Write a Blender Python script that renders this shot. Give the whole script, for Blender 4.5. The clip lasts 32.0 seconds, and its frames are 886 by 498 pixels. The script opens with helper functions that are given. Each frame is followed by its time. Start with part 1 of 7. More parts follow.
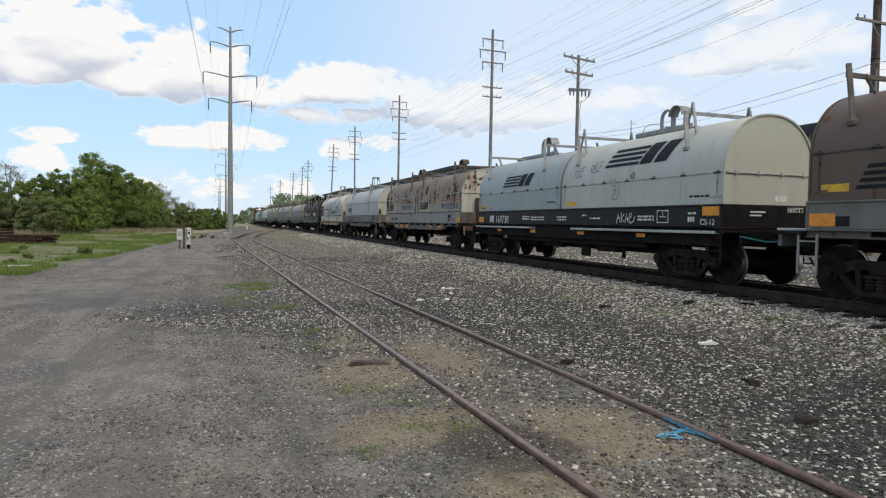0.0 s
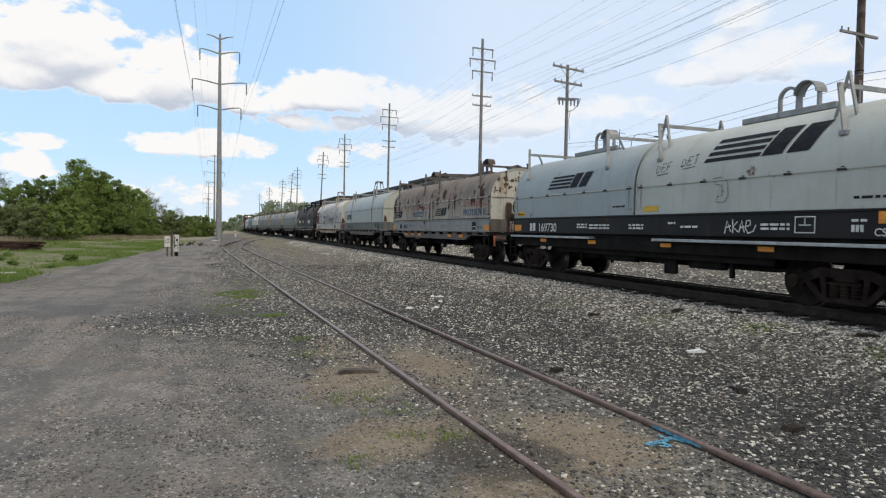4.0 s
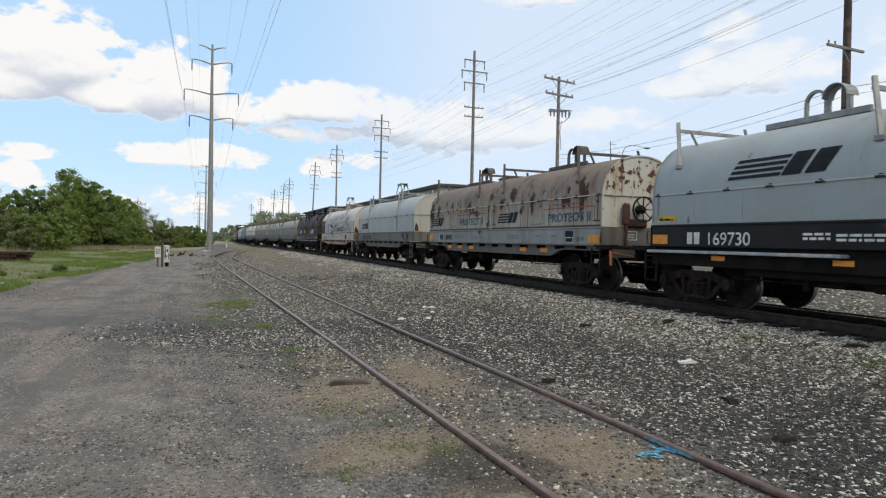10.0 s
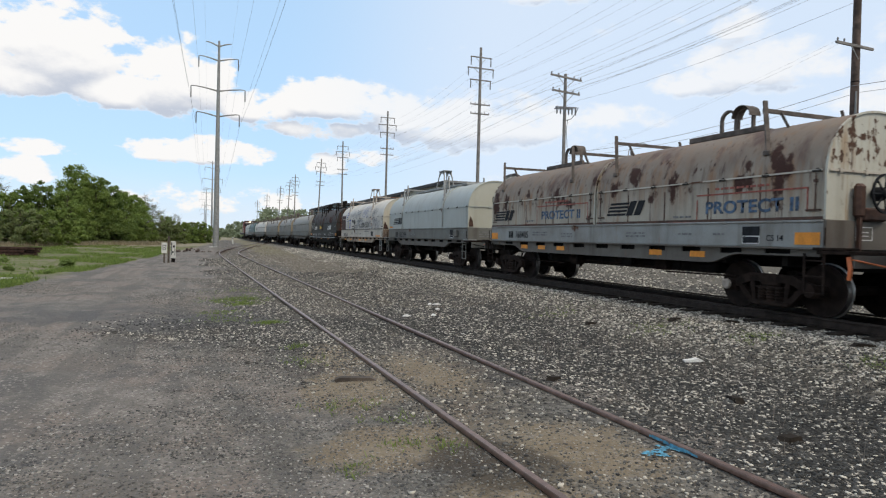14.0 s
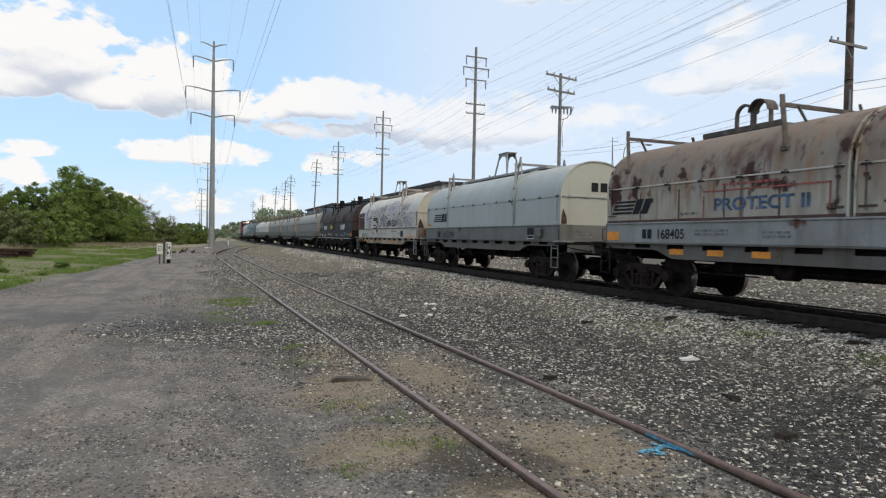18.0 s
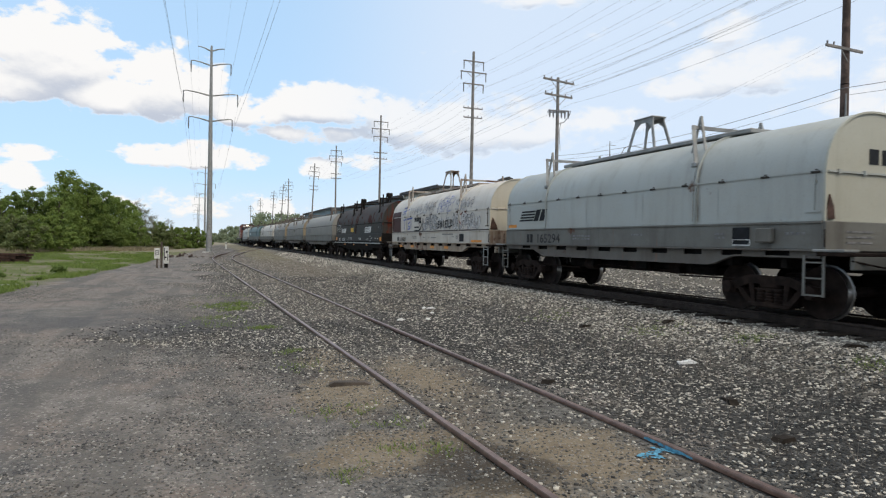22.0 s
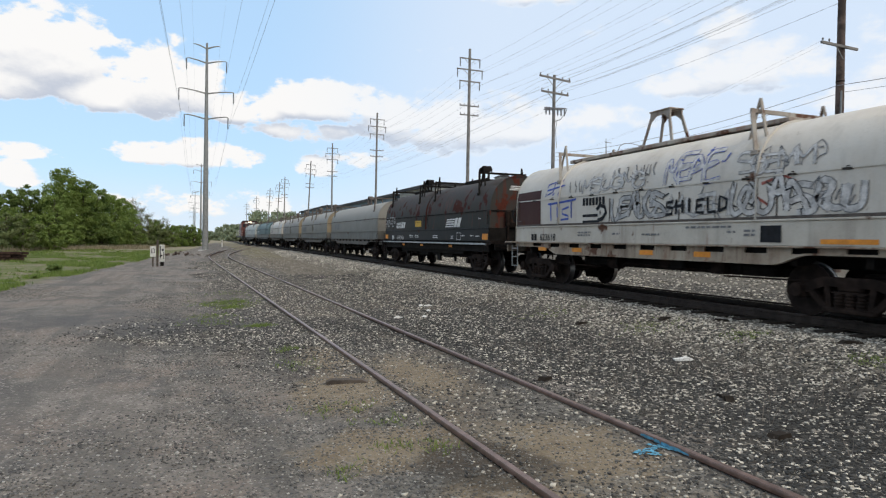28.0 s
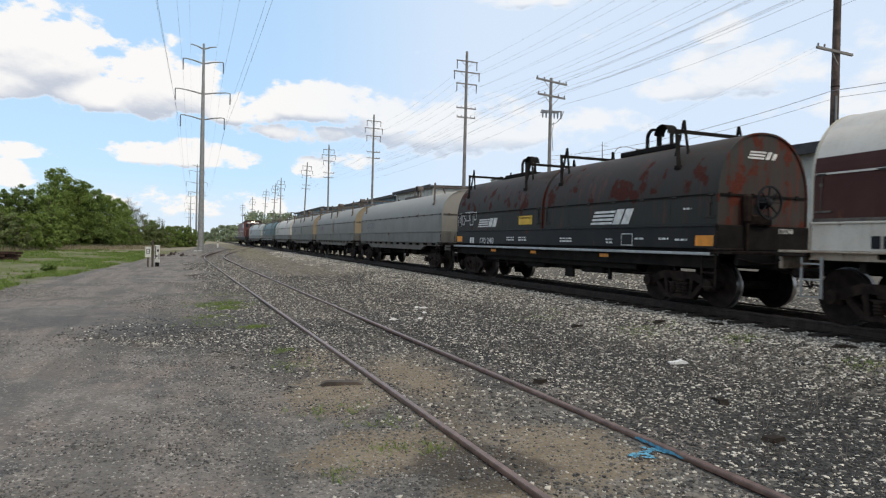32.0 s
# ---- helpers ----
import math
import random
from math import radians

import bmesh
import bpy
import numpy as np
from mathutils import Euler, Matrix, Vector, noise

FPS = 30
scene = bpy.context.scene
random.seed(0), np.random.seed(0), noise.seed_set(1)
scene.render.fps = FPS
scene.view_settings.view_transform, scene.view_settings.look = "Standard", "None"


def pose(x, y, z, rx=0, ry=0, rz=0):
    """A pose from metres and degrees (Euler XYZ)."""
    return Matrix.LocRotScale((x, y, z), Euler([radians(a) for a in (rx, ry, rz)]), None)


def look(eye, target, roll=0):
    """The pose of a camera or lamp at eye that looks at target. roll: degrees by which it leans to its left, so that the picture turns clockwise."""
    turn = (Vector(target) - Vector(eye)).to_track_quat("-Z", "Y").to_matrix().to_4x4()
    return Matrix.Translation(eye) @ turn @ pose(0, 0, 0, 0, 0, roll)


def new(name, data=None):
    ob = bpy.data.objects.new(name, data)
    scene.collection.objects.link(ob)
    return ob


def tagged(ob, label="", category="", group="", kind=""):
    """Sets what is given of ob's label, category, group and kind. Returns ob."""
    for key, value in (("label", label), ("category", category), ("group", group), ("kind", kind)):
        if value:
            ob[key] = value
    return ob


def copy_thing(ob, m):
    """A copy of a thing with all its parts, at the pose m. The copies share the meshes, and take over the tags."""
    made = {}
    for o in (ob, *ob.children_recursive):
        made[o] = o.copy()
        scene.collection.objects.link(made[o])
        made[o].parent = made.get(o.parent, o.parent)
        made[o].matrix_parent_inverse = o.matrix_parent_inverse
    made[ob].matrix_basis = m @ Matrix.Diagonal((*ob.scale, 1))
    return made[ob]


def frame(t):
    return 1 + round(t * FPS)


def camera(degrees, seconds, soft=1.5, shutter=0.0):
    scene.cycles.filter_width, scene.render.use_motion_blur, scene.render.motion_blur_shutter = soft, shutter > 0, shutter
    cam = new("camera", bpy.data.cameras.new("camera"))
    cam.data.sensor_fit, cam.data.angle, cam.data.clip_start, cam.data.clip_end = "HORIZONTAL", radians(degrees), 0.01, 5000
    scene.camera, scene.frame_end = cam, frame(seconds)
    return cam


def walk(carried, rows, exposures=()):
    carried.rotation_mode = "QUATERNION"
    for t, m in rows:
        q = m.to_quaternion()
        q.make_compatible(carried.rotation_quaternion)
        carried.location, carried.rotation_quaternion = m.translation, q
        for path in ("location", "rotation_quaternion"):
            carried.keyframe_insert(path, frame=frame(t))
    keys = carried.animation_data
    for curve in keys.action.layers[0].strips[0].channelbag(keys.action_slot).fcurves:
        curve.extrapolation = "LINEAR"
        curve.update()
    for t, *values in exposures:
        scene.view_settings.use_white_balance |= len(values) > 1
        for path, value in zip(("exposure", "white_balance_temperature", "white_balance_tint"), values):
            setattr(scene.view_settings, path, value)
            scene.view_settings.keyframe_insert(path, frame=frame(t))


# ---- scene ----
# The camera stands by the siding, at eye height, and is turned a little by hand.
# World: y runs along the main track away from the camera, x to the right, z up from the ballast beside the siding.
EYE = (0.0, 0.0, 1.742)
EXPOSURE = 0.0
TURNS = (
    (0.0, 19.179, -2.392, 0.829), (0.5, 19.278, -2.250, 0.618), (1.0, 19.392, -2.133, 0.819), (1.5, 19.441, -2.050, 0.675),
    (2.0, 19.650, -1.998, 0.757), (2.5, 19.926, -1.851, 0.781), (3.0, 20.083, -1.744, 0.994), (3.5, 20.087, -1.694, 0.966),
    (5.5, 20.278, -1.351, 1.194), (6.0, 20.323, -1.151, 1.073), (6.5, 20.416, -1.125, 1.148), (7.0, 20.480, -1.070, 1.097),
    (7.5, 20.539, -1.131, 1.206), (8.0, 20.545, -1.106, 1.286), (8.5, 20.561, -1.058, 1.381), (9.0, 20.605, -0.953, 1.311),
    (9.5, 20.776, -0.821, 1.183), (10.0, 20.826, -0.680, 1.064), (10.5, 20.813, -0.603, 1.030), (11.0, 20.743, -0.670, 1.023),
    (11.5, 20.675, -0.756, 1.166), (12.0, 20.568, -0.826, 1.200), (12.5, 20.521, -0.827, 1.221), (13.0, 20.410, -0.914, 1.174),
    (13.5, 20.326, -1.034, 1.275), (14.0, 20.336, -0.951, 1.309), (14.5, 20.402, -0.821, 1.208), (16.5, 20.626, -0.981, 1.153),
    (17.0, 20.563, -1.062, 1.079), (17.5, 20.586, -1.081, 1.044), (18.0, 20.686, -0.963, 1.052), (18.5, 20.769, -0.857, 1.063),
    (19.0, 20.826, -0.827, 1.051), (19.5, 20.850, -0.804, 0.929), (20.0, 20.832, -0.772, 0.845), (20.5, 20.877, -0.760, 0.815),
    (21.0, 20.880, -0.755, 0.699), (21.5, 20.902, -0.655, 0.786), (22.0, 20.875, -0.604, 0.971), (22.5, 20.847, -0.607, 0.905),
    (23.0, 20.780, -0.872, 0.970), (23.5, 20.772, -0.895, 0.963), (24.0, 20.778, -0.805, 0.938), (24.5, 20.758, -0.769, 1.104),
    (25.0, 20.759, -0.727, 1.203), (25.5, 20.827, -0.829, 1.192), (27.5, 21.104, -0.763, 1.071), (28.0, 21.188, -0.817, 0.860),
    (28.5, 21.323, -0.837, 0.847), (29.0, 21.310, -0.888, 1.005), (29.5, 21.358, -0.910, 1.004), (30.0, 21.375, -1.017, 1.028),
    (30.5, 21.442, -1.047, 0.969), (31.0, 21.550, -0.891, 0.967), (31.5, 21.553, -0.749, 0.939), (32.0, 21.546, -0.618, 1.190),
)
TRAIN_WAY = (
    (0, -15.71), (1, -14.75), (2, -13.77), (3, -12.76), (4, -11.71), (5, -10.62), (6, -9.48), (7, -8.30), (8,
    -7.06), (9, -5.77), (10, -4.42), (11, -3.01), (12, -1.54), (13, 0.00), (14, 1.60), (15, 3.27), (16, 5.01),
    (17, 6.83), (18, 8.71), (19, 10.66), (20, 12.69), (21, 14.79), (22, 16.97), (23, 19.21), (24, 21.52), (25,
    23.90), (26, 26.34), (27, 28.84), (28, 31.38), (29, 33.97), (30, 36.58), (31, 39.21), (32, 41.85),
)


def aim(yaw, pitch, roll):
    """Camera pose: yaw to the right of the track's line, pitch up, roll to its left, in degrees."""
    a, b = radians(yaw), radians(pitch)
    way = Vector((math.sin(a) * math.cos(b), math.cos(a) * math.cos(b), math.sin(b)))
    return look(EYE, Vector(EYE) + way, roll)


cam = camera(70.0, 32.0, soft=1.2, shutter=0.5)
walk(cam, [(t, aim(y, p, r)) for t, y, p, r in TURNS], exposures=[(0, EXPOSURE), (32, EXPOSURE)])

# ---- sky and light ----
# Broken cumulus under a pale blue sky; a weak veiled sun high behind the camera.
SUN_EL, SUN_AZ = 52.0, 158.0
CLOUDS = (
    # bearing, elevation, half width, half height (degrees), weight
    (-11.1, 13.4, 5.4, 4.4, 1.2), (-17.5, 12.6, 5.0, 4.0, 1.0), (-2.7, 12.0, 5.0, 3.7, 1.15), (-7.0, 10.9, 4.5, 2.0, 1.1), (-13.5, 11.0, 4.0, 1.8, 1.0),
    (10.3, 11.6, 6.8, 2.1, 1.05), (3.6, 10.7, 4.0, 1.5, 1.0), (9.0, 9.2, 5.2, 0.9, 0.6), (-0.9, 6.7, 5.8, 1.5, 1.1), (-12.5, 6.2, 2.4, 0.6, 0.35), (-13.4, 4.2, 2.5, 1.1, 0.7),
    (9.4, 6.2, 2.3, 1.0, 0.8), (18.0, 10.4, 4.5, 2.1, 0.9), (22.5, 9.9, 7.5, 3.0, 1.0), (29.0, 10.0, 5.0, 2.2, 0.7), (46.0, 13.8, 6.0, 2.4, 0.9), (41.5, 13.2, 3.0, 1.4, 0.7), (44.7, 17.3, 2.0, 1.0, 0.5),
    (29.3, 21.2, 5.5, 1.4, 0.9), (55.5, 10.8, 3.6, 1.6, 0.9), (35.0, 10.5, 4.0, 1.2, 0.6), (-0.9, 2.6, 5.0, 1.3, 0.5), (5.5, 2.6, 4.0, 1.2, 0.5), (13.5, 7.0, 2.6, 0.9, 0.4),
    (-22.0, 14.0, 9.0, 5.0, 0.9), (66.0, 13.0, 12.0, 5.0, 0.8), (22.0, 31.0, 18.0, 5.0, 0.8), (-6.0, 34.0, 12.0, 5.0, 0.8),
    # cloud added overhead and behind, out of view, to whiten the skylight
    (0.0, 78.0, 500.0, 38.0, 1.1), (180.0, 26.0, 80.0, 22.0, 1.0), (-180.0, 26.0, 80.0, 22.0, 1.0), (-95.0, 24.0, 50.0, 17.0, 1.0), (115.0, 22.0, 45.0, 15.0, 1.0),
)


def build_sky():
    world = bpy.data.worlds.new("sky")
    scene.world = world
    world.use_nodes = True
    nt = world.node_tree
    nt.nodes.clear()

    def node(tree, kind, **values):
        n = tree.nodes.new(kind)
        for k, v in values.items():
            if k == "operation":
                n.operation = v
            else:
                n.inputs[int(k[1:])].default_value = v
        return n

    def math_node(tree, op, a, b=None, c=None):
        n = tree.nodes.new("ShaderNodeMath")
        n.operation = op
        for i, v in enumerate((a, b, c)):
            if v is None:
                continue
            if isinstance(v, (int, float)):
                n.inputs[i].default_value = v
            else:
                tree.links.new(v, n.inputs[i])
        return n.outputs[0]

    # one group: how thick the cloud is at a bearing and an elevation
    grp = bpy.data.node_groups.new("cloud_cover", "ShaderNodeTree")
    for nm in ("bearing", "elevation"):
        grp.interface.new_socket(nm, in_out="INPUT", socket_type="NodeSocketFloat")
    grp.interface.new_socket("cover", in_out="OUTPUT", socket_type="NodeSocketFloat")
    grp.interface.new_socket("bulk", in_out="OUTPUT", socket_type="NodeSocketFloat")
    gi, go = grp.nodes.new("NodeGroupInput"), grp.nodes.new("NodeGroupOutput")
    az, el = gi.outputs[0], gi.outputs[1]
    vec = grp.nodes.new("ShaderNodeCombineXYZ")
    grp.links.new(az, vec.inputs[0])
    grp.links.new(math_node(grp, "MULTIPLY", el, 1.7), vec.inputs[1])
    puffs = grp.nodes.new("ShaderNodeTexNoise")
    puffs.inputs["Scale"].default_value, puffs.inputs["Detail"].default_value, puffs.inputs["Roughness"].default_value = 0.34, 9.0, 0.57
    grp.links.new(vec.outputs[0], puffs.inputs["Vector"])
    wide = grp.nodes.new("ShaderNodeTexNoise")
    wide.inputs["Scale"].default_value, wide.inputs["Detail"].default_value = 0.05, 4.0
    grp.links.new(vec.outputs[0], wide.inputs["Vector"])
    total = None
    for a0, e0, wa, we, wt in CLOUDS:
        da = math_node(grp, "POWER", math_node(grp, "ABSOLUTE", math_node(grp, "MULTIPLY_ADD", az, 1 / wa, -a0 / wa)), 2.0)
        # flatter below than above
        rise, fall = math_node(grp, "MULTIPLY_ADD", el, 1 / we, -e0 / we), math_node(grp, "MULTIPLY_ADD", el, -1.45 / we, 1.45 * e0 / we)
        de = math_node(grp, "POWER", math_node(grp, "MAXIMUM", rise, fall), 2.0)
        blob = math_node(grp, "MULTIPLY_ADD", math_node(grp, "ADD", da, de), -wt, wt)
        total = blob if total is None else math_node(grp, "SMOOTH_MAX", total, blob, 0.3)
    total = math_node(grp, "MAXIMUM", total, -0.9)
    grp.links.new(total, go.inputs[1])
    total = math_node(grp, "ADD", total, math_node(grp, "MULTIPLY_ADD", puffs.outputs[0], 4.0, -1.98))
    total = math_node(grp, "ADD", total, math_node(grp, "MULTIPLY_ADD", wide.outputs[0], 0.8, -0.40))
    grp.links.new(total, go.inputs[0])

    tc = nt.nodes.new("ShaderNodeTexCoord")
    sep = nt.nodes.new("ShaderNodeSeparateXYZ")
    nt.links.new(tc.outputs["Generated"], sep.inputs[0])
    bearing = math_node(nt, "MULTIPLY", math_node(nt, "ARCTAN2", sep.outputs[0], sep.outputs[1]), 57.2958)
    elev = math_node(nt, "MULTIPLY", math_node(nt, "ARCSINE", sep.outputs[2]), 57.2958)

    def cover(lift):
        g = nt.nodes.new("ShaderNodeGroup")
        g.node_tree = grp
        nt.links.new(bearing, g.inputs[0])
        nt.links.new(math_node(nt, "ADD", elev, lift), g.inputs[1])
        return g.outputs

    def ramp(v, lo, hi):
        m = nt.nodes.new("ShaderNodeMapRange")
        m.interpolation_type = "SMOOTHSTEP"
        m.inputs["From Min"].default_value, m.inputs["From Max"].default_value = lo, hi
        nt.links.new(v, m.inputs["Value"])
        return m.outputs[0]

    (here, bulk), (above, higher), (rim, _) = cover(0.0), cover(1.9), cover(0.6)
    dense, soft = ramp(here, -0.08, 0.42), ramp(here, -0.45, 0.75)
    # undersides are grey, crowns are white, with small billows between
    under = math_node(nt, "SUBTRACT", higher, bulk)
    billow = math_node(nt, "MULTIPLY", math_node(nt, "SUBTRACT", rim, here), 0.30)
    shade = math_node(nt, "MULTIPLY", ramp(math_node(nt, "ADD", under, billow), -0.32, 0.82), ramp(here, -0.1, 0.5))
    # high thin haze over the eastern half
    hazy = ramp(bearing, 4.0, 26.0)
    thin = math_node(nt, "MULTIPLY", soft, 0.72)
    mask = math_node(nt, "ADD", math_node(nt, "MULTIPLY", dense, math_node(nt, "SUBTRACT", 1.0, hazy)), math_node(nt, "MULTIPLY", thin, hazy))

    def mix(fac, a, b):
        m = nt.nodes.new("ShaderNodeMix")
        m.data_type = "RGBA"
        for sock, v in ((m.inputs["A"], a), (m.inputs["B"], b)):
            if isinstance(v, tuple):
                sock.default_value = v
            else:
                nt.links.new(v, sock)
        if isinstance(fac, float):
            m.inputs["Factor"].default_value = fac
        else:
            nt.links.new(fac, m.inputs["Factor"])
        return m.outputs["Result"]

    sky = nt.nodes.new("ShaderNodeTexSky")
    sky.sky_type = "NISHITA"
    sky.sun_disc = False
    sky.sun_elevation, sky.sun_rotation = radians(SUN_EL), radians(SUN_AZ)
    sky.altitude, sky.air_density, sky.dust_density, sky.ozone_density = 200, 1.0, 1.2, 1.3
    blue = nt.nodes.new("ShaderNodeVectorMath")
    blue.operation = "SCALE"
    blue.inputs["Scale"].default_value = 0.15
    nt.links.new(sky.outputs[0], blue.inputs[0])
    veil = mix(0.74, blue.outputs[0], (0.55, 0.81, 1.10, 1))
    veil = mix(math_node(nt, "MULTIPLY", hazy, 0.62), veil, (0.805, 0.865, 0.97, 1))
    veil = mix(ramp(elev, 6.0, 0.0), veil, (0.76, 0.87, 0.98, 1))
    lit = mix(shade, (0.965, 0.955, 0.945, 1), (0.55, 0.60, 0.70, 1))
    # the ground half of the world is dull
    air = mix(mask, veil, lit)
    full = mix(ramp(elev, -3.0, -0.5), (0.16, 0.16, 0.15, 1), air)
    bg = nt.nodes.new("ShaderNodeBackground")
    bg.inputs["Strength"].default_value = 1.0
    nt.links.new(full, bg.inputs["Color"])
    out = nt.nodes.new("ShaderNodeOutputWorld")
    nt.links.new(bg.outputs[0], out.inputs["Surface"])

    sun = new("sun", bpy.data.lights.new("sun", "SUN"))
    sun.data.energy, sun.data.angle, sun.data.color = 2.0, radians(18), (1.0, 0.88, 0.71)
    a, e = radians(SUN_AZ), radians(SUN_EL)
    at = Vector((math.sin(a) * math.cos(e), math.cos(a) * math.cos(e), math.sin(e)))
    sun.matrix_basis = look(at * 60, (0, 0, 0))


build_sky()


# ---- materials ----
class Mat:
    """A small builder round one node material."""

    def __init__(self, name, rough=0.8, metal=0.0, spec=0.5):
        self.m = bpy.data.materials.new(name)
        self.m.use_nodes = True
        self.t = self.m.node_tree
        self.b = self.t.nodes["Principled BSDF"]
        self.b.inputs["Roughness"].default_value = rough
        self.b.inputs["Metallic"].default_value = metal
        self.b.inputs["Specular IOR Level"].default_value = spec
        tc = self.t.nodes.new("ShaderNodeTexCoord")
        self.co = tc.outputs["Object"]

    def sock(self, s, v):
        if isinstance(v, (int, float)):
            s.default_value = v
        elif isinstance(v, tuple):
            s.default_value = (*v, 1) if len(v) == 3 else v
        else:
            self.t.links.new(v, s)

    def scaled(self, x, y, z):
        n = self.t.nodes.new("ShaderNodeMapping")
        n.inputs["Scale"].default_value = (x, y, z)
        self.t.links.new(self.co, n.inputs["Vector"])
        return n.outputs[0]

    def noise(self, scale, detail=4, rough=0.6, at=None):
        n = self.t.nodes.new("ShaderNodeTexNoise")
        n.inputs["Scale"].default_value, n.inputs["Detail"].default_value, n.inputs["Roughness"].default_value = scale, detail, rough
        self.t.links.new(at or self.co, n.inputs["Vector"])
        return n.outputs[0]

    def cells(self, scale, feature="F1", out="Distance", at=None):
        n = self.t.nodes.new("ShaderNodeTexVoronoi")
        n.feature = feature
        n.inputs["Scale"].default_value = scale
        self.t.links.new(at or self.co, n.inputs["Vector"])
        return n.outputs[out]

    def ramp(self, v, lo, hi, a=0.0, b=1.0):
        n = self.t.nodes.new("ShaderNodeMapRange")
        n.interpolation_type = "SMOOTHSTEP"
        for k, x in zip(("From Min", "From Max", "To Min", "To Max"), (lo, hi, a, b)):
            n.inputs[k].default_value = x
        self.t.links.new(v, n.inputs["Value"])
        return n.outputs[0]

    def op(self, kind, a, b=0.0, c=0.0):
        n = self.t.nodes.new("ShaderNodeMath")
        n.operation = kind
        for s, v in zip(n.inputs, (a, b, c)):
            self.sock(s, v)
        return n.outputs[0]

    def mix(self, f, a, b, kind="MIX"):
        n = self.t.nodes.new("ShaderNodeMix")
        n.data_type, n.blend_type = "RGBA", kind
        self.sock(n.inputs["Factor"], f)
        self.sock(n.inputs["A"], a)
        self.sock(n.inputs["B"], b)
        return n.outputs["Result"]

    def xyz(self):
        n = self.t.nodes.new("ShaderNodeSeparateXYZ")
        self.t.links.new(self.co, n.inputs[0])
        return n.outputs

    def island(self):
        return self.t.nodes.new("ShaderNodeNewGeometry").outputs["Random Per Island"]

    def each(self):
        return self.t.nodes.new("ShaderNodeObjectInfo").outputs["Random"]

    def color(self, c):
        self.sock(self.b.inputs["Base Color"], c)
        return self

    def rough(self, v):
        self.sock(self.b.inputs["Roughness"], v)
        return self

    def bump(self, h, dist=0.01, strength=0.6):
        n = self.t.nodes.new("ShaderNodeBump")
        n.inputs["Strength"].default_value, n.inputs["Distance"].default_value = strength, dist
        self.t.links.new(h, n.inputs["Height"])
        self.t.links.new(n.outputs[0], self.b.inputs["Normal"])
        return self


def plain(name, base, rough=0.7, metal=0.0, vary=0.25, scale=6.0, grain=40.0):
    """A worn single-coloured surface: blotches and fine grain."""
    m = Mat(name, rough, metal, 0.5 if max(base) > 0.06 else 0.15)
    dark = tuple(c * (1 - vary) for c in base)
    light = tuple(min(1, c * (1 + vary)) for c in base)
    c = m.mix(m.ramp(m.noise(scale, 5), 0.35, 0.65), dark, light)
    g = m.noise(grain, 3)
    c = m.mix(m.ramp(g, 0.35, 0.7, 0, 0.35), c, tuple(x * 0.55 for x in base))
    m.color(c).bump(g, 0.004, 0.35)
    return m.m


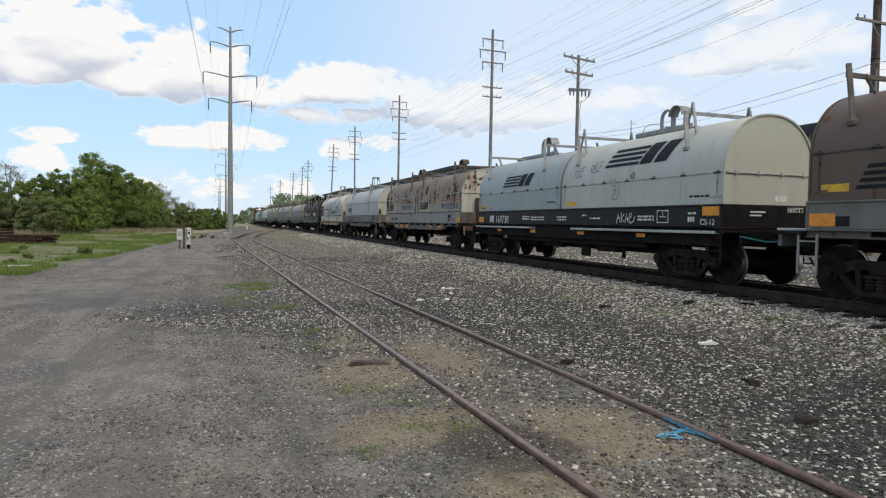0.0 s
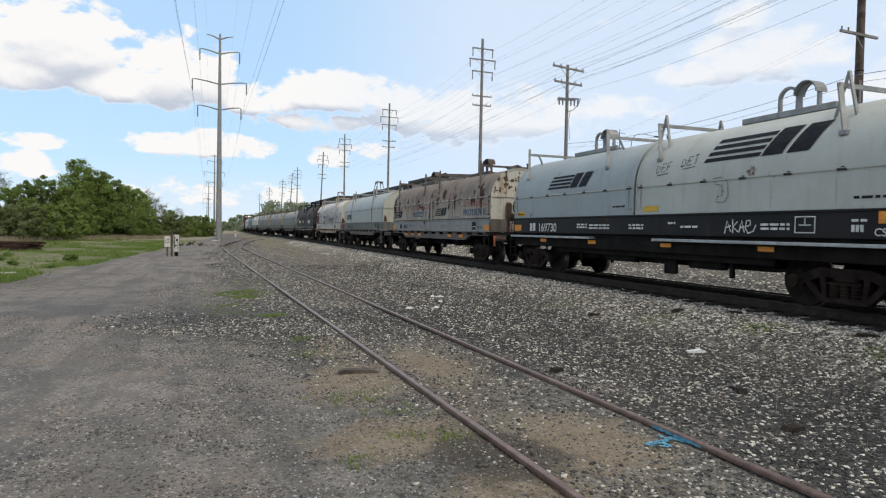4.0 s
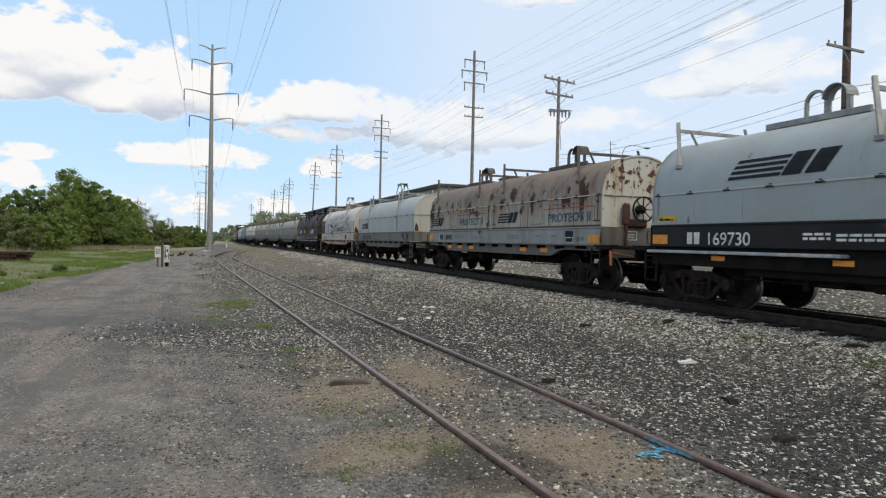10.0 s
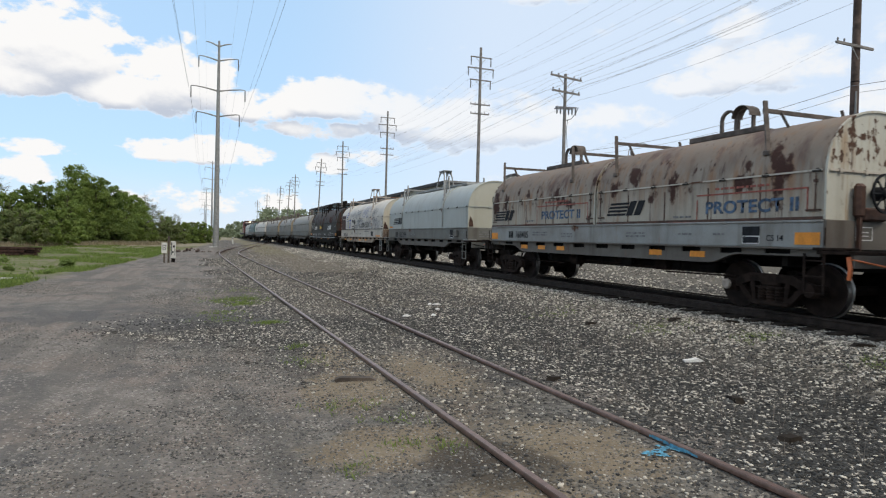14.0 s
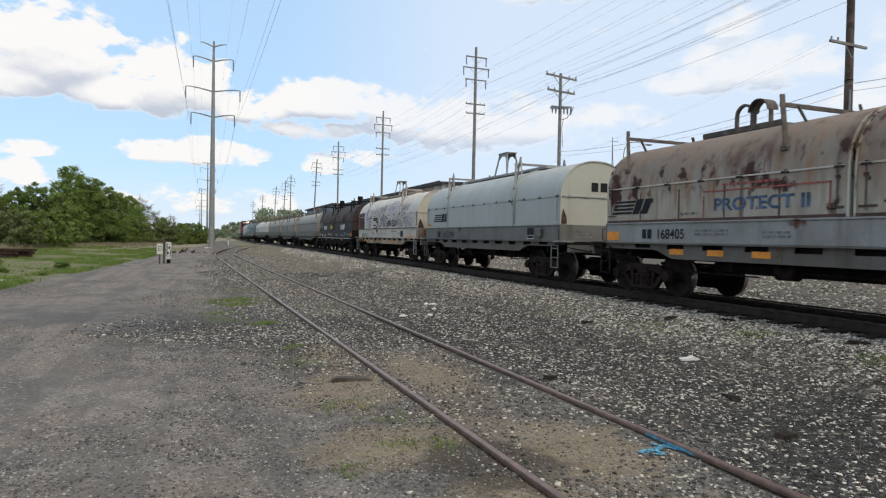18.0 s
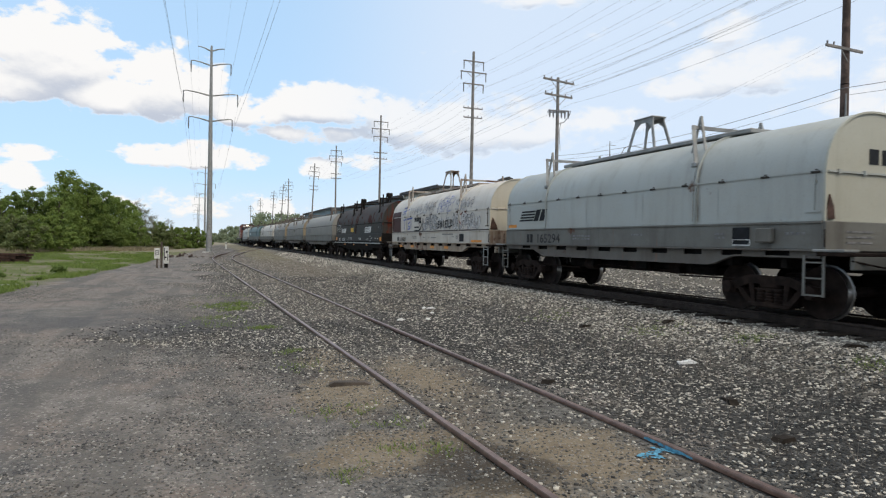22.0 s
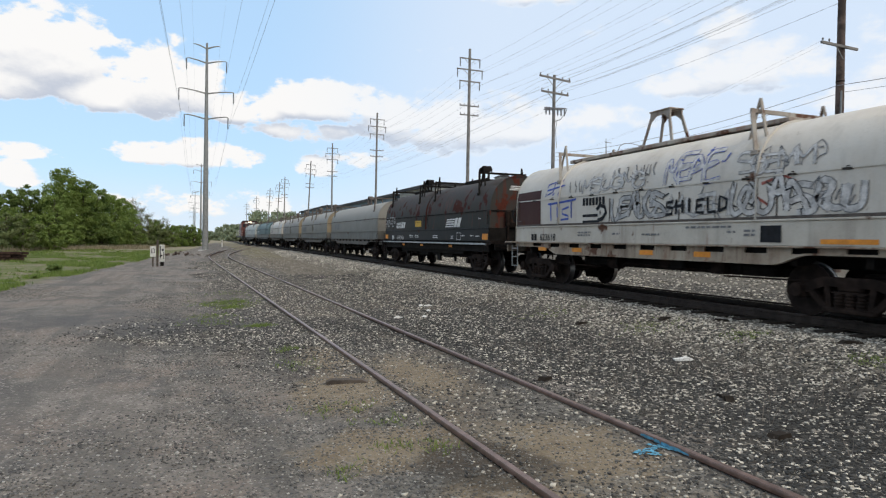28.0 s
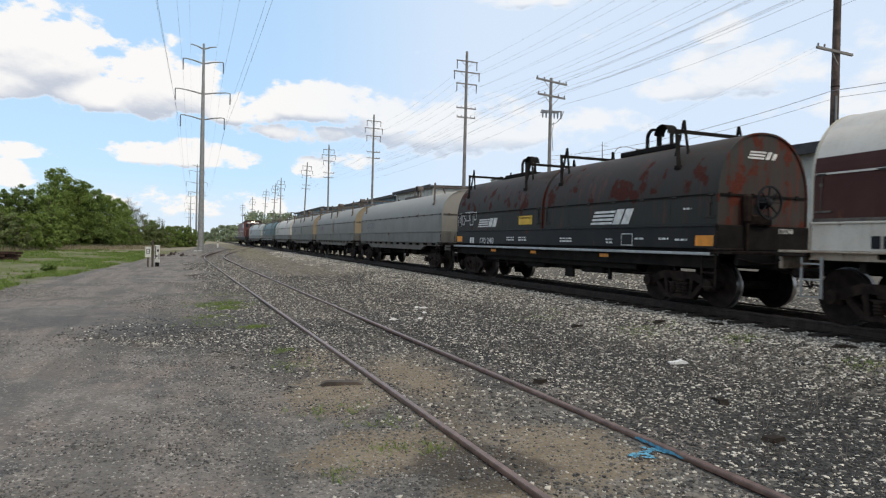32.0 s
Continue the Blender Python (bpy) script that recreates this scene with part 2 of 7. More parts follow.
def painted(name, base, dirt, rust=0.0, wash=0.3, streak=0.3, rough=0.55, rustcol=(0.075, 0.032, 0.018), topblend=0.0, ztop=3.5, spot=0.0, zrust=None, drip=None, size=2.1):
    """Weathered paint on steel: faded blotches, streaks that run down, rust spots with stains under them."""
    m = Mat(name, rough, spec=0.5 if max(base) > 0.08 else 0.18)
    blot = m.noise(0.9, 6, 0.65)
    c = m.mix(m.ramp(blot, 0.3, 0.75, 0, wash), base, dirt)
    run = m.noise(1.0, 5, 0.6, m.scaled(3.0, 3.0, 0.32))
    c = m.mix(m.ramp(run, 0.48, 0.8, 0, streak), c, tuple(x * 0.62 for x in dirt))
    fine = m.noise(26, 4)
    c = m.mix(m.ramp(fine, 0.5, 0.8, 0, 0.22), c, tuple(x * 0.5 for x in dirt))
    # upward blend: brown dirt on the rusty and sooty hoods, paler grey on drab
    if topblend:
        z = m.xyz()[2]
        band = m.ramp(m.op("ADD", z, m.op("MULTIPLY", m.noise(1.3, 5), 0.9)), ztop - 1.0, ztop + 0.35, 0, topblend)
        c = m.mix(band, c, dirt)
    if rust:
        patch = m.noise(size, 6, 0.56, m.scaled(1.0, 1.0, 0.85))
        edge = 0.70 - 0.19 * rust
        if zrust:
            # blotches gather along the seam and the shoulder
            patch = m.op("ADD", patch, m.ramp(m.op("ABSOLUTE", m.op("SUBTRACT", m.xyz()[2], zrust)), 0.12, 0.8, 0.055, -0.09))
        trail = m.noise(1.5, 6, 0.65, m.scaled(2.6, 2.6, 0.30))
        c = m.mix(m.ramp(trail, edge - 0.04, edge + 0.14, 0, 0.62), c, drip or tuple(x * 2.6 for x in rustcol))
        trail = m.noise(1.0, 4, 0.6, m.scaled(9.0, 9.0, 0.55))
        c = m.mix(m.op("MULTIPLY", m.ramp(trail, edge - 0.02, edge + 0.12, 0, 0.7), m.ramp(patch, edge - 0.22, edge - 0.02)), c, tuple(x * 1.5 for x in rustcol))
        if drip and zrust:
            # orange runs that start at the seam and thin out below it
            run2 = m.noise(1.0, 5, 0.6, m.scaled(3.4, 3.4, 0.12))
            fade = m.op("MULTIPLY", m.ramp(m.xyz()[2], zrust - 0.75, zrust - 0.1), m.ramp(m.xyz()[2], zrust + 0.05, zrust + 0.35, 1, 0.25))
            c = m.mix(m.op("MULTIPLY", fade, m.ramp(run2, 0.46, 0.66, 0, 0.85)), c, drip)
            # broad dark runs from the crown down to the seam
            run3 = m.noise(1.0, 5, 0.6, m.scaled(1.5, 1.5, 0.14))
            c = m.mix(m.op("MULTIPLY", m.ramp(m.xyz()[2], zrust - 0.1, zrust + 0.3), m.ramp(run3, 0.52, 0.68, 0, 0.7)), c, tuple(x * 2.0 for x in rustcol))
        k = m.ramp(patch, edge, edge + 0.075)
        c = m.mix(k, c, m.mix(m.ramp(fine, 0.3, 0.7), rustcol, tuple(x * 1.5 for x in rustcol)))
        m.rough(m.ramp(k, 0, 1, rough, 0.92))
    if spot:
        d = m.cells(3.1, at=m.scaled(1, 1, 0.8))
        c = m.mix(m.op("MULTIPLY", m.ramp(d, 0.05, 0.13, 1, 0), m.ramp(blot, 0.42, 0.55, 0, spot)), c, rustcol)
    m.color(c).bump(m.op("ADD", m.op("MULTIPLY", blot, 3.0), fine), 0.006, 0.25)
    return m.m


def rocks(name, dark, mid, light, share, rough=0.9, tint=(0.96, 0.935, 0.875), dust=0.3):
    """Crushed stone: every stone its own tone."""
    m = Mat(name, rough)
    r = m.island()
    c = m.mix(m.ramp(r, 0.0, 1 - share), dark, mid)
    c = m.mix(m.ramp(r, 1 - share - 0.02, 1 - share * 0.45), c, light)
    c = m.mix(m.ramp(m.noise(55, 3), 0.4, 0.75, 0, 0.22), c, tuple(x * 0.8 for x in mid))
    c = m.mix(m.ramp(m.noise(0.8, 4), 0.5, 0.75, 0, dust), c, (0.115, 0.098, 0.078))
    c = m.mix(1.0, c, tint, "MULTIPLY")
    m.color(c).bump(m.noise(90, 3), 0.004, 0.4)
    return m.m


def leaves(name, a, b, rough=0.65):
    m = Mat(name, rough, spec=0.3)
    c = m.mix(m.island(), a, b)
    c = m.mix(m.ramp(m.noise(0.35, 3), 0.35, 0.7, 0, 0.4), c, tuple(x * 0.7 for x in a))
    m.color(c)
    # thin leaves let some light through
    thin = m.t.nodes.new("ShaderNodeBsdfTranslucent")
    m.sock(thin.inputs["Color"], c)
    both = m.t.nodes.new("ShaderNodeMixShader")
    both.inputs[0].default_value = 0.48
    m.t.links.new(m.b.outputs[0], both.inputs[1])
    m.t.links.new(thin.outputs[0], both.inputs[2])
    m.t.links.new(both.outputs[0], m.t.nodes["Material Output"].inputs["Surface"])
    return m.m


def ground_material():
    """Packed gravel road, ballast, dirt and grass, told apart by place with ragged borders."""
    m = Mat("ground_surface", 0.93, spec=0.25)
    x, y, z = m.xyz()
    n1, n2, n3 = m.noise(0.55, 6, 0.62), m.noise(2.6, 5, 0.6), m.noise(24, 4, 0.65)
    wob = m.op("MULTIPLY_ADD", n1, 2.4, -1.2)
    xw = m.op("ADD", x, wob)
    pebble = m.cells(46)
    pebtone = m.t.nodes.new("ShaderNodeTexVoronoi")
    pebtone.inputs["Scale"].default_value = 46
    m.t.links.new(m.co, pebtone.inputs["Vector"])
    tone = m.t.nodes.new("ShaderNodeSeparateColor")
    m.t.links.new(pebtone.outputs["Color"], tone.inputs[0])
    tone = tone.outputs[0]
    coarse = m.t.nodes.new("ShaderNodeTexVoronoi")
    coarse.inputs["Scale"].default_value = 19
    m.t.links.new(m.co, coarse.inputs["Vector"])
    ct = m.t.nodes.new("ShaderNodeSeparateColor")
    m.t.links.new(coarse.outputs["Color"], ct.inputs[0])
    ct = ct.outputs[0]
    # packed road
    road = m.mix(m.ramp(n2, 0.3, 0.7), (0.190, 0.176, 0.166), (0.290, 0.273, 0.258))
    road = m.mix(m.ramp(m.noise(0.42, 5), 0.44, 0.58, 0, 0.8), road, (0.262, 0.224, 0.202))
    road = m.mix(m.ramp(m.noise(0.75, 5, 0.65, m.scaled(1.0, 0.6, 1.0)), 0.48, 0.60, 0, 0.8), road, (0.128, 0.128, 0.130))
    road = m.mix(m.ramp(n3, 0.46, 0.70, 0, 0.75), road, (0.105, 0.100, 0.097))
    road = m.mix(m.ramp(tone, 0.86, 0.97, 0, 0.75), road, (0.46, 0.44, 0.41))
    rut = m.noise(1.0, 5, 0.6, m.scaled(1.9, 0.16, 1.0))
    road = m.mix(m.ramp(rut, 0.47, 0.60, 0, 0.66), road, (0.142, 0.138, 0.134))
    # dark ballast with pale stones
    dark = m.mix(m.ramp(ct, 0.0, 0.8), (0.014, 0.014, 0.015), (0.070, 0.069, 0.067))
    dark = m.mix(m.ramp(ct, 0.80, 0.93), dark, (0.36, 0.345, 0.315))
    dark = m.mix(m.ramp(n3, 0.5, 0.75, 0, 0.4), dark, (0.045, 0.042, 0.038))
    # pale ballast of the bank
    pale = m.mix(ct, (0.075, 0.071, 0.063), (0.34, 0.32, 0.285))
    pale = m.mix(m.ramp(n3, 0.45, 0.7, 0, 0.5), pale, (0.10, 0.092, 0.08))
    # bare dirt
    dirt = m.mix(m.ramp(n2, 0.3, 0.7), (0.218, 0.178, 0.128), (0.295, 0.250, 0.184))
    dirt = m.mix(m.ramp(tone, 0.8, 0.95, 0, 0.7), dirt, (0.38, 0.355, 0.32))
    dirt = m.mix(m.ramp(n3, 0.52, 0.75, 0, 0.6), dirt, (0.125, 0.106, 0.084))
    grass = m.mix(m.ramp(n2, 0.3, 0.7), (0.095, 0.135, 0.035), (0.175, 0.195, 0.070))
    grass = m.mix(m.ramp(m.noise(0.9, 5), 0.46, 0.6, 0, 0.9), grass, (0.24, 0.215, 0.165))
    strip = m.op("MULTIPLY", m.ramp(m.op("ADD", m.op("MULTIPLY_ADD", m.op("MAXIMUM", m.op("ADD", x, 18.0), 0.0), -2.2, y), m.op("MULTIPLY", wob, 2.0)), 48, 56), 0.85)
    grass = m.mix(strip, grass, (0.33, 0.30, 0.235))
    # far along the line the ballast is full of brown fines
    fines = m.mix(m.ramp(n2, 0.3, 0.7), (0.135, 0.118, 0.100), (0.225, 0.205, 0.178))
    fines = m.mix(m.ramp(ct, 0.7, 0.95, 0, 0.7), fines, (0.36, 0.345, 0.31))
    dark = m.mix(m.ramp(m.op("ADD", y, m.op("MULTIPLY", wob, 3.0)), 19, 38, 0, 0.9), dark, fines)
    turf = m.mix(m.ramp(n2, 0.35, 0.65), (0.235, 0.205, 0.145), (0.190, 0.195, 0.105))
    dark = m.mix(m.op("MULTIPLY", m.ramp(m.op("ADD", y, m.op("MULTIPLY", wob, 6.0)), 44, 62), m.ramp(n1, 0.38, 0.6, 0.25, 0.9)), dark, turf)
    # borders
    mixed = m.mix(ct, (0.060, 0.060, 0.060), (0.250, 0.245, 0.232))
    mixed = m.mix(m.ramp(n3, 0.45, 0.7, 0, 0.6), mixed, (0.15, 0.142, 0.13))
    # rust-red dust and black gravel in patches along the siding
    mixed = m.mix(m.ramp(m.noise(0.7, 5), 0.50, 0.62, 0, 0.5), mixed, (0.130, 0.094, 0.076))
    mixed = m.mix(m.ramp(m.noise(0.33, 5), 0.50, 0.60, 0, 0.75), mixed, (0.060, 0.062, 0.066))
    c = m.mix(m.ramp(xw, 0.1, 1.5, 0, 1), road, m.mix(m.ramp(n1, 0.36, 0.52), road, mixed))
    c = m.mix(m.ramp(xw, 3.5, 4.5), c, dark)
    # the cross band of dark stone over the road
    by = m.op("SUBTRACT", m.op("ADD", y, m.op("MULTIPLY", x, 0.35)), 12.3)
    band = m.op("MULTIPLY", m.ramp(m.op("ABSOLUTE", m.op("ADD", by, m.op("MULTIPLY", wob, 1.1))), 0.8, 3.2, 1, 0), m.ramp(xw, -2.2, 0.4))
    c = m.mix(m.op("MULTIPLY", band, 0.95), c, dark)
    # slate-coloured fine gravel washed over the road behind that band
    slate = m.mix(m.ramp(n3, 0.35, 0.7), (0.078, 0.082, 0.090), (0.150, 0.152, 0.158))
    wash = m.op("MULTIPLY", m.ramp(m.op("ABSOLUTE", m.op("ADD", m.op("SUBTRACT", by, 1.9), wob)), 0.9, 3.0, 1, 0), m.op("MULTIPLY", m.ramp(x, -5.5, -2.0), m.ramp(x, 1.0, 2.4, 1, 0)))
    c = m.mix(m.op("MULTIPLY", wash, m.ramp(n1, 0.36, 0.56, 0.1, 0.75)), c, slate)
    # dirt round and between the rails of the siding
    sid = m.op("ABSOLUTE", m.op("SUBTRACT", m.op("MULTIPLY_ADD", y, 0.029, x), 2.75))
    near = m.op("MULTIPLY", m.ramp(sid, 0.6, 1.05, 0.42, 0), m.ramp(m.noise(0.62, 5), 0.45, 0.60))
    c = m.mix(m.op("MULTIPLY", near, m.ramp(y, 9.5, 16, 1, 0.25)), c, dirt)
    bank = m.op("MULTIPLY", m.ramp(m.op("ADD", x, m.op("MULTIPLY", wob, 0.5)), 6.6, 7.9), m.ramp(x, 14.5, 17, 1, 0))
    c = m.mix(bank, c, pale)
    # near-black band along the main line's bed, fading out far off
    bed_band = m.op("MULTIPLY", m.ramp(m.op("ABSOLUTE", m.op("SUBTRACT", x, 10.66)), 0.95, 1.5, 1, 0), m.ramp(y, 95, 115, 0.88, 0.0))
    c = m.mix(bed_band, c, (0.022, 0.019, 0.017))
    yard = m.ramp(x, 16, 19)
    c = m.mix(yard, c, m.mix(n2, (0.10, 0.095, 0.085), (0.21, 0.20, 0.18)))
    # grass field to the west, and all beyond
    gx = m.op("ADD", x, m.op("MULTIPLY", m.op("SUBTRACT", y, 26), -0.075))
    field = m.op("MULTIPLY", m.ramp(m.op("ADD", gx, wob), -6.2, -5.0, 1, 0), m.ramp(m.op("ADD", y, m.op("MULTIPLY", wob, 1.5)), 20, 25))
    c = m.mix(field, c, grass)
    c = m.mix(m.ramp(y, 125, 170), c, grass)
    c = m.mix(m.ramp(x, 90, 120), c, grass)
    for cx, cy, rx, ry in ((1.55, 7.0, 0.7, 1.1), (2.85, 4.4, 0.75, 1.0), (2.62, 7.6, 0.6, 1.4), (1.42, 5.0, 0.8, 0.6), (1.7, 8.9, 0.5, 1.0), (1.9, 3.6, 0.6, 0.6)):
        ex = m.op("MULTIPLY_ADD", x, 1 / rx, -cx / rx)
        ey = m.op("MULTIPLY_ADD", y, 1 / ry, -cy / ry)
        d = m.op("ADD", m.op("ADD", m.op("MULTIPLY", ex, ex), m.op("MULTIPLY", ey, ey)), m.op("MULTIPLY_ADD", n2, 2.6, -1.3))
        c = m.mix(m.ramp(d, 0.25, 1.15, 0.95, 0), c, dirt)
    # greasy stains by the near rail
    sx = m.op("MULTIPLY_ADD", x, 1.6, -2.05 * 1.6)
    sy = m.op("MULTIPLY_ADD", y, 1.2, -4.35 * 1.2)
    d = m.op("ADD", m.op("ADD", m.op("MULTIPLY", sx, sx), m.op("MULTIPLY", sy, sy)), m.op("MULTIPLY_ADD", n2, 2.0, -1.0))
    c = m.mix(m.ramp(d, 0.2, 0.9, 0.75, 0), c, (0.05, 0.044, 0.038))
    c = m.mix(1.0, c, (0.80, 0.775, 0.735), "MULTIPLY")
    m.color(c)
    h = m.op("ADD", m.op("MULTIPLY", pebble, -0.6), m.op("ADD", m.op("MULTIPLY", n3, 0.9), m.op("MULTIPLY", coarse.outputs["Distance"], -0.7)))
    m.bump(h, 0.03, 0.75)
    return m.m


M = {
    "ground": ground_material(),
    "rail": plain("rusty_rail", (0.082, 0.043, 0.031), 0.6, 0.35, 0.35, 5, 60),
    "rail_head": plain("worn_rail_head", (0.195, 0.125, 0.100), 0.34, 0.5, 0.25, 9, 70),
    "rail_dark": plain("oily_rail", (0.034, 0.026, 0.022), 0.65, 0.1, 0.3, 6, 60),
    "tie": plain("creosoted_wood", (0.026, 0.021, 0.017), 0.9, 0, 0.35, 9, 60),
    "old_wood": plain("grey_old_wood", (0.075, 0.060, 0.048), 0.9, 0, 0.4, 7, 60),
    "stone_dark": rocks("dark_ballast", (0.011, 0.012, 0.013), (0.066, 0.068, 0.070), (0.64, 0.62, 0.58), 0.135),
    "stone_pale": rocks("pale_ballast", (0.050, 0.048, 0.045), (0.26, 0.25, 0.233), (0.66, 0.635, 0.59), 0.44),
    "stone_mixed": rocks("siding_gravel", (0.022, 0.022, 0.024), (0.115, 0.113, 0.110), (0.54, 0.52, 0.48), 0.26),
    "stone_yard": rocks("grey_yard_gravel", (0.040, 0.042, 0.046), (0.165, 0.166, 0.168), (0.40, 0.395, 0.385), 0.12, dust=0.5),
    "stone_fines": rocks("brown_far_ballast", (0.075, 0.068, 0.060), (0.20, 0.182, 0.158), (0.46, 0.44, 0.40), 0.22),
    "stone_road": rocks("road_gravel", (0.055, 0.055, 0.056), (0.185, 0.182, 0.178), (0.36, 0.35, 0.33), 0.13),
    "galv": plain("dull_galvanised_steel", (0.25, 0.255, 0.25), 0.55, 0.3, 0.2, 4, 30),
    "pole_grey": plain("weathered_grey_pole", (0.20, 0.19, 0.18), 0.85, 0, 0.25, 3, 25),
    "pole_brown": plain("brown_wood_pole", (0.085, 0.060, 0.050), 0.9, 0, 0.5, 3, 25),
    "wire": plain("wire", (0.26, 0.27, 0.30), 0.6, 0.3, 0.1),
    "porcelain": plain("grey_insulator", (0.16, 0.16, 0.17), 0.3, 0, 0.1),
    "bark": plain("bark", (0.085, 0.068, 0.050), 0.9, 0, 0.35, 4, 20),
    "leaf_a": leaves("spring_leaves", (0.145, 0.215, 0.048), (0.285, 0.365, 0.105)),
    "leaf_b": leaves("dark_leaves", (0.115, 0.175, 0.045), (0.225, 0.295, 0.090)),
    "leaf_c": leaves("pale_scrub_leaves", (0.155, 0.195, 0.075), (0.275, 0.315, 0.14)),
    "twig": leaves("bare_twigs", (0.17, 0.145, 0.125), (0.27, 0.24, 0.21)),
    "blade": leaves("grass_blades", (0.115, 0.175, 0.036), (0.23, 0.30, 0.075)),
    "straw": leaves("dry_grass", (0.27, 0.235, 0.155), (0.44, 0.39, 0.27)),
    "truck": plain("grimy_cast_steel", (0.019, 0.0125, 0.0100), 0.9, 0.0, 0.5, 5, 40),
    "wheel": plain("rusty_wheel_steel", (0.017, 0.0115, 0.0095), 0.85, 0.0, 0.4, 5, 40),
    "tread": plain("worn_wheel_tread", (0.30, 0.29, 0.28), 0.32, 0.9, 0.2, 6, 40),
    "under": plain("black_underframe", (0.011, 0.0095, 0.0085), 0.9, 0, 0.4, 3, 30),
    "black": painted("black_sill_paint", (0.010, 0.010, 0.011), (0.035, 0.030, 0.027), 0.05, 0.45, 0.4, 0.5),
    "bare_fit": plain("dull_dark_fittings", (0.090, 0.074, 0.064), 0.75, 0.1, 0.4, 5, 30),
    "worn_fit": painted("worn_cream_fittings", (0.36, 0.34, 0.30), (0.17, 0.11, 0.075), 0.75, 0.7, 0.7, 0.7),
    # leaf colours lightened to carry the haze of the distance
    "far_leaf": leaves("haze_tinted_far_leaves", (0.22, 0.265, 0.165), (0.32, 0.365, 0.24)),
    "rotten": plain("reddish_rotten_wood", (0.040, 0.024, 0.019), 0.95, 0, 0.45, 5, 40),
    "strip": plain("pale_grey_running_board", (0.36, 0.375, 0.375), 0.55, 0.2, 0.2),
    "orange": plain("orange_reflector", (0.70, 0.255, 0.015), 0.45, 0, 0.15),
    "yellow": plain("yellow_placard", (0.60, 0.36, 0.025), 0.55, 0, 0.15),
    "white": plain("white_stencil", (0.62, 0.62, 0.60), 0.7, 0, 0.2),
    "ink": plain("black_stencil", (0.014, 0.015, 0.018), 0.6, 0, 0.3),
    "soft_ink": plain("worn_black_spray_paint", (0.045, 0.044, 0.046), 0.7, 0, 0.6, 6, 25),
    "blue_ink": plain("blue_lettering", (0.045, 0.085, 0.150), 0.65, 0, 0.65, 9),
    "blue_spray": plain("blue_spray_paint", (0.035, 0.075, 0.36), 0.6, 0, 0.3, 8),
    "cyan": plain("bright_blue_survey_paint", (0.09, 0.29, 0.42), 0.75, 0, 0.3, 14),
    "red_ink": plain("faded_red_stripe", (0.27, 0.075, 0.055), 0.7, 0, 0.4, 10),
    "grey_fill": plain("pale_grey_spray_fill", (0.36, 0.36, 0.36), 0.7, 0, 0.35, 7),
    "chalk": plain("chalky_spray_fill", (0.47, 0.46, 0.45), 0.7, 0, 0.3, 7),
    "grey_spray": plain("grey_spray_paint", (0.16, 0.16, 0.165), 0.65, 0, 0.4, 9),
    "maroon": painted("maroon_patch_paint", (0.046, 0.013, 0.011), (0.085, 0.045, 0.036), 0.1, 0.4, 0.4),
    "lug": plain("dark_seam_lugs", (0.045, 0.040, 0.036), 0.8, 0.1, 0.4, 8, 40),
    "stain": plain("tan_rust_stain", (0.285, 0.27, 0.23), 0.8, 0, 0.35, 4, 18),
    "teal": plain("teal_hose", (0.05, 0.27, 0.27), 0.5, 0, 0.1),
    "spray_orange": plain("orange_tag", (0.62, 0.17, 0.06), 0.6, 0, 0.1),
    "wall_pale": plain("pale_corrugated_wall", (0.42, 0.42, 0.38), 0.7, 0.1, 0.15, 1, 10),
    "wall_blue": plain("blue_grey_wall", (0.16, 0.23, 0.28), 0.7, 0.1, 0.2, 1, 10),
    "roof_dark": plain("dark_roof_edge", (0.055, 0.055, 0.058), 0.7, 0, 0.25, 1, 8),
    "litter": plain("white_litter", (0.72, 0.72, 0.70), 0.6, 0, 0.1),
    "sign_white": plain("white_board", (0.56, 0.56, 0.53), 0.6, 0, 0.15),
    "loco_red": painted("brick_red_locomotive_paint", (0.110, 0.026, 0.020), (0.075, 0.05, 0.04), 0.1, 0.4, 0.3),
    "loco_black": painted("black_locomotive_paint", (0.018, 0.018, 0.020), (0.06, 0.055, 0.05), 0.0, 0.4, 0.3),
}
glass = Mat("dark_cab_glass", 0.08)
glass.color((0.02, 0.025, 0.03))
M["glass"] = glass.m
lamp = Mat("lit_headlight", 0.4)
lamp.color((0.9, 0.85, 0.7))
lamp.b.inputs["Emission Color"].default_value = (1.0, 0.88, 0.66, 1)
lamp.b.inputs["Emission Strength"].default_value = 2.2
M["headlight"] = lamp.m
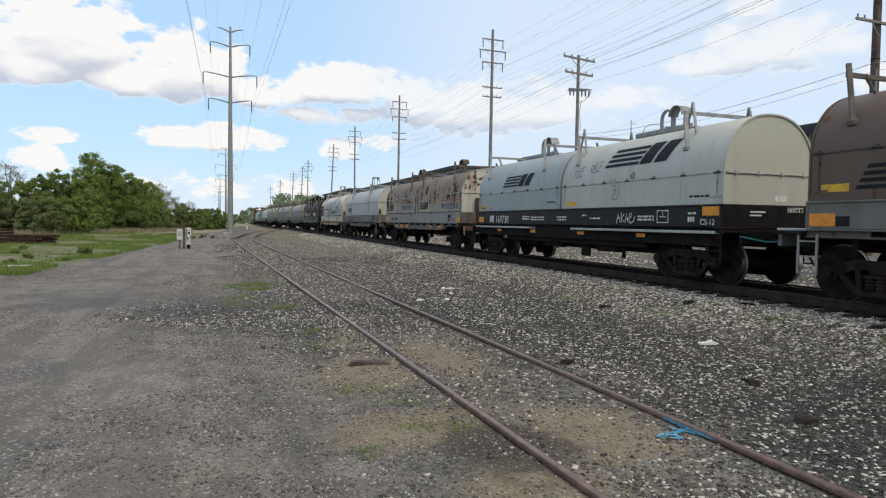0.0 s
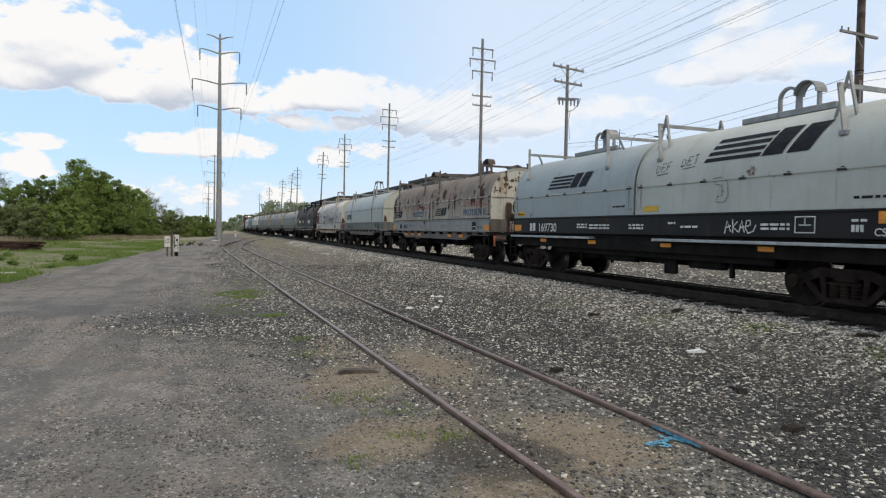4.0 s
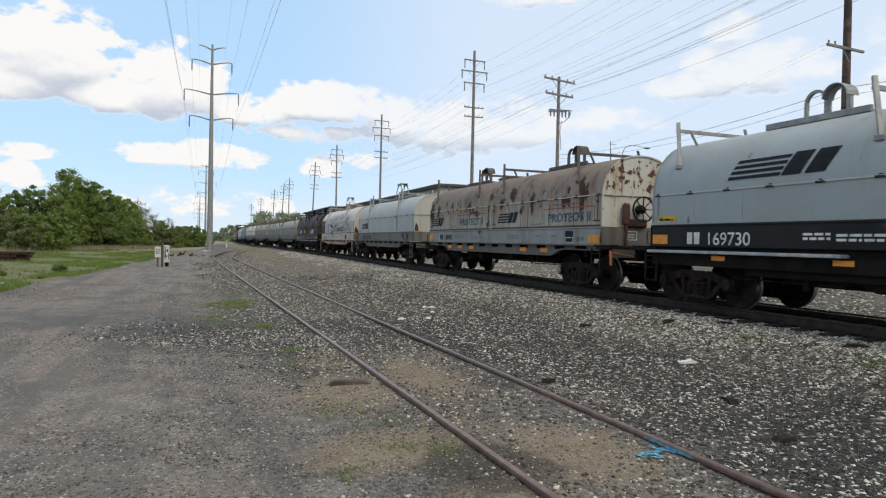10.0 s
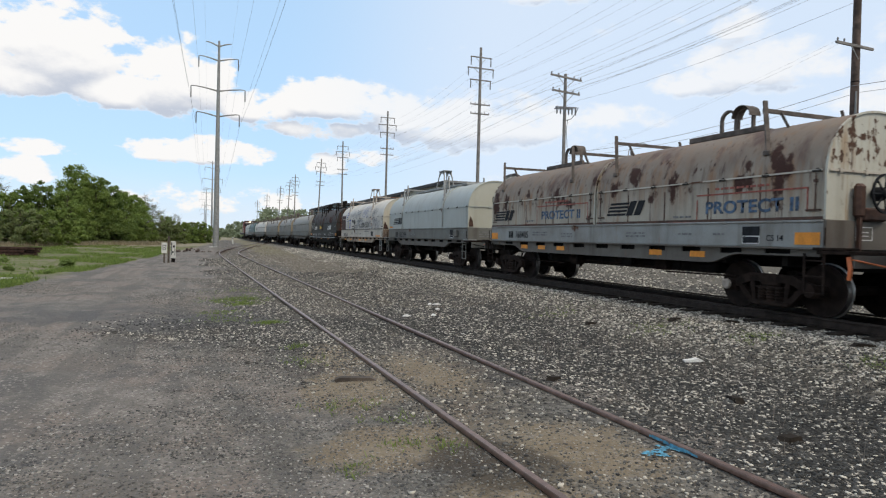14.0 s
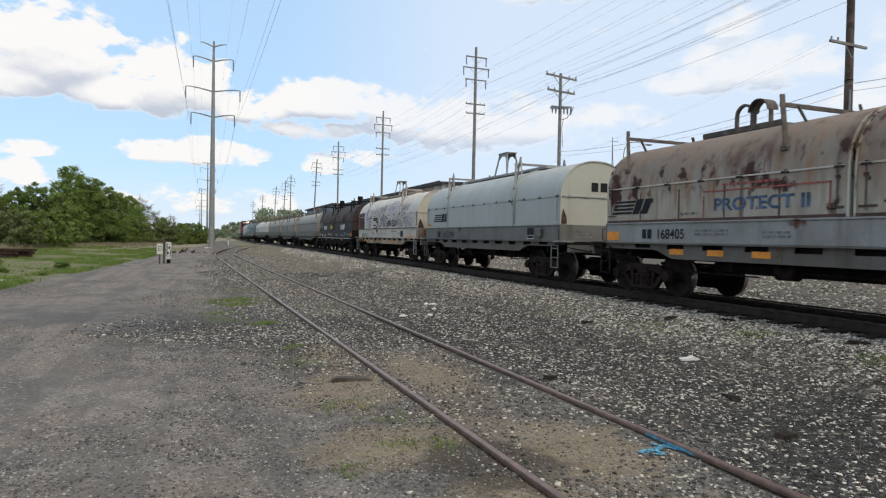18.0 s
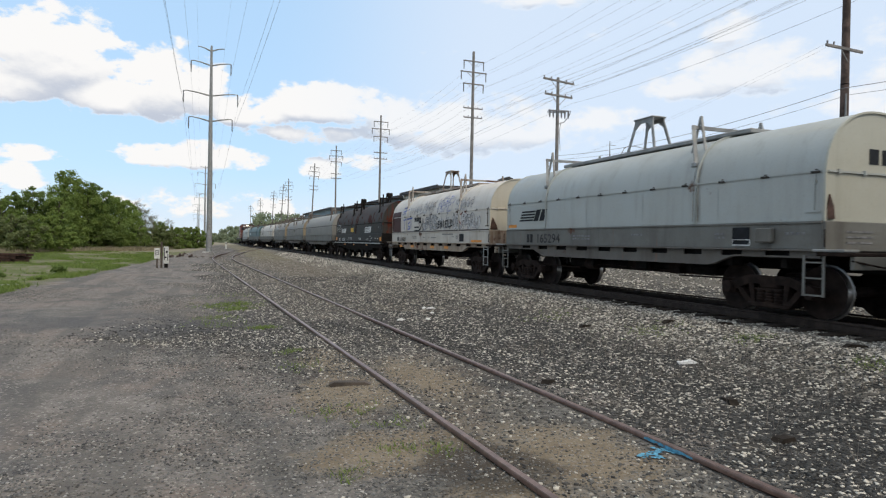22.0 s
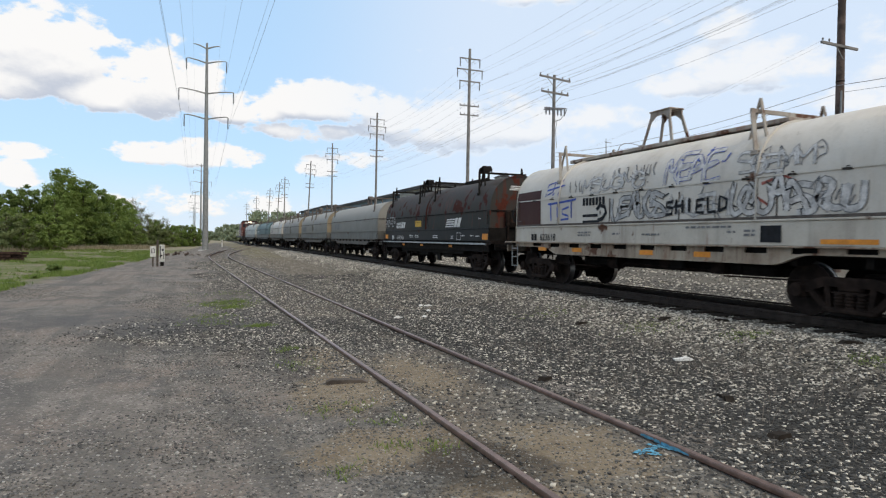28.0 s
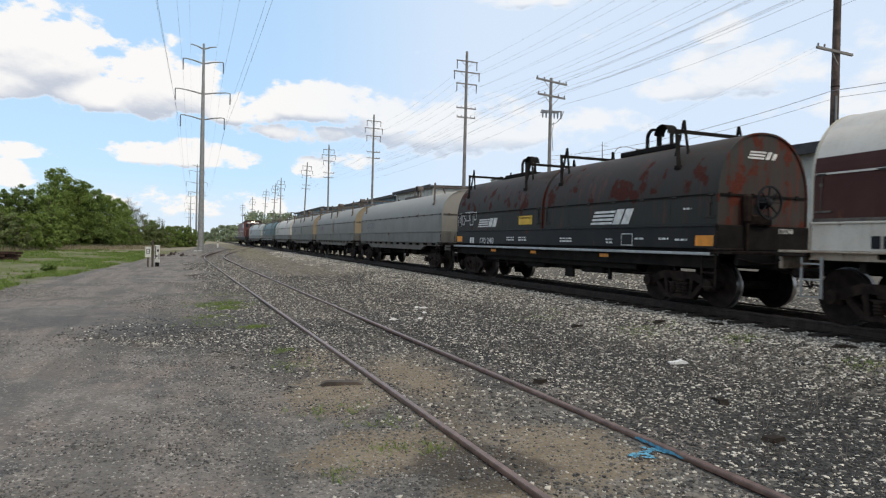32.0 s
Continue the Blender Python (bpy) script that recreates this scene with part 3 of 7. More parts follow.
# hood paints, car by car
HOOD = {
    "brown": painted("brown_hood", (0.098, 0.064, 0.044), (0.082, 0.054, 0.040), 0.12, 0.5, 0.35),
    "blue_grey": painted("blue_grey_hood", (0.296, 0.336, 0.340), (0.24, 0.24, 0.225), 0.03, 0.5, 0.34, 0.5),
    "pale_grey": painted("pale_grey_hood", (0.435, 0.450, 0.410), (0.31, 0.295, 0.255), 0.05, 0.5, 0.36, 0.5),
    "rusty": painted("rusty_cream_hood", (0.39, 0.365, 0.305), (0.138, 0.098, 0.073), 0.72, 0.42, 0.65, 0.7, (0.034, 0.013, 0.009), 0.80, 3.25, 1.0, 2.52, (0.235, 0.125, 0.062), 1.7),
    "grey": painted("light_grey_hood", (0.362, 0.388, 0.376), (0.29, 0.285, 0.25), 0.03, 0.45, 0.42, 0.5),
    "cream": painted("off_white_hood", (0.57, 0.54, 0.49), (0.37, 0.325, 0.265), 0.12, 0.5, 0.35, 0.55),
    "dark": painted("sooty_hood", (0.026, 0.029, 0.026), (0.042, 0.034, 0.029), 0.60, 0.55, 0.35, 0.6, (0.046, 0.014, 0.010), 0.8, 3.3, 0, 2.7),
    "dark_end": painted("rust_bitten_end", (0.040, 0.043, 0.040), (0.040, 0.022, 0.017), 0.98, 0.6, 0.3, 0.7, (0.062, 0.016, 0.010), 0, 3.5, 0, None, (0.052, 0.022, 0.015), 2.0),
    "pale_end": painted("pale_grey_hood_end", (0.412, 0.414, 0.355), (0.34, 0.32, 0.25), 0.04, 0.5, 0.3, 0.6),
    "cream_end": painted("cream_hood_end", (0.47, 0.445, 0.375), (0.40, 0.35, 0.26), 0.05, 0.5, 0.3, 0.6),
    "rusty_end": painted("rusty_cream_end", (0.47, 0.47, 0.415), (0.36, 0.33, 0.26), 0.74, 0.35, 0.3, 0.7, (0.052, 0.024, 0.013), 0, 3.5, 1.0, 2.95, (0.27, 0.165, 0.075), 5.5),
    # second colour is a paler grey, blended in towards the crown
    "drab": painted("drab_grey_hood", (0.150, 0.146, 0.132), (0.275, 0.265, 0.238), 0.06, 0.3, 0.3, 0.6, topblend=0.85, ztop=3.15),
    "drab_end": painted("drab_tan_end", (0.25, 0.21, 0.145), (0.27, 0.19, 0.1), 0.08, 0.5, 0.35, 0.6),
    "navy": painted("blue_hood", (0.060, 0.120, 0.128), (0.10, 0.11, 0.105), 0.02, 0.4, 0.3, 0.55),
    "white": painted("white_hood", (0.50, 0.485, 0.45), (0.34, 0.30, 0.25), 0.04, 0.45, 0.3, 0.55),
}
SILL = {
    "black": M["black"],
    "grey": painted("grey_sill", (0.272, 0.288, 0.284), (0.15, 0.13, 0.11), 0.20, 0.7, 0.6, 0.6),
    "drab": painted("grimy_sill", (0.150, 0.152, 0.138), (0.085, 0.075, 0.062), 0.18, 0.75, 0.6, 0.65),
    "grime": painted("grimy_skirt", (0.125, 0.118, 0.106), (0.075, 0.058, 0.045), 0.35, 0.8, 0.7, 0.75),
    "dirty": painted("dirt_washed_skirt", (0.40, 0.345, 0.27), (0.145, 0.088, 0.054), 0.75, 0.9, 0.9, 0.7),
    "cream": painted("dirty_white_sill", (0.52, 0.49, 0.43), (0.24, 0.18, 0.13), 0.36, 0.45, 0.5, 0.6),
}


# ---- mesh tools ----
class Geo:
    """Collects vertices and faces for one mesh."""

    def __init__(self):
        self.v, self.f = [], []

    def add(self, verts, faces):
        n = len(self.v)
        self.v += [tuple(p) for p in verts]
        self.f += [tuple(i + n for i in f) for f in faces]
        return self

    def box(self, x0, x1, y0, y1, z0, z1, c=0.0):
        """A box; c: the width of its chamfers."""
        lo, hi = (min(x0, x1), min(y0, y1), min(z0, z1)), (max(x0, x1), max(y0, y1), max(z0, z1))
        if c <= 0:
            p = [(x, y, z) for x in (lo[0], hi[0]) for y in (lo[1], hi[1]) for z in (lo[2], hi[2])]
            return self.add(p, [(0, 1, 3, 2), (4, 6, 7, 5), (0, 4, 5, 1), (2, 3, 7, 6), (0, 2, 6, 4), (1, 5, 7, 3)])
        c = min(c, *((h - l) * 0.45 for l, h in zip(lo, hi)))
        verts, idx = [], {}
        for s in ((i, j, k) for i in (0, 1) for j in (0, 1) for k in (0, 1)):
            corner = [hi[a] if s[a] else lo[a] for a in range(3)]
            for a in range(3):
                q = [corner[b] if b == a else corner[b] + (c if not s[b] else -c) for b in range(3)]
                idx[s, a] = len(verts)
                verts.append(q)
        faces = []
        for a in range(3):
            b, d = [k for k in range(3) if k != a]
            for side in (0, 1):
                ring = []
                for i, j in ((0, 0), (1, 0), (1, 1), (0, 1)):
                    s = [0, 0, 0]
                    s[a], s[b], s[d] = side, i, j
                    ring.append(idx[tuple(s), a])
                faces.append(ring)
            for i in (0, 1):
                for j in (0, 1):
                    s0, s1 = [0, 0, 0], [0, 0, 0]
                    s0[b], s0[d], s1[b], s1[d], s1[a] = i, j, i, j, 1
                    s0, s1 = tuple(s0), tuple(s1)
                    faces.append((idx[s0, b], idx[s1, b], idx[s1, d], idx[s0, d]))
        for s in ((i, j, k) for i in (0, 1) for j in (0, 1) for k in (0, 1)):
            faces.append((idx[s, 0], idx[s, 1], idx[s, 2]))
        return self.add(verts, faces)

    def bar(self, p, q, w, h=None, up=(0, 0, 1)):
        """A square bar from p to q, w wide and h deep."""
        p, q, h = Vector(p), Vector(q), h or w
        d = (q - p).normalized()
        s = d.cross(Vector(up))
        if s.length < 1e-4:
            s = d.cross(Vector((1, 0, 0)))
        s.normalize()
        u = s.cross(d)
        ring = [s * w / 2 + u * h / 2, -s * w / 2 + u * h / 2, -s * w / 2 - u * h / 2, s * w / 2 - u * h / 2]
        return self.add([p + r for r in ring] + [q + r for r in ring],
                        [(0, 1, 5, 4), (1, 2, 6, 5), (2, 3, 7, 6), (3, 0, 4, 7), (3, 2, 1, 0), (4, 5, 6, 7)])

    def tube(self, pts, r, n=8, r1=None):
        """A round bar along pts; r1: its radius at the end."""
        pts = [Vector(p) for p in pts]
        rings, k = [], len(pts)
        side = None
        for i, p in enumerate(pts):
            d = (pts[min(i + 1, k - 1)] - pts[max(i - 1, 0)]).normalized()
            if side is None:
                side = d.cross(Vector((0, 0, 1)) if abs(d.z) < 0.9 else Vector((1, 0, 0))).normalized()
            side = (side - d * side.dot(d)).normalized()
            up = d.cross(side)
            rr = r if r1 is None else r + (r1 - r) * i / (k - 1)
            rings.append([p + (side * math.cos(2 * math.pi * j / n) + up * math.sin(2 * math.pi * j / n)) * rr for j in range(n)])
        verts = [p for ring in rings for p in ring]
        faces = [(i * n + j, i * n + (j + 1) % n, (i + 1) * n + (j + 1) % n, (i + 1) * n + j) for i in range(k - 1) for j in range(n)]
        faces += [tuple(range(n - 1, -1, -1)), tuple((k - 1) * n + j for j in range(n))]
        return self.add(verts, faces)

    def lathe(self, prof, center, axis="x", n=24):
        """Turns (offset, radius) pairs round an axis through center."""
        cx, cy, cz = center
        verts = []
        for o, r in prof:
            for j in range(n):
                a = 2 * math.pi * j / n
                u, w = r * math.cos(a), r * math.sin(a)
                verts.append({"x": (cx + o, cy + u, cz + w), "y": (cx + u, cy + o, cz + w), "z": (cx + u, cy + w, cz + o)}[axis])
        k = len(prof)
        faces = [(i * n + j, i * n + (j + 1) % n, (i + 1) * n + (j + 1) % n, (i + 1) * n + j) for i in range(k - 1) for j in range(n)]
        faces += [tuple(range(n)), tuple((k - 1) * n + j for j in range(n - 1, -1, -1))]
        return self.add(verts, faces)

    def prism(self, poly, a0, a1, axis="y"):
        """Extrudes a 2D outline along an axis."""
        place = {"y": lambda u, w, a: (u, a, w), "x": lambda u, w, a: (a, u, w), "z": lambda u, w, a: (u, w, a)}[axis]
        n = len(poly)
        verts = [place(u, w, a0) for u, w in poly] + [place(u, w, a1) for u, w in poly]
        return self.add(verts, [(i, (i + 1) % n, (i + 1) % n + n, i + n) for i in range(n)] + [tuple(range(n - 1, -1, -1)), tuple(range(n, 2 * n))])

    def mesh(self, name, material, smooth=False):
        me = bpy.data.meshes.new(name)
        me.from_pydata(self.v, [], self.f)
        bm = bmesh.new()
        bm.from_mesh(me)
        bmesh.ops.recalc_face_normals(bm, faces=bm.faces)
        bm.to_mesh(me)
        bm.free()
        for mm in (material if isinstance(material, (list, tuple)) else [material]):
            me.materials.append(mm)
        if smooth:
            me.polygons.foreach_set("use_smooth", [True] * len(me.polygons))
            me.set_sharp_from_angle(angle=radians(38))
        return me


def part(name, geo, material, parent, label="", smooth=False, at=None):
    """Links a mesh as one part under a thing or a part."""
    me = geo if isinstance(geo, bpy.types.Mesh) else geo.mesh(name, material, smooth)
    ob = new(name, me)
    ob.parent = parent
    if at is not None:
        ob.location = at
    if label:
        ob["label"] = label
    return ob


def thing(name, label, category, at=(0, 0, 0), group="", kind="", geo=None, material=None, smooth=False):
    ob = new(name, geo.mesh(name, material, smooth) if geo else None)
    ob.location = at
    return tagged(ob, label, category, group, kind)


def fast_mesh(name, verts, faces, material):
    """A mesh out of arrays; all faces have the same number of corners."""
    me = bpy.data.meshes.new(name)
    n, k = faces.shape
    me.vertices.add(len(verts))
    me.vertices.foreach_set("co", np.ascontiguousarray(verts, dtype=np.float32).ravel())
    me.loops.add(n * k)
    me.loops.foreach_set("vertex_index", np.ascontiguousarray(faces, dtype=np.int32).ravel())
    me.polygons.add(n)
    me.polygons.foreach_set("loop_start", np.arange(0, n * k, k, dtype=np.int32))
    me.materials.append(material)
    me.update(calc_edges=True)
    me.validate()
    return me


def smooth01(a, lo, hi):
    t = np.clip((np.asarray(a, dtype=float) - lo) / (hi - lo), 0, 1)
    return t * t * (3 - 2 * t)


# ---- ground and tracks ----
RAIL_TOP = 0.535
TRACK_X = 10.66
GAUGE = 1.505


def bend(y):
    """The main line leans a little to the west far off."""
    return -1.7 * smooth01(y, 88.0, 130.0)


def ripple(x, y):
    """Low swells and ruts of the ground."""
    r = 0.018 * np.sin(x * 1.3 + 0.7 * np.sin(y * 0.5)) * np.sin(y * 0.62 + 1.1)
    r = r + 0.012 * np.sin(x * 3.1 + 1.7 * np.sin(y * 0.23)) + 0.008 * np.sin(x * 5.3 + y * 2.1) * np.sin(y * 4.4 - x)
    return r


def height(x, y):
    """Height of the ground: the bank under the main line, the flat by the siding, the field."""
    x, y = np.asarray(x, dtype=float), np.asarray(y, dtype=float)
    u = x - bend(y)
    bank = 0.34 * smooth01(u, 6.3, 8.75) * (1 - 0.75 * smooth01(u, 12.7, 15.5))
    rise = 0.40 * smooth01(y, 46, 92) * smooth01(x, -1.5, 3.5) * (1 - smooth01(u, 6.3, 8.75))
    calm = smooth01(np.abs(u - TRACK_X), 1.6, 2.6) * (0.35 + 0.65 * smooth01(np.abs(x + 0.029 * y - 3.02), 1.0, 2.4))
    bed = 0.044 * (1 - smooth01(np.abs(x + 0.029 * y - 3.02), 0.95, 2.7)) * (1 - smooth01(y, 46, 56))
    yard = 0.55 * smooth01(u, 15.5, 23)
    field = 0.10 * smooth01(-x, 6, 12)
    return bank + rise + bed + yard + field + ripple(x, y) * (0.25 + 0.75 * calm) * smooth01(1200 - np.abs(y), 0, 1100)


def axis_steps(knots):
    out = []
    for (a, b, step) in knots:
        out += list(np.arange(a, b, step))
    return np.array(out + [knots[-1][1]])


gx = axis_steps([(-1500, -200, 260), (-200, -40, 20), (-40, -8, 2), (-8, 16, 0.25), (16, 40, 2), (40, 200, 20), (200, 1500, 260)])
gy = axis_steps([(-400, -40, 60), (-40, 0, 4), (0, 26, 0.3), (26, 60, 1.0), (60, 140, 2.5), (140, 400, 20), (400, 3000, 260)])
GX, GY = np.meshgrid(gx, gy, indexing="ij")
gv = np.stack([GX, GY, height(GX, GY)], -1).reshape(-1, 3)
nx, ny = len(gx), len(gy)
gi = np.arange(nx * ny).reshape(nx, ny)
gf = np.stack([gi[:-1, :-1], gi[1:, :-1], gi[1:, 1:], gi[:-1, 1:]], -1).reshape(-1, 4)
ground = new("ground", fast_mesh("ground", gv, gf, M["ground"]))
ground.data.polygons.foreach_set("use_smooth", [True] * len(ground.data.polygons))
tagged(ground, "packed gravel yard with ballast, dirt and a grass field", "ground", kind="structure")


def spline(pts, step=1.0):
    """Points along a smooth line through pts."""
    pts = [np.array(p, dtype=float) for p in pts]
    ext = [2 * pts[0] - pts[1]] + pts + [2 * pts[-1] - pts[-2]]
    out = []
    for a, b, c, d in zip(ext, ext[1:], ext[2:], ext[3:]):
        k = max(1, int(np.linalg.norm(c - b) / step))
        for i in range(k):
            t = i / k
            out.append(0.5 * (2 * b + (c - a) * t + (2 * a - 5 * b + 4 * c - d) * t * t + (3 * b - a - 3 * c + d) * t ** 3))
    return out + [pts[-1]]


RAIL_FOOT = [(-0.07, -0.165), (0.07, -0.165), (0.07, -0.152), (0.012, -0.138), (0.010, -0.048), (-0.010, -0.048), (-0.012, -0.138), (-0.07, -0.152)]
RAIL_HEAD = [(-0.029, -0.040), (0.029, -0.040), (0.031, -0.012), (0.025, -0.001), (-0.025, -0.001), (-0.031, -0.012)]


def sweep(profile, line, offset):
    """Carries a rail's outline along a track's middle line, offset to one side."""
    line = [Vector(p) for p in line]
    g, n, k = Geo(), len(profile), len(line)
    verts = []
    for i, p in enumerate(line):
        d = line[min(i + 1, k - 1)] - line[max(i - 1, 0)]
        side = Vector((d.y, -d.x, 0)).normalized()
        for u, w in profile:
            verts.append(p + side * (offset + u) + Vector((0, 0, w)))
    faces = [(i * n + j, i * n + (j + 1) % n, (i + 1) * n + (j + 1) % n, (i + 1) * n + j) for i in range(k - 1) for j in range(n)]
    faces += [tuple(range(n)), tuple((k - 1) * n + j for j in range(n))]
    return g.add(verts, faces)


main_line = [(TRACK_X + float(bend(y)), y, RAIL_TOP) for y in [-40 + 5 * i for i in range(26)] + [90 + 6 * i for i in range(50)]]
siding_line = spline([(3.31, -10, 0.1), (3.02, 0, 0.1), (2.44, 20, 0.1), (1.86, 40, 0.11), (1.58, 51, 0.14), (1.75, 58, 0.19), (2.5, 65, 0.25), (3.9, 74.5, 0.34),
                      (5.6, 85, 0.42), (7.5, 98, 0.50), (9.1, 112, 0.53), (9.9, 126, 0.532), (10.0, 140, 0.533)], 1.4)
TRACKS = []
for nm, line, web, head, label in (
        ("main_track", main_line, M["rail_dark"], M["rail_dark"], "dark oily main line rails on a ballast bank"),
        ("siding_track", siding_line, M["rail"], M["rail_head"], "rusty siding rails sunk in gravel, curving into the main line")):
    track = thing(nm, label, "railway track", kind="structure")
    for side in (-GAUGE / 2, GAUGE / 2):
        r = part("rail", sweep(RAIL_FOOT, line, side), web, track, smooth=True)
        part("rail_head", sweep(RAIL_HEAD, line, side), head, r, smooth=True)
    TRACKS.append(track)


# ---- the freight cars ----
HALF = 1.20          # half the width of a hood
H_LOW, H_TOP = 1.665, 3.525   # a hood's foot and crown above the rail
DECK = 1.17


def hood_x(z, rib):
    """How far a hood's side stands out at a height above the rail."""
    if z <= rib - 0.12:
        return HALF
    t = min(1.0, (z - rib + 0.12) / (H_TOP - rib + 0.12))
    return HALF * (1 - t ** 2.25) ** (1 / 2.25)


def hood_outline(rib, grow=0.0, steps=15):
    left = [(-HALF - grow, H_LOW)]
    lo = rib - 0.12
    for i in range(steps + 1):
        a = math.pi / 2 * i / steps
        left.append((-(HALF + grow) * math.cos(a) ** (2 / 2.25), lo + (H_TOP + grow - lo) * math.sin(a) ** (2 / 2.25)))
    return left + [(-x, z) for x, z in reversed(left[:-1])]


class Side:
    """Flat marks laid on the side of a car that faces the siding: y along the car, z above the rail."""

    def __init__(self, car, rib, sill_x=1.225):
        self.car, self.rib, self.sill_x = car, rib, sill_x

    def at(self, y, z, lift=0.009):
        x = (hood_x(z, self.rib) if z > H_LOW + 0.005 else self.sill_x) + lift
        if z > self.rib - 0.12:
            z += lift * 0.5
        return (-x, y, z)

    def quads(self, rects, name, material, parent=None, label="", lift=0.009):
        """Four-cornered marks, each given by its corners, bent to the surface."""
        g = Geo()
        for a, b, c, d in rects:
            k = 5
            verts = []
            for i in range(k + 1):
                t = i / k
                for p, q in ((a, d), (b, c)):
                    verts.append(self.at(p[0] + (q[0] - p[0]) * t, p[1] + (q[1] - p[1]) * t, lift))
            g.add(verts, [(2 * i, 2 * i + 1, 2 * i + 3, 2 * i + 2) for i in range(k)])
        return part(name, g, material, parent or self.car, label)

    def rect(self, y0, y1, z0, z1):
        return ((y0, z0), (y1, z0), (y1, z1), (y0, z1))

    def stroke(self, lines, width, name, material, label="", lift=0.010):
        """Brush lines."""
        for pts in lines:
            g = Geo()
            pts = [np.array(p, dtype=float) for p in pts]
            verts = []
            for i, p in enumerate(pts):
                d = pts[min(i + 1, len(pts) - 1)] - pts[max(i - 1, 0)]
                n = np.array((-d[1], d[0])) / (np.linalg.norm(d) + 1e-9) * width / 2
                verts += [self.at(*(p + n), lift), self.at(*(p - n), lift)]
            g.add(verts, [(2 * i, 2 * i + 1, 2 * i + 3, 2 * i + 2) for i in range(len(pts) - 1)])
            part(name, g, material, self.car, label)

    def fill(self, outline, name, material, label="", lift=0.006):
        """A filled shape, as a fan round its middle."""
        c = np.mean(np.array(outline), 0)
        g = Geo()
        n = len(outline)
        g.add([self.at(c[0], c[1], lift)] + [self.at(p[0], p[1], lift) for p in outline], [(0, i + 1, i + 2) for i in range(n - 1)])
        return part(name, g, material, self.car, label)

    def text(self, body, y, z, size, material, label="", squeeze=1.0, lift=0.009, bold=0.008):
        """Letters that start at y and run towards the camera's end of the car."""
        cu = bpy.data.curves.new("lettering", "FONT")
        cu.body, cu.size, cu.offset = body, size, size * bold
        tmp = new("lettering", cu)
        me = bpy.data.meshes.new_from_object(tmp.evaluated_get(bpy.context.evaluated_depsgraph_get()))
        bpy.data.objects.remove(tmp)
        for v in me.vertices:
            v.co = self.at(y - v.co.x * squeeze, z + v.co.y, lift)
        me.materials.clear()
        me.materials.append(material)
        return part("lettering", me, material, self.car, label)

    def small_print(self, y, z, w, rows, material):
        """Stencilled lines too small to read."""
        rects = []
        for r in range(rows):
            x = y
            while x > y - w:
                seg = random.uniform(0.05, 0.2)
                rects.append(self.rect(x, max(x - seg, y - w), z - r * 0.075, z - r * 0.075 + 0.042))
                x -= seg + 0.035
        return self.quads(rects, "small_print", material)

    def emblem(self, y, z, w, h, material, label="railroad emblem of four slanting bars beside two slabs"):
        """Four slanting bars that run into a pair of heavy slabs."""
        rects = []
        lean = h * 0.55
        for i in range(4):
            z0, z1 = z + h * (0.02 + i * 0.255), z + h * (0.02 + i * 0.255 + 0.15)
            s0, s1 = lean * (z0 - z) / h, lean * (z1 - z) / h
            rects.append(((y - s0, z0), (y - w * 0.56 - s0, z0), (y - w * 0.56 - s1, z1), (y - s1, z1)))
        for a, b in ((0.58, 0.76), (0.80, 0.98)):
            rects.append(((y - w * a, z), (y - w * b, z), (y - w * b - lean, z + h), (y - w * a - lean, z + h)))
        return self.quads(rects, "emblem", material, label=label)


WHEEL_R = 0.457


def wheelset_mesh():
    g = Geo()
    for s in (-1, 1):
        x = s * 0.7525
        prof = [(-0.012, 0.10), (-0.012, 0.30), (-0.055, 0.36), (-0.055, WHEEL_R - 0.004), (0.05, WHEEL_R), (0.056, WHEEL_R + 0.026), (0.083, WHEEL_R + 0.022), (0.085, 0.37), (0.03, 0.30), (0.045, 0.13), (0.10, 0.11), (0.10, 0.02)]
        prof = [(-s * o, r) for o, r in prof]
        g.lathe(prof, (x, 0, 0), "x", 28)
        g.lathe([(-s * -0.012, 0.10), (s * 0.10, 0.095), (s * 0.16, 0.085), (s * 0.30, 0.085), (s * 0.31, 0.02)], (x, 0, 0), "x", 12)
    g.tube([(-0.80, 0, 0), (0.80, 0, 0)], 0.085, 12)
    # bolts on the axle caps, so that the turning shows
    for s in (-1, 1):
        for k in range(3):
            a = 2 * math.pi * k / 3
            g.lathe([(0, 0.018), (s * 0.03, 0.018)], (s * 1.06, 0.05 * math.cos(a), 0.05 * math.sin(a)), "x", 6)
    me = g.mesh("wheelset", [M["wheel"], M["tread"]], True)
    for p in me.polygons:
        if all(math.hypot(me.vertices[i].co.y, me.vertices[i].co.z) > WHEEL_R - 0.02 for i in p.vertices):
            p.material_index = 1
    return me


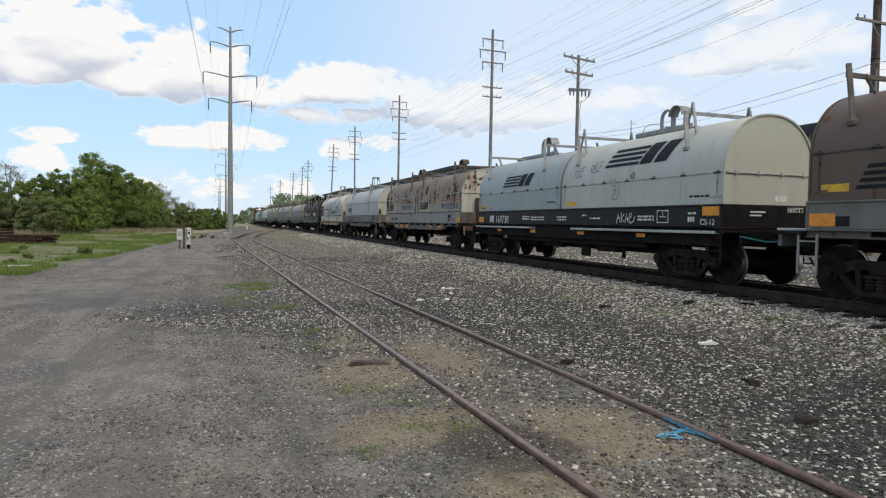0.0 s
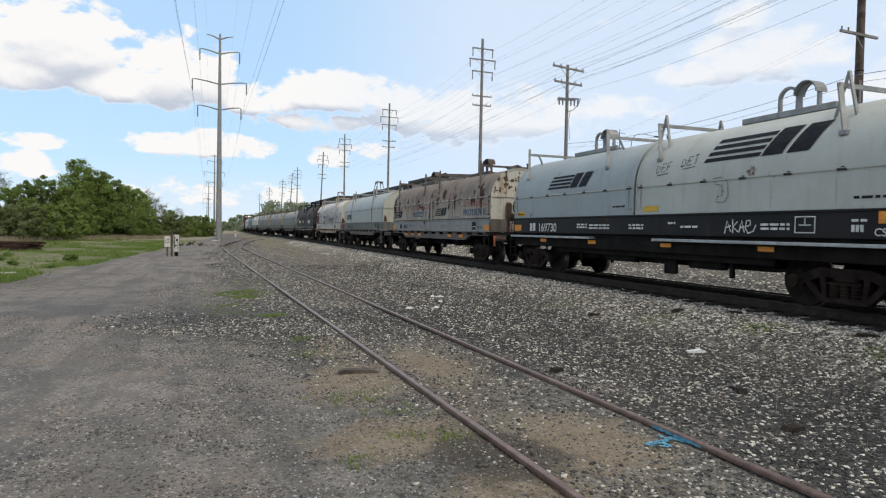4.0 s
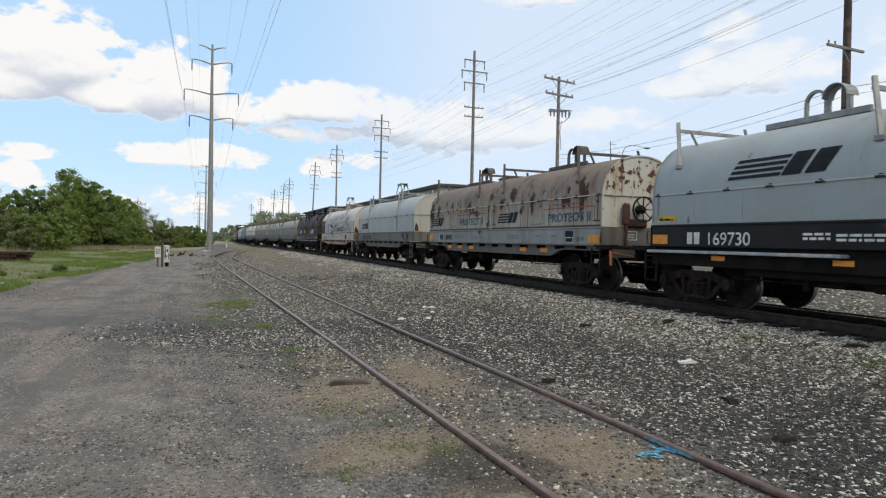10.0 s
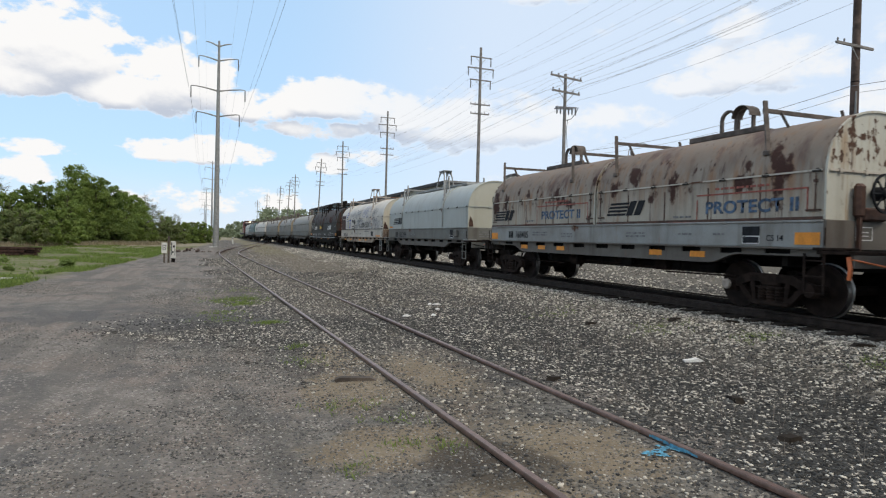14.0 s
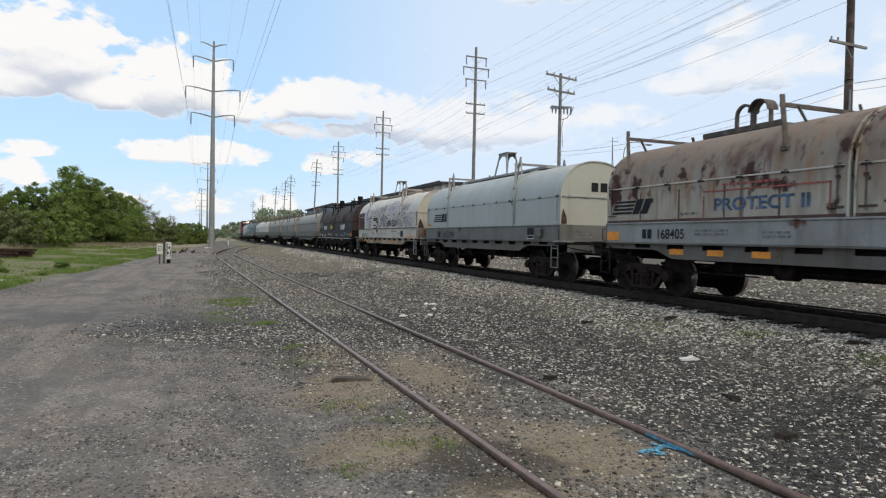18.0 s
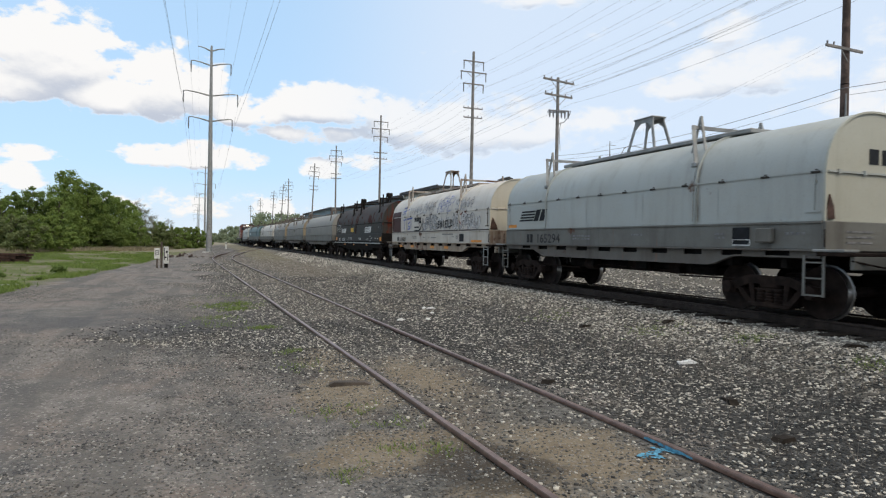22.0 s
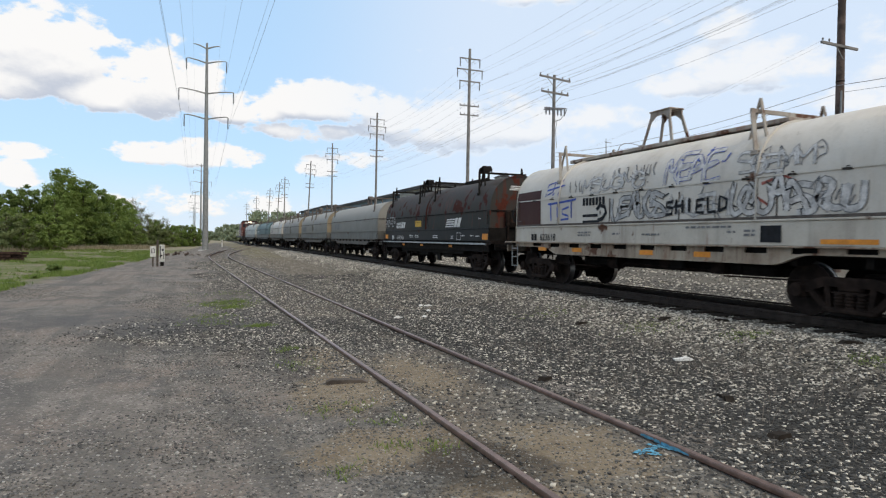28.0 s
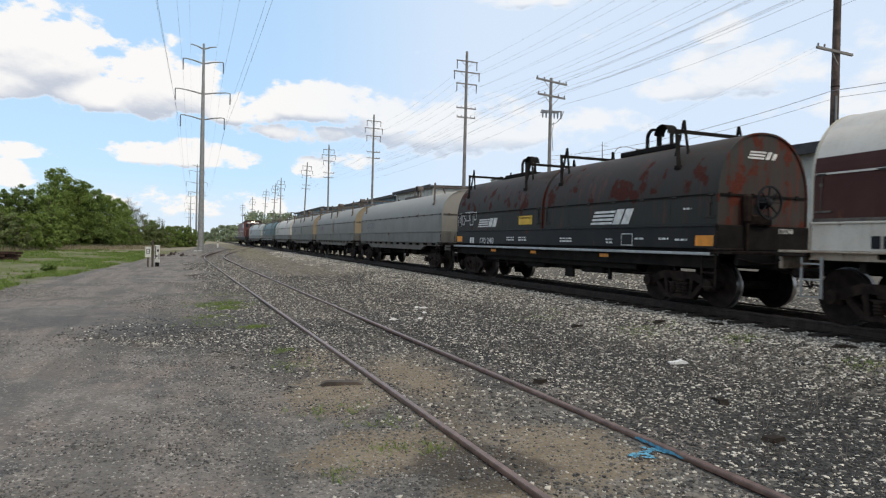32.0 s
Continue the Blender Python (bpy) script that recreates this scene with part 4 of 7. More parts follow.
def side_frame_mesh():
    """A cast three-piece side frame: top chord, slanting arms, spring seat, bearing boxes."""
    g = Geo()
    for s in (-1,):
        x0, x1 = s * 0.93, s * 1.06
        g.prism([(-1.02, 0.52), (-0.72, 0.60), (-0.45, 0.70), (0.45, 0.70), (0.72, 0.60), (1.02, 0.52), (1.05, 0.40), (0.74, 0.42), (0.42, 0.545), (-0.42, 0.545), (-0.74, 0.42), (-1.05, 0.40)], x0, x1, "x")
        for k in (-1, 1):
            g.prism([(k * 0.72, 0.44), (k * 0.60, 0.46), (k * 0.34, 0.20), (k * 0.42, 0.13)], x0 + s * 0.01, x1 - s * 0.01, "x")
            g.prism([(k * 0.44, 0.56), (k * 0.34, 0.56), (k * 0.30, 0.20), (k * 0.38, 0.20)], x0 + s * 0.012, x1 - s * 0.012, "x")
            g.box(x0 - s * 0.02, x1 + s * 0.02, k * 0.89 - 0.13, k * 0.89 + 0.13, 0.33, 0.56, 0.03)
            g.lathe([(0, 0.12), (s * 0.06, 0.115), (s * 0.075, 0.04)], (x1 + s * 0.02, k * 0.89, 0.457), "x", 14)
        g.box(x0 - s * 0.03, x1 + s * 0.03, -0.44, 0.44, 0.12, 0.205, 0.02)
    return g.mesh("side_frame", M["truck"], True)


def spring_mesh():
    g = Geo()
    for s in (-1,):
        for k in (-0.19, 0.0, 0.19):
            prof = []
            for i in range(10):
                prof.append((0.21 + i * 0.026, 0.075 if i % 2 else 0.092))
            g.lathe(prof, (s * 0.995, k, 0), "z", 10)
        g.box(-1.06, -0.93, -0.3, 0.3, 0.44, 0.47)
    return g.mesh("spring_set", M["truck"], True)


def bolster_mesh():
    g = Geo()
    g.box(-1.05, 1.05, -0.22, 0.22, 0.46, 0.66, 0.04)
    g.box(-0.3, 0.3, -0.3, 0.3, 0.66, 0.74, 0.03)
    for k in (-1, 1):
        g.box(-0.72, 0.72, k * 0.36 - 0.05, k * 0.36 + 0.05, 0.36, 0.48, 0.015)
        for s in (-1, 1):
            g.box(s * 0.7525 - 0.05, s * 0.7525 + 0.05, k * 0.36, k * 0.44, 0.30, 0.56, 0.02)
    return g.mesh("truck", M["truck"], True)


MESH = {"wheelset": wheelset_mesh(), "side_frame": side_frame_mesh(), "spring_set": spring_mesh(), "truck": bolster_mesh()}
WHEELSETS = []


def add_truck(car, y):
    t = part("truck", MESH["truck"], None, car, at=(0, y, 0))
    for turn in (0, math.pi):
        for nm in ("side_frame", "spring_set"):
            part(nm, MESH[nm], None, t).rotation_euler = (0, 0, turn)
    for k in (-0.89, 0.89):
        WHEELSETS.append((part("wheelset", MESH["wheelset"], None, t, at=(0, k, WHEEL_R)), k))
    return t


def arch_frame(y, z, material, hood):
    """The pair of rounded lifting eyes on a short hood, with their long foot plate."""
    g = Geo()
    g.box(-0.36, -0.28, y - 1.05, y + 1.05, z - 0.03, z + 0.09, 0.01)
    g.box(0.28, 0.36, y - 1.05, y + 1.05, z - 0.03, z + 0.09, 0.01)
    g.box(-0.28, 0.28, y - 0.95, y + 0.95, z + 0.02, z + 0.05)
    part("foot_plate", g, material, hood)
    # two eyes in a row; a bent sheet roofs the nearer one
    for c in (-0.225, 0.235):
        g = Geo()
        bow = [(0.205 * -math.cos(math.pi * i / 14), 0.40 + 0.205 * math.sin(math.pi * i / 14)) for i in range(15)]
        pts = [(-0.205, 0.05)] + bow + [(0.205, 0.05)]
        for p, q in zip(pts, pts[1:]):
            g.bar((0, y + c + p[0], z + p[1]), (0, y + c + q[0], z + q[1]), 0.05, 0.075, up=(1, 0, 0))
        if c < 0:
            roof = [(0.24 * -math.cos(math.pi * i / 10), 0.40 + 0.24 * math.sin(math.pi * i / 10)) for i in range(11)]
            for p, q in zip(roof, roof[1:]):
                g.bar((0, y + c + p[0], z + p[1]), (0, y + c + q[0], z + q[1]), 0.016, 0.30, up=(1, 0, 0))
        for f in (-0.205, 0.205):
            g.box(-0.09, 0.09, y + c + f - 0.05, y + c + f + 0.05, z + 0.03, z + 0.075, 0.01)
        part("lifting_eye", g, material, hood, smooth=True)


def trestle_frame(y, z, material, hood, length):
    """The four-legged lifting stand on a long hood, and the ridge plate under it."""
    g = Geo()
    g.box(-0.34, 0.34, y - length / 2, y + length / 2, z - 0.02, z + 0.07, 0.015)
    part("ridge_plate", g, material, hood)
    g = Geo()
    g.box(-0.22, 0.22, y - 0.37, y + 0.37, z + 0.87, z + 0.905, 0.01)
    for s in (-1, 1):
        g.bar((s * 0.17, y - 0.35, z + 0.83), (s * 0.17, y + 0.35, z + 0.83), 0.04, 0.11)
    part("lifting_stand", g, material, hood)
    for s in (-1, 1):
        for k in (-1, 1):
            g = Geo().bar((s * 0.26, y + k * 0.52, z + 0.06), (s * 0.17, y + k * 0.29, z + 0.84), 0.075, 0.03, up=(1, 0, 0))
            g.bar((s * 0.19, y + k * 0.33, z + 0.68), (s * 0.17, y + k * 0.12, z + 0.84), 0.09, 0.03, up=(1, 0, 0))
            g.box(s * 0.26 - 0.06, s * 0.26 + 0.06, y + k * 0.52 - 0.07, y + k * 0.52 + 0.07, z + 0.05, z + 0.085, 0.01)
            part("stand_leg", g, material, hood)


def guide_frame(y, rib, material, hood, apex=False):
    """A hoist guide: a slanting post on either shoulder, a crossbar between them, short struts or a pair of A-bars."""
    z0 = 2.92
    x0 = hood_x(z0, rib)
    top = 3.76 if apex else 3.90
    part("hoist_guide", Geo().bar((-x0 + 0.06, y + 0.19, 3.72), (x0 - 0.06, y + 0.19, 3.72), 0.05, 0.075), material, hood)
    for s in (-1, 1):
        g = Geo().bar((s * x0, y, z0), (s * (x0 - 0.10), y + 0.20, top), 0.075, 0.05)
        g.box(s * x0 - 0.06, s * x0 + 0.06, y - 0.08, y + 0.08, z0 - 0.06, z0 + 0.03, 0.01)
        part("guide_post", g, material, hood)
        if apex:
            g = Geo()
            for k in (-1, 1):
                g.bar((s * (x0 - 0.22), y + 0.16 + k * 0.20, 3.18), (s * (x0 - 0.26), y + 0.16, 3.96), 0.05, 0.035)
            part("a_bar", g, material, hood)
        else:
            part("guide_strut", Geo().bar((s * 0.62, y + 0.18, 3.72), (s * 0.55, y + 0.02, 3.36), 0.045), material, hood)


def add_hood(car, y0, y1, rib, paint, end_paint, fit_paint, kind, seam=True, flange=None, rail_paint=None, apex=False, stand=0.0):
    """One cover: shell, its two ends, the seam with its lugs, lifting gear."""
    shell = Geo()
    out = hood_outline(rib)
    n = len(out)
    ys = [y0, y0 + 0.02] + [y0 + (y1 - y0) * i / 6 for i in range(1, 6)] + [y1 - 0.02, y1]
    verts = []
    for i, y in enumerate(ys):
        k = 0.985 if i in (0, len(ys) - 1) else 1.0
        verts += [(x * k, y, H_LOW + (z - H_LOW) * (1 - (1 - k) * 0.4)) for x, z in out]
    shell.add(verts, [(i * n + j, i * n + j + 1, (i + 1) * n + j + 1, (i + 1) * n + j) for i in range(len(ys) - 1) for j in range(n - 1)])
    shell.add([(x, y, H_LOW + 0.002) for y in (y0, y1) for x in (-HALF, HALF)], [(0, 1, 3, 2)])
    hood = part("hood", shell, paint, car, smooth=True)
    for y, s in ((y0, -1), (y1, 1)):
        g = Geo()
        inner = [(x * 0.982, H_LOW + (z - H_LOW) * 0.992) for x, z in out]
        g.prism(inner, y - s * 0.03, y + s * 0.004)
        end = part("hood_end", g, end_paint, hood)
        rim = Geo()
        pts = [(x * 0.992, y + s * 0.012, H_LOW + (z - H_LOW) * 0.996) for x, z in out]
        for p, q in zip(pts, pts[1:]):
            rim.bar(p, q, 0.035, 0.04, up=(0, 1, 0))
        part("end_rim", rim, end_paint, hood)
        if seam:
            g = Geo()
            g.box(-HALF + 0.06, HALF - 0.06, y + s * 0.006, y + s * 0.035, rib - 0.02, rib + 0.015)
            for k in range(4):
                x = -0.9 + k * 0.6
                g.box(x - 0.03, x + 0.03, y + s * 0.006, y + s * 0.05, rib - 0.04, rib + 0.035)
            part("end_seam", g, rail_paint or fit_paint, hood)
    if seam:
        g = Geo()
        for s in (-1, 1):
            x = s * (hood_x(rib, rib) + 0.004)
            g.box(x - 0.012, x + s * 0.022, y0 + 0.05, y1 - 0.05, rib - 0.016, rib + 0.014)
        part("seam_rail", g, rail_paint or fit_paint, hood)
        lug = Geo()
        lug.box(-0.02, 0.035, -0.085, 0.085, -0.03, 0.006, 0.006)
        lug.box(0.0, 0.05, -0.03, 0.03, -0.012, 0.04, 0.008)
        lug = lug.mesh("seam_lug", M["lug"])
        k = max(3, int((y1 - y0) / 0.95))
        for i in range(k + 1):
            for s in (-1, 1):
                part("seam_lug", lug, None, hood, at=(s * (hood_x(rib, rib) + 0.012), y0 + 0.15 + (y1 - y0 - 0.3) * i / k, rib))
    # panel joints, foot flange
    g = Geo()
    for s in (-1, 1):
        g.box(s * HALF - 0.02, s * (HALF + 0.022), y0 + 0.01, y1 - 0.01, H_LOW - 0.0, H_LOW + 0.05, 0.008)
        for i in range(1, 5):
            y = y0 + (y1 - y0) * i / 5
            g.box(s * HALF - 0.005, s * (HALF + 0.006), y - 0.02, y + 0.02, H_LOW + 0.05, rib - 0.14)
    part("foot_flange", g, flange or paint, hood)
    if seam:
        for y, s in ((y0, 1), (y1, -1)):
            for k in (-1, 1):
                x = k * (HALF + 0.02)
                g = Geo().tube([(x, y + s * 0.16, rib - 0.04), (x, y + s * 0.16, H_LOW + 0.14)], 0.010, 6)
                g.bar((x, y + s * 0.05, H_LOW + 0.16), (x, y + s * 0.34, H_LOW + 0.16), 0.02, 0.03)
                g.box(x - 0.02, x + 0.02, y + s * 0.16 - 0.03, y + s * 0.16 + 0.03, rib - 0.20, rib - 0.15)
                part("latch_rod", g, flange or paint, hood)
    mid = (y0 + y1) / 2
    if kind == "arch":
        arch_frame(mid - 0.15, H_TOP, fit_paint, hood)
        guide_frame(y0 + 1.25, rib, fit_paint, hood, apex)
        guide_frame(y1 - 0.65, rib, fit_paint, hood, apex)
    else:
        trestle_frame(mid + 0.15 + stand, H_TOP + 0.03, fit_paint, hood, (y1 - y0) * 0.62)
        guide_frame(y0 + 3.0, rib, fit_paint, hood, True)
        guide_frame(y1 - 2.35, rib, fit_paint, hood, True)
        for yb in (y0 + 2.85, y1 - 2.5):
            g = Geo()
            o2 = hood_outline(rib, 0.012)
            pts = [(x, yb, z) for x, z in o2]
            for p, q in zip(pts, pts[1:]):
                g.bar(p, q, 0.06, 0.02, up=(0, 1, 0))
            part("hoop_band", g, paint, hood)
    return hood


def add_car(u0, u1, hoods, style):
    """One coil car. u0, u1: its hoods' ends along the train. Its own y runs from 0 at u0."""
    length = u1 - u0
    car = thing("coil_car", style["label"], "freight car", group="coil cars of the train")
    rib = style.get("rib", 3.0) - RAIL_TOP
    sill, fit_paint = SILL[style["sill"]], style.get("fit", M["galv"])
    # underframe
    g = Geo()
    g.box(-0.33, 0.33, -0.85, length + 0.85, 0.80, 1.16, 0.02)
    g.box(-1.14, 1.14, 0.1, length - 0.1, 1.02, DECK, 0.01)
    for i in range(9):
        y = 0.8 + (length - 1.6) * i / 8
        g.box(-1.12, 1.12, y - 0.06, y + 0.06, 0.86, 1.05)
    g.box(-0.62, 0.62, 2.9, length - 2.9, 0.60 if style["skirt"] else 0.52, 0.82, 0.05)
    part("underframe", g, M["under"], car)
    g = Geo()
    g.box(-1.16, 1.16, 0.05, length - 0.05, DECK, H_LOW - 0.004, 0.01)
    part("coil_trough", g, M["under"], car)
    for s in (-1, 1):
        g = Geo()
        g.box(s * 1.16, s * 1.222, 0.0, length, DECK + 0.02, H_LOW - 0.004, 0.012)
        g.box(s * 1.15, s * 1.25, 0.0, length, H_LOW - 0.045, H_LOW - 0.006, 0.01)
        part("side_sill", g, sill, car)
    if style["skirt"]:
        for s in (-1, 1):
            g = Geo()
            n = int((length - 1.2) / 0.98)
            step = (length - 1.2) / n
            low = lambda y: 1.06 - 0.19 * float(smooth01(min(y, length - y), 1.75, 2.5))
            cuts = [0.0, 0.6] + [v for i in range(n) for v in (0.6 + step * (i + 0.5), 0.6 + step * (i + 1))] + [length]
            for k, (a, b) in enumerate(zip(cuts, cuts[1:])):
                top = 1.055 if k % 2 and k < len(cuts) - 2 else 1.165
                m = 4
                rim = [(a + (b - a) * i / m, low(a + (b - a) * i / m)) for i in range(m + 1)]
                g.prism(rim + [(b, top), (a, top)], s * 1.20, s * 1.232, "x")
                for (p, z0), (q, z1) in zip(rim, rim[1:]):
                    g.bar((s * 1.20, p, z0), (s * 1.20, q, z1), 0.11, 0.03)
            g.box(s * 1.04, s * 1.33, 0.0, length, 1.16, 1.19, 0.008)
            part("side_skirt", g, SILL[style.get("skirt_paint", "grime")], car)
    else:
        for s in (-1, 1):
            g = Geo()
            for a, b in ((0.0, 5.6), (length - 4.6, length)) if style.get("split_board") else ((0.0, length),):
                g.box(s * 1.12, s * 1.36, a, b, 1.055, 1.115, 0.01)
            part("running_board", g, M["strip"], car, "pale grey steel running board")
            g = Geo()
            g.box(s * 1.10, s * 1.20, 0.0, length, 0.80, 1.05, 0.01)
            g.box(s * 1.02, s * 1.10, 2.5, length - 2.5, 0.66, 0.90, 0.02)
            part("lower_sill", g, M["under"], car)
            for f, w, z in ((0.34, 0.5, 0.50), (0.45, 0.26, 0.56), (0.57, 0.62, 0.52), (0.66, 0.22, 0.60)):
                part("equipment_box", Geo().box(s * 0.78, s * 1.0, length * f - w, length * f + w, z, 0.86, 0.04), M["under"], car)
    # ends: platform, coupler, steps, hoses
    for y, s in ((0.0, -1), (length, 1)):
        g = Geo()
        g.box(-1.36, 1.36, y, y + s * 0.58, 1.09, 1.15, 0.01)
        part("end_platform", g, M["truck"], car)
        g = Geo()
        g.box(-1.22, 1.22, y, y + s * 0.06, DECK, H_LOW - 0.006, 0.01)
        g.box(-1.25, 1.25, y + s * 0.50, y + s * 0.58, 0.88, 1.09, 0.01)
        part("end_sill", g, style.get("end", sill), car)
        g = Geo()
        g.box(-0.13, 0.13, y + s * 0.55, y + s * 0.92, 0.73, 0.95, 0.03)
        g.box(-0.17, 0.17, y + s * 0.80, y + s * 1.00, 0.68, 1.00, 0.04)
        g.box(-0.2, -0.06, y + s * 0.9, y + s * 1.06, 0.70, 0.98, 0.03)
        part("coupler", g, M["truck"], car)
        g = Geo()
        pts = [(0.35, y + s * 0.58, 0.80), (0.36, y + s * 0.72, 0.60), (0.30, y + s * 0.86, 0.48), (0.2, y + s * 1.0, 0.55)]
        g.tube(pts, 0.022, 6)
        part("air_hose", g, M["under"], car)
        for k in (-1, 1):
            g = Geo()
            g.box(k * 1.02, k * 1.375, y - s * 0.06, y + s * 0.50, 1.155, 1.20, 0.01)
            part("corner_plate", g, style.get("corner", M["truck"]), car)
            g = Geo()
            yy = y - s * 0.26
            for dy in (0.0, s * 0.36):
                g.bar((k * 1.30, yy + dy, 1.10), (k * 1.30, yy + dy, 0.42), 0.045, 0.02)
            for z in (0.44, 0.72, 0.98):
                g.bar((k * 1.30, yy, z), (k * 1.30, yy + s * 0.36, z), 0.04, 0.025)
            part("ladder_step", g, style.get("step", M["truck"]), car)
            g = Geo()
            g.tube([(k * 1.235, y + s * 0.06, 1.52), (k * 1.28, y + s * 0.09, 1.52), (k * 1.28, y + s * 0.09, 1.24), (k * 1.235, y + s * 0.06, 1.24)], 0.012, 6)
            part("grab_iron", g, M["truck"], car)
        g = Geo()
        g.tube([(-1.27, y + s * 0.56, 1.02), (-0.7, y + s * 0.66, 0.92), (0.25, y + s * 0.7, 0.95)], 0.016, 6)
        part("uncoupling_lever", g, style.get("lever", M["truck"]), car)
    # brake gear under the floor
    g = Geo()
    g.lathe([(-0.42, 0.05), (-0.40, 0.19), (0.40, 0.19), (0.42, 0.05)], (-0.55, length * 0.46, 0.80), "y", 16)
    part("air_reservoir", g, M["truck"], car, smooth=True)
    g = Geo()
    g.lathe([(-0.24, 0.05), (-0.22, 0.15), (0.18, 0.15), (0.24, 0.06)], (-0.8, length * 0.62, 0.70), "y", 14)
    g.bar((-0.8, length * 0.62, 0.70), (-0.55, length * 0.27, 0.62), 0.035)
    part("brake_cylinder", g, M["truck"], car, smooth=True)
    g = Geo()
    g.box(-0.80, -0.60, length * 0.33, length * 0.36, 0.60, 0.84, 0.02)
    part("brake_valve", g, M["truck"], car)
    for f, w, z in ((0.285, 0.05, 0.36), (0.425, 0.20, 0.33), (0.60, 0.04, 0.46), (0.71, 0.05, 0.46)):
        part("hanger", Geo().box(-0.98, -0.90, length * f - w, length * f + w, z if not style["skirt"] else 0.66, 0.90, 0.015), M["under"], car)
    for a, b in ((0.32, 0.16), (0.66, 0.84)):
        part("brake_rod", Geo().tube([(-0.9, length * a, 0.58), (-0.9, length * b, 0.60)], 0.018, 6), M["truck"], car)
    for y in (1.18, length - 1.18):
        add_truck(car, y)
    # covers
    cut = style.get("cut", length / 2)
    if hoods == 2:
        for a, b, k in ((0.0, cut - 0.07, 0), (cut + 0.07, length, 1)):
            add_hood(car, a, b, rib, HOOD[style["paint"][2 * k]], HOOD[style["paint"][2 * k + 1]], fit_paint, "arch", flange=style.get("flange"), rail_paint=style.get("rail"), apex=style.get("apex", (False, False))[k])
    else:
        add_hood(car, 0.0, length, rib, HOOD[style["paint"][0]], HOOD[style["paint"][1]], fit_paint, style.get("gear", "trestle"), flange=style.get("flange"), rail_paint=style.get("rail"), stand=style.get("stand", 0.0))
    side = Side(car, rib)
    for y in () if style.get("far") else (0.28, length - 0.28):
        side.quads([side.rect(y - 0.24, y + 0.24, 1.24, 1.45)], "reflector", M["orange"], label="orange reflector plate")
    return car, side, length


# ---- the train, from the near end to the locomotive ----
TRAIN = []


def tag_letters(y, z, w, h, n, wild=0.12):
    """Scrawled strokes of about n letter-like loops, from y towards the near end."""
    lines = []
    for i in range(n):
        cx, cw = y - w * (i + 0.5) / n, w / n * 0.62
        pts, a0 = [], random.uniform(0, 6.28)
        k = random.choice((5, 6, 7, 8))
        for j in range(k):
            t = j / (k - 1)
            pts.append((cx + cw * 0.5 * math.cos(a0 + t * random.uniform(3.5, 5.6)) + random.uniform(-wild, wild) * cw,
                        z + h * (0.5 + 0.48 * math.sin(a0 * 1.3 + t * random.uniform(3.6, 5.4))) + random.uniform(-wild, wild) * h * 0.4))
        lines.append([tuple(p) for p in spline([np.array(p) for p in pts], 0.06)])
    return lines


def block_letters(side, y, z, w, h, n, material, label, gap=0.25, name="lettering"):
    """Heavy upright slabs in place of a company's letters."""
    step = w / n
    return side.quads([side.rect(y - i * step, y - (i + 1 - gap) * step, z, z + h) for i in range(n)], name, material, label=label)


def add_hand_brake(car, housing, label):
    """The hand wheel on the end of a car, and the gear housing beside it."""
    g = Geo()
    ring = [(0.32 * math.cos(a * math.pi / 12), 0.32 * math.sin(a * math.pi / 12)) for a in range(25)]
    for p, q in zip(ring, ring[1:]):
        g.bar((-0.1 + p[0], -0.24, 2.12 + p[1]), (-0.1 + q[0], -0.24, 2.12 + q[1]), 0.034, 0.034, up=(0, 1, 0))
    for k in range(8):
        a = math.pi / 4 * k
        g.bar((-0.1, -0.21, 2.12), (-0.1 + 0.31 * math.cos(a), -0.24, 2.12 + 0.31 * math.sin(a)), 0.022)
    g.lathe([(-0.28, 0.02), (-0.26, 0.07), (-0.16, 0.12), (-0.05, 0.12)], (-0.1, 0, 2.12), "y", 14)
    part("brake_wheel", g, M["ink"], car, "black hand brake wheel", smooth=True)
    g = Geo()
    g.box(-0.62, -0.42, -0.16, -0.02, 1.70, 2.28, 0.05)
    g.box(-0.45, 0.12, -0.14, -0.01, 1.66, 1.88, 0.03)
    g.bar((-0.52, -0.1, 1.15), (-0.52, -0.1, 1.75), 0.06)
    part("brake_gearbox", g, housing, car, label)


def frame_box(side, y, z, w, h, material, t=0.02):
    return side.quads([side.rect(y, y - w, z, z + t), side.rect(y, y - w, z + h - t, z + h), side.rect(y, y - t, z, z + h), side.rect(y - w + t, y - w, z, z + h)], "stencil_box", material)


# strokes of sprayed letters, each in a unit square
GLYPHS = {"S": [[(1, 1), (0.1, 0.95), (0, 0.6), (1, 0.42), (0.9, 0.05), (0, 0)]], "H": [[(0, 0), (0.05, 1)], [(0.95, 0), (1, 1)], [(0, 0.5), (1, 0.55)]], "I": [[(0.5, 0), (0.45, 1)]], "E": [[(1, 1), (0.05, 1), (0, 0), (1, 0.05)], [(0, 0.5), (0.8, 0.52)]], "L": [[(0, 1.05), (0.05, 0), (1, 0.02)]], "D": [[(0, 0), (0, 1), (0.85, 0.75), (0.8, 0.2), (0, 0)]], "F": [[(0.0, 0.0), (0.03, 1), (1, 1.02)], [(0.0, 0.5), (0.75, 0.52)]], "T": [[(0, 1), (1, 1.03)], [(0.5, 1), (0.52, 0)]]}


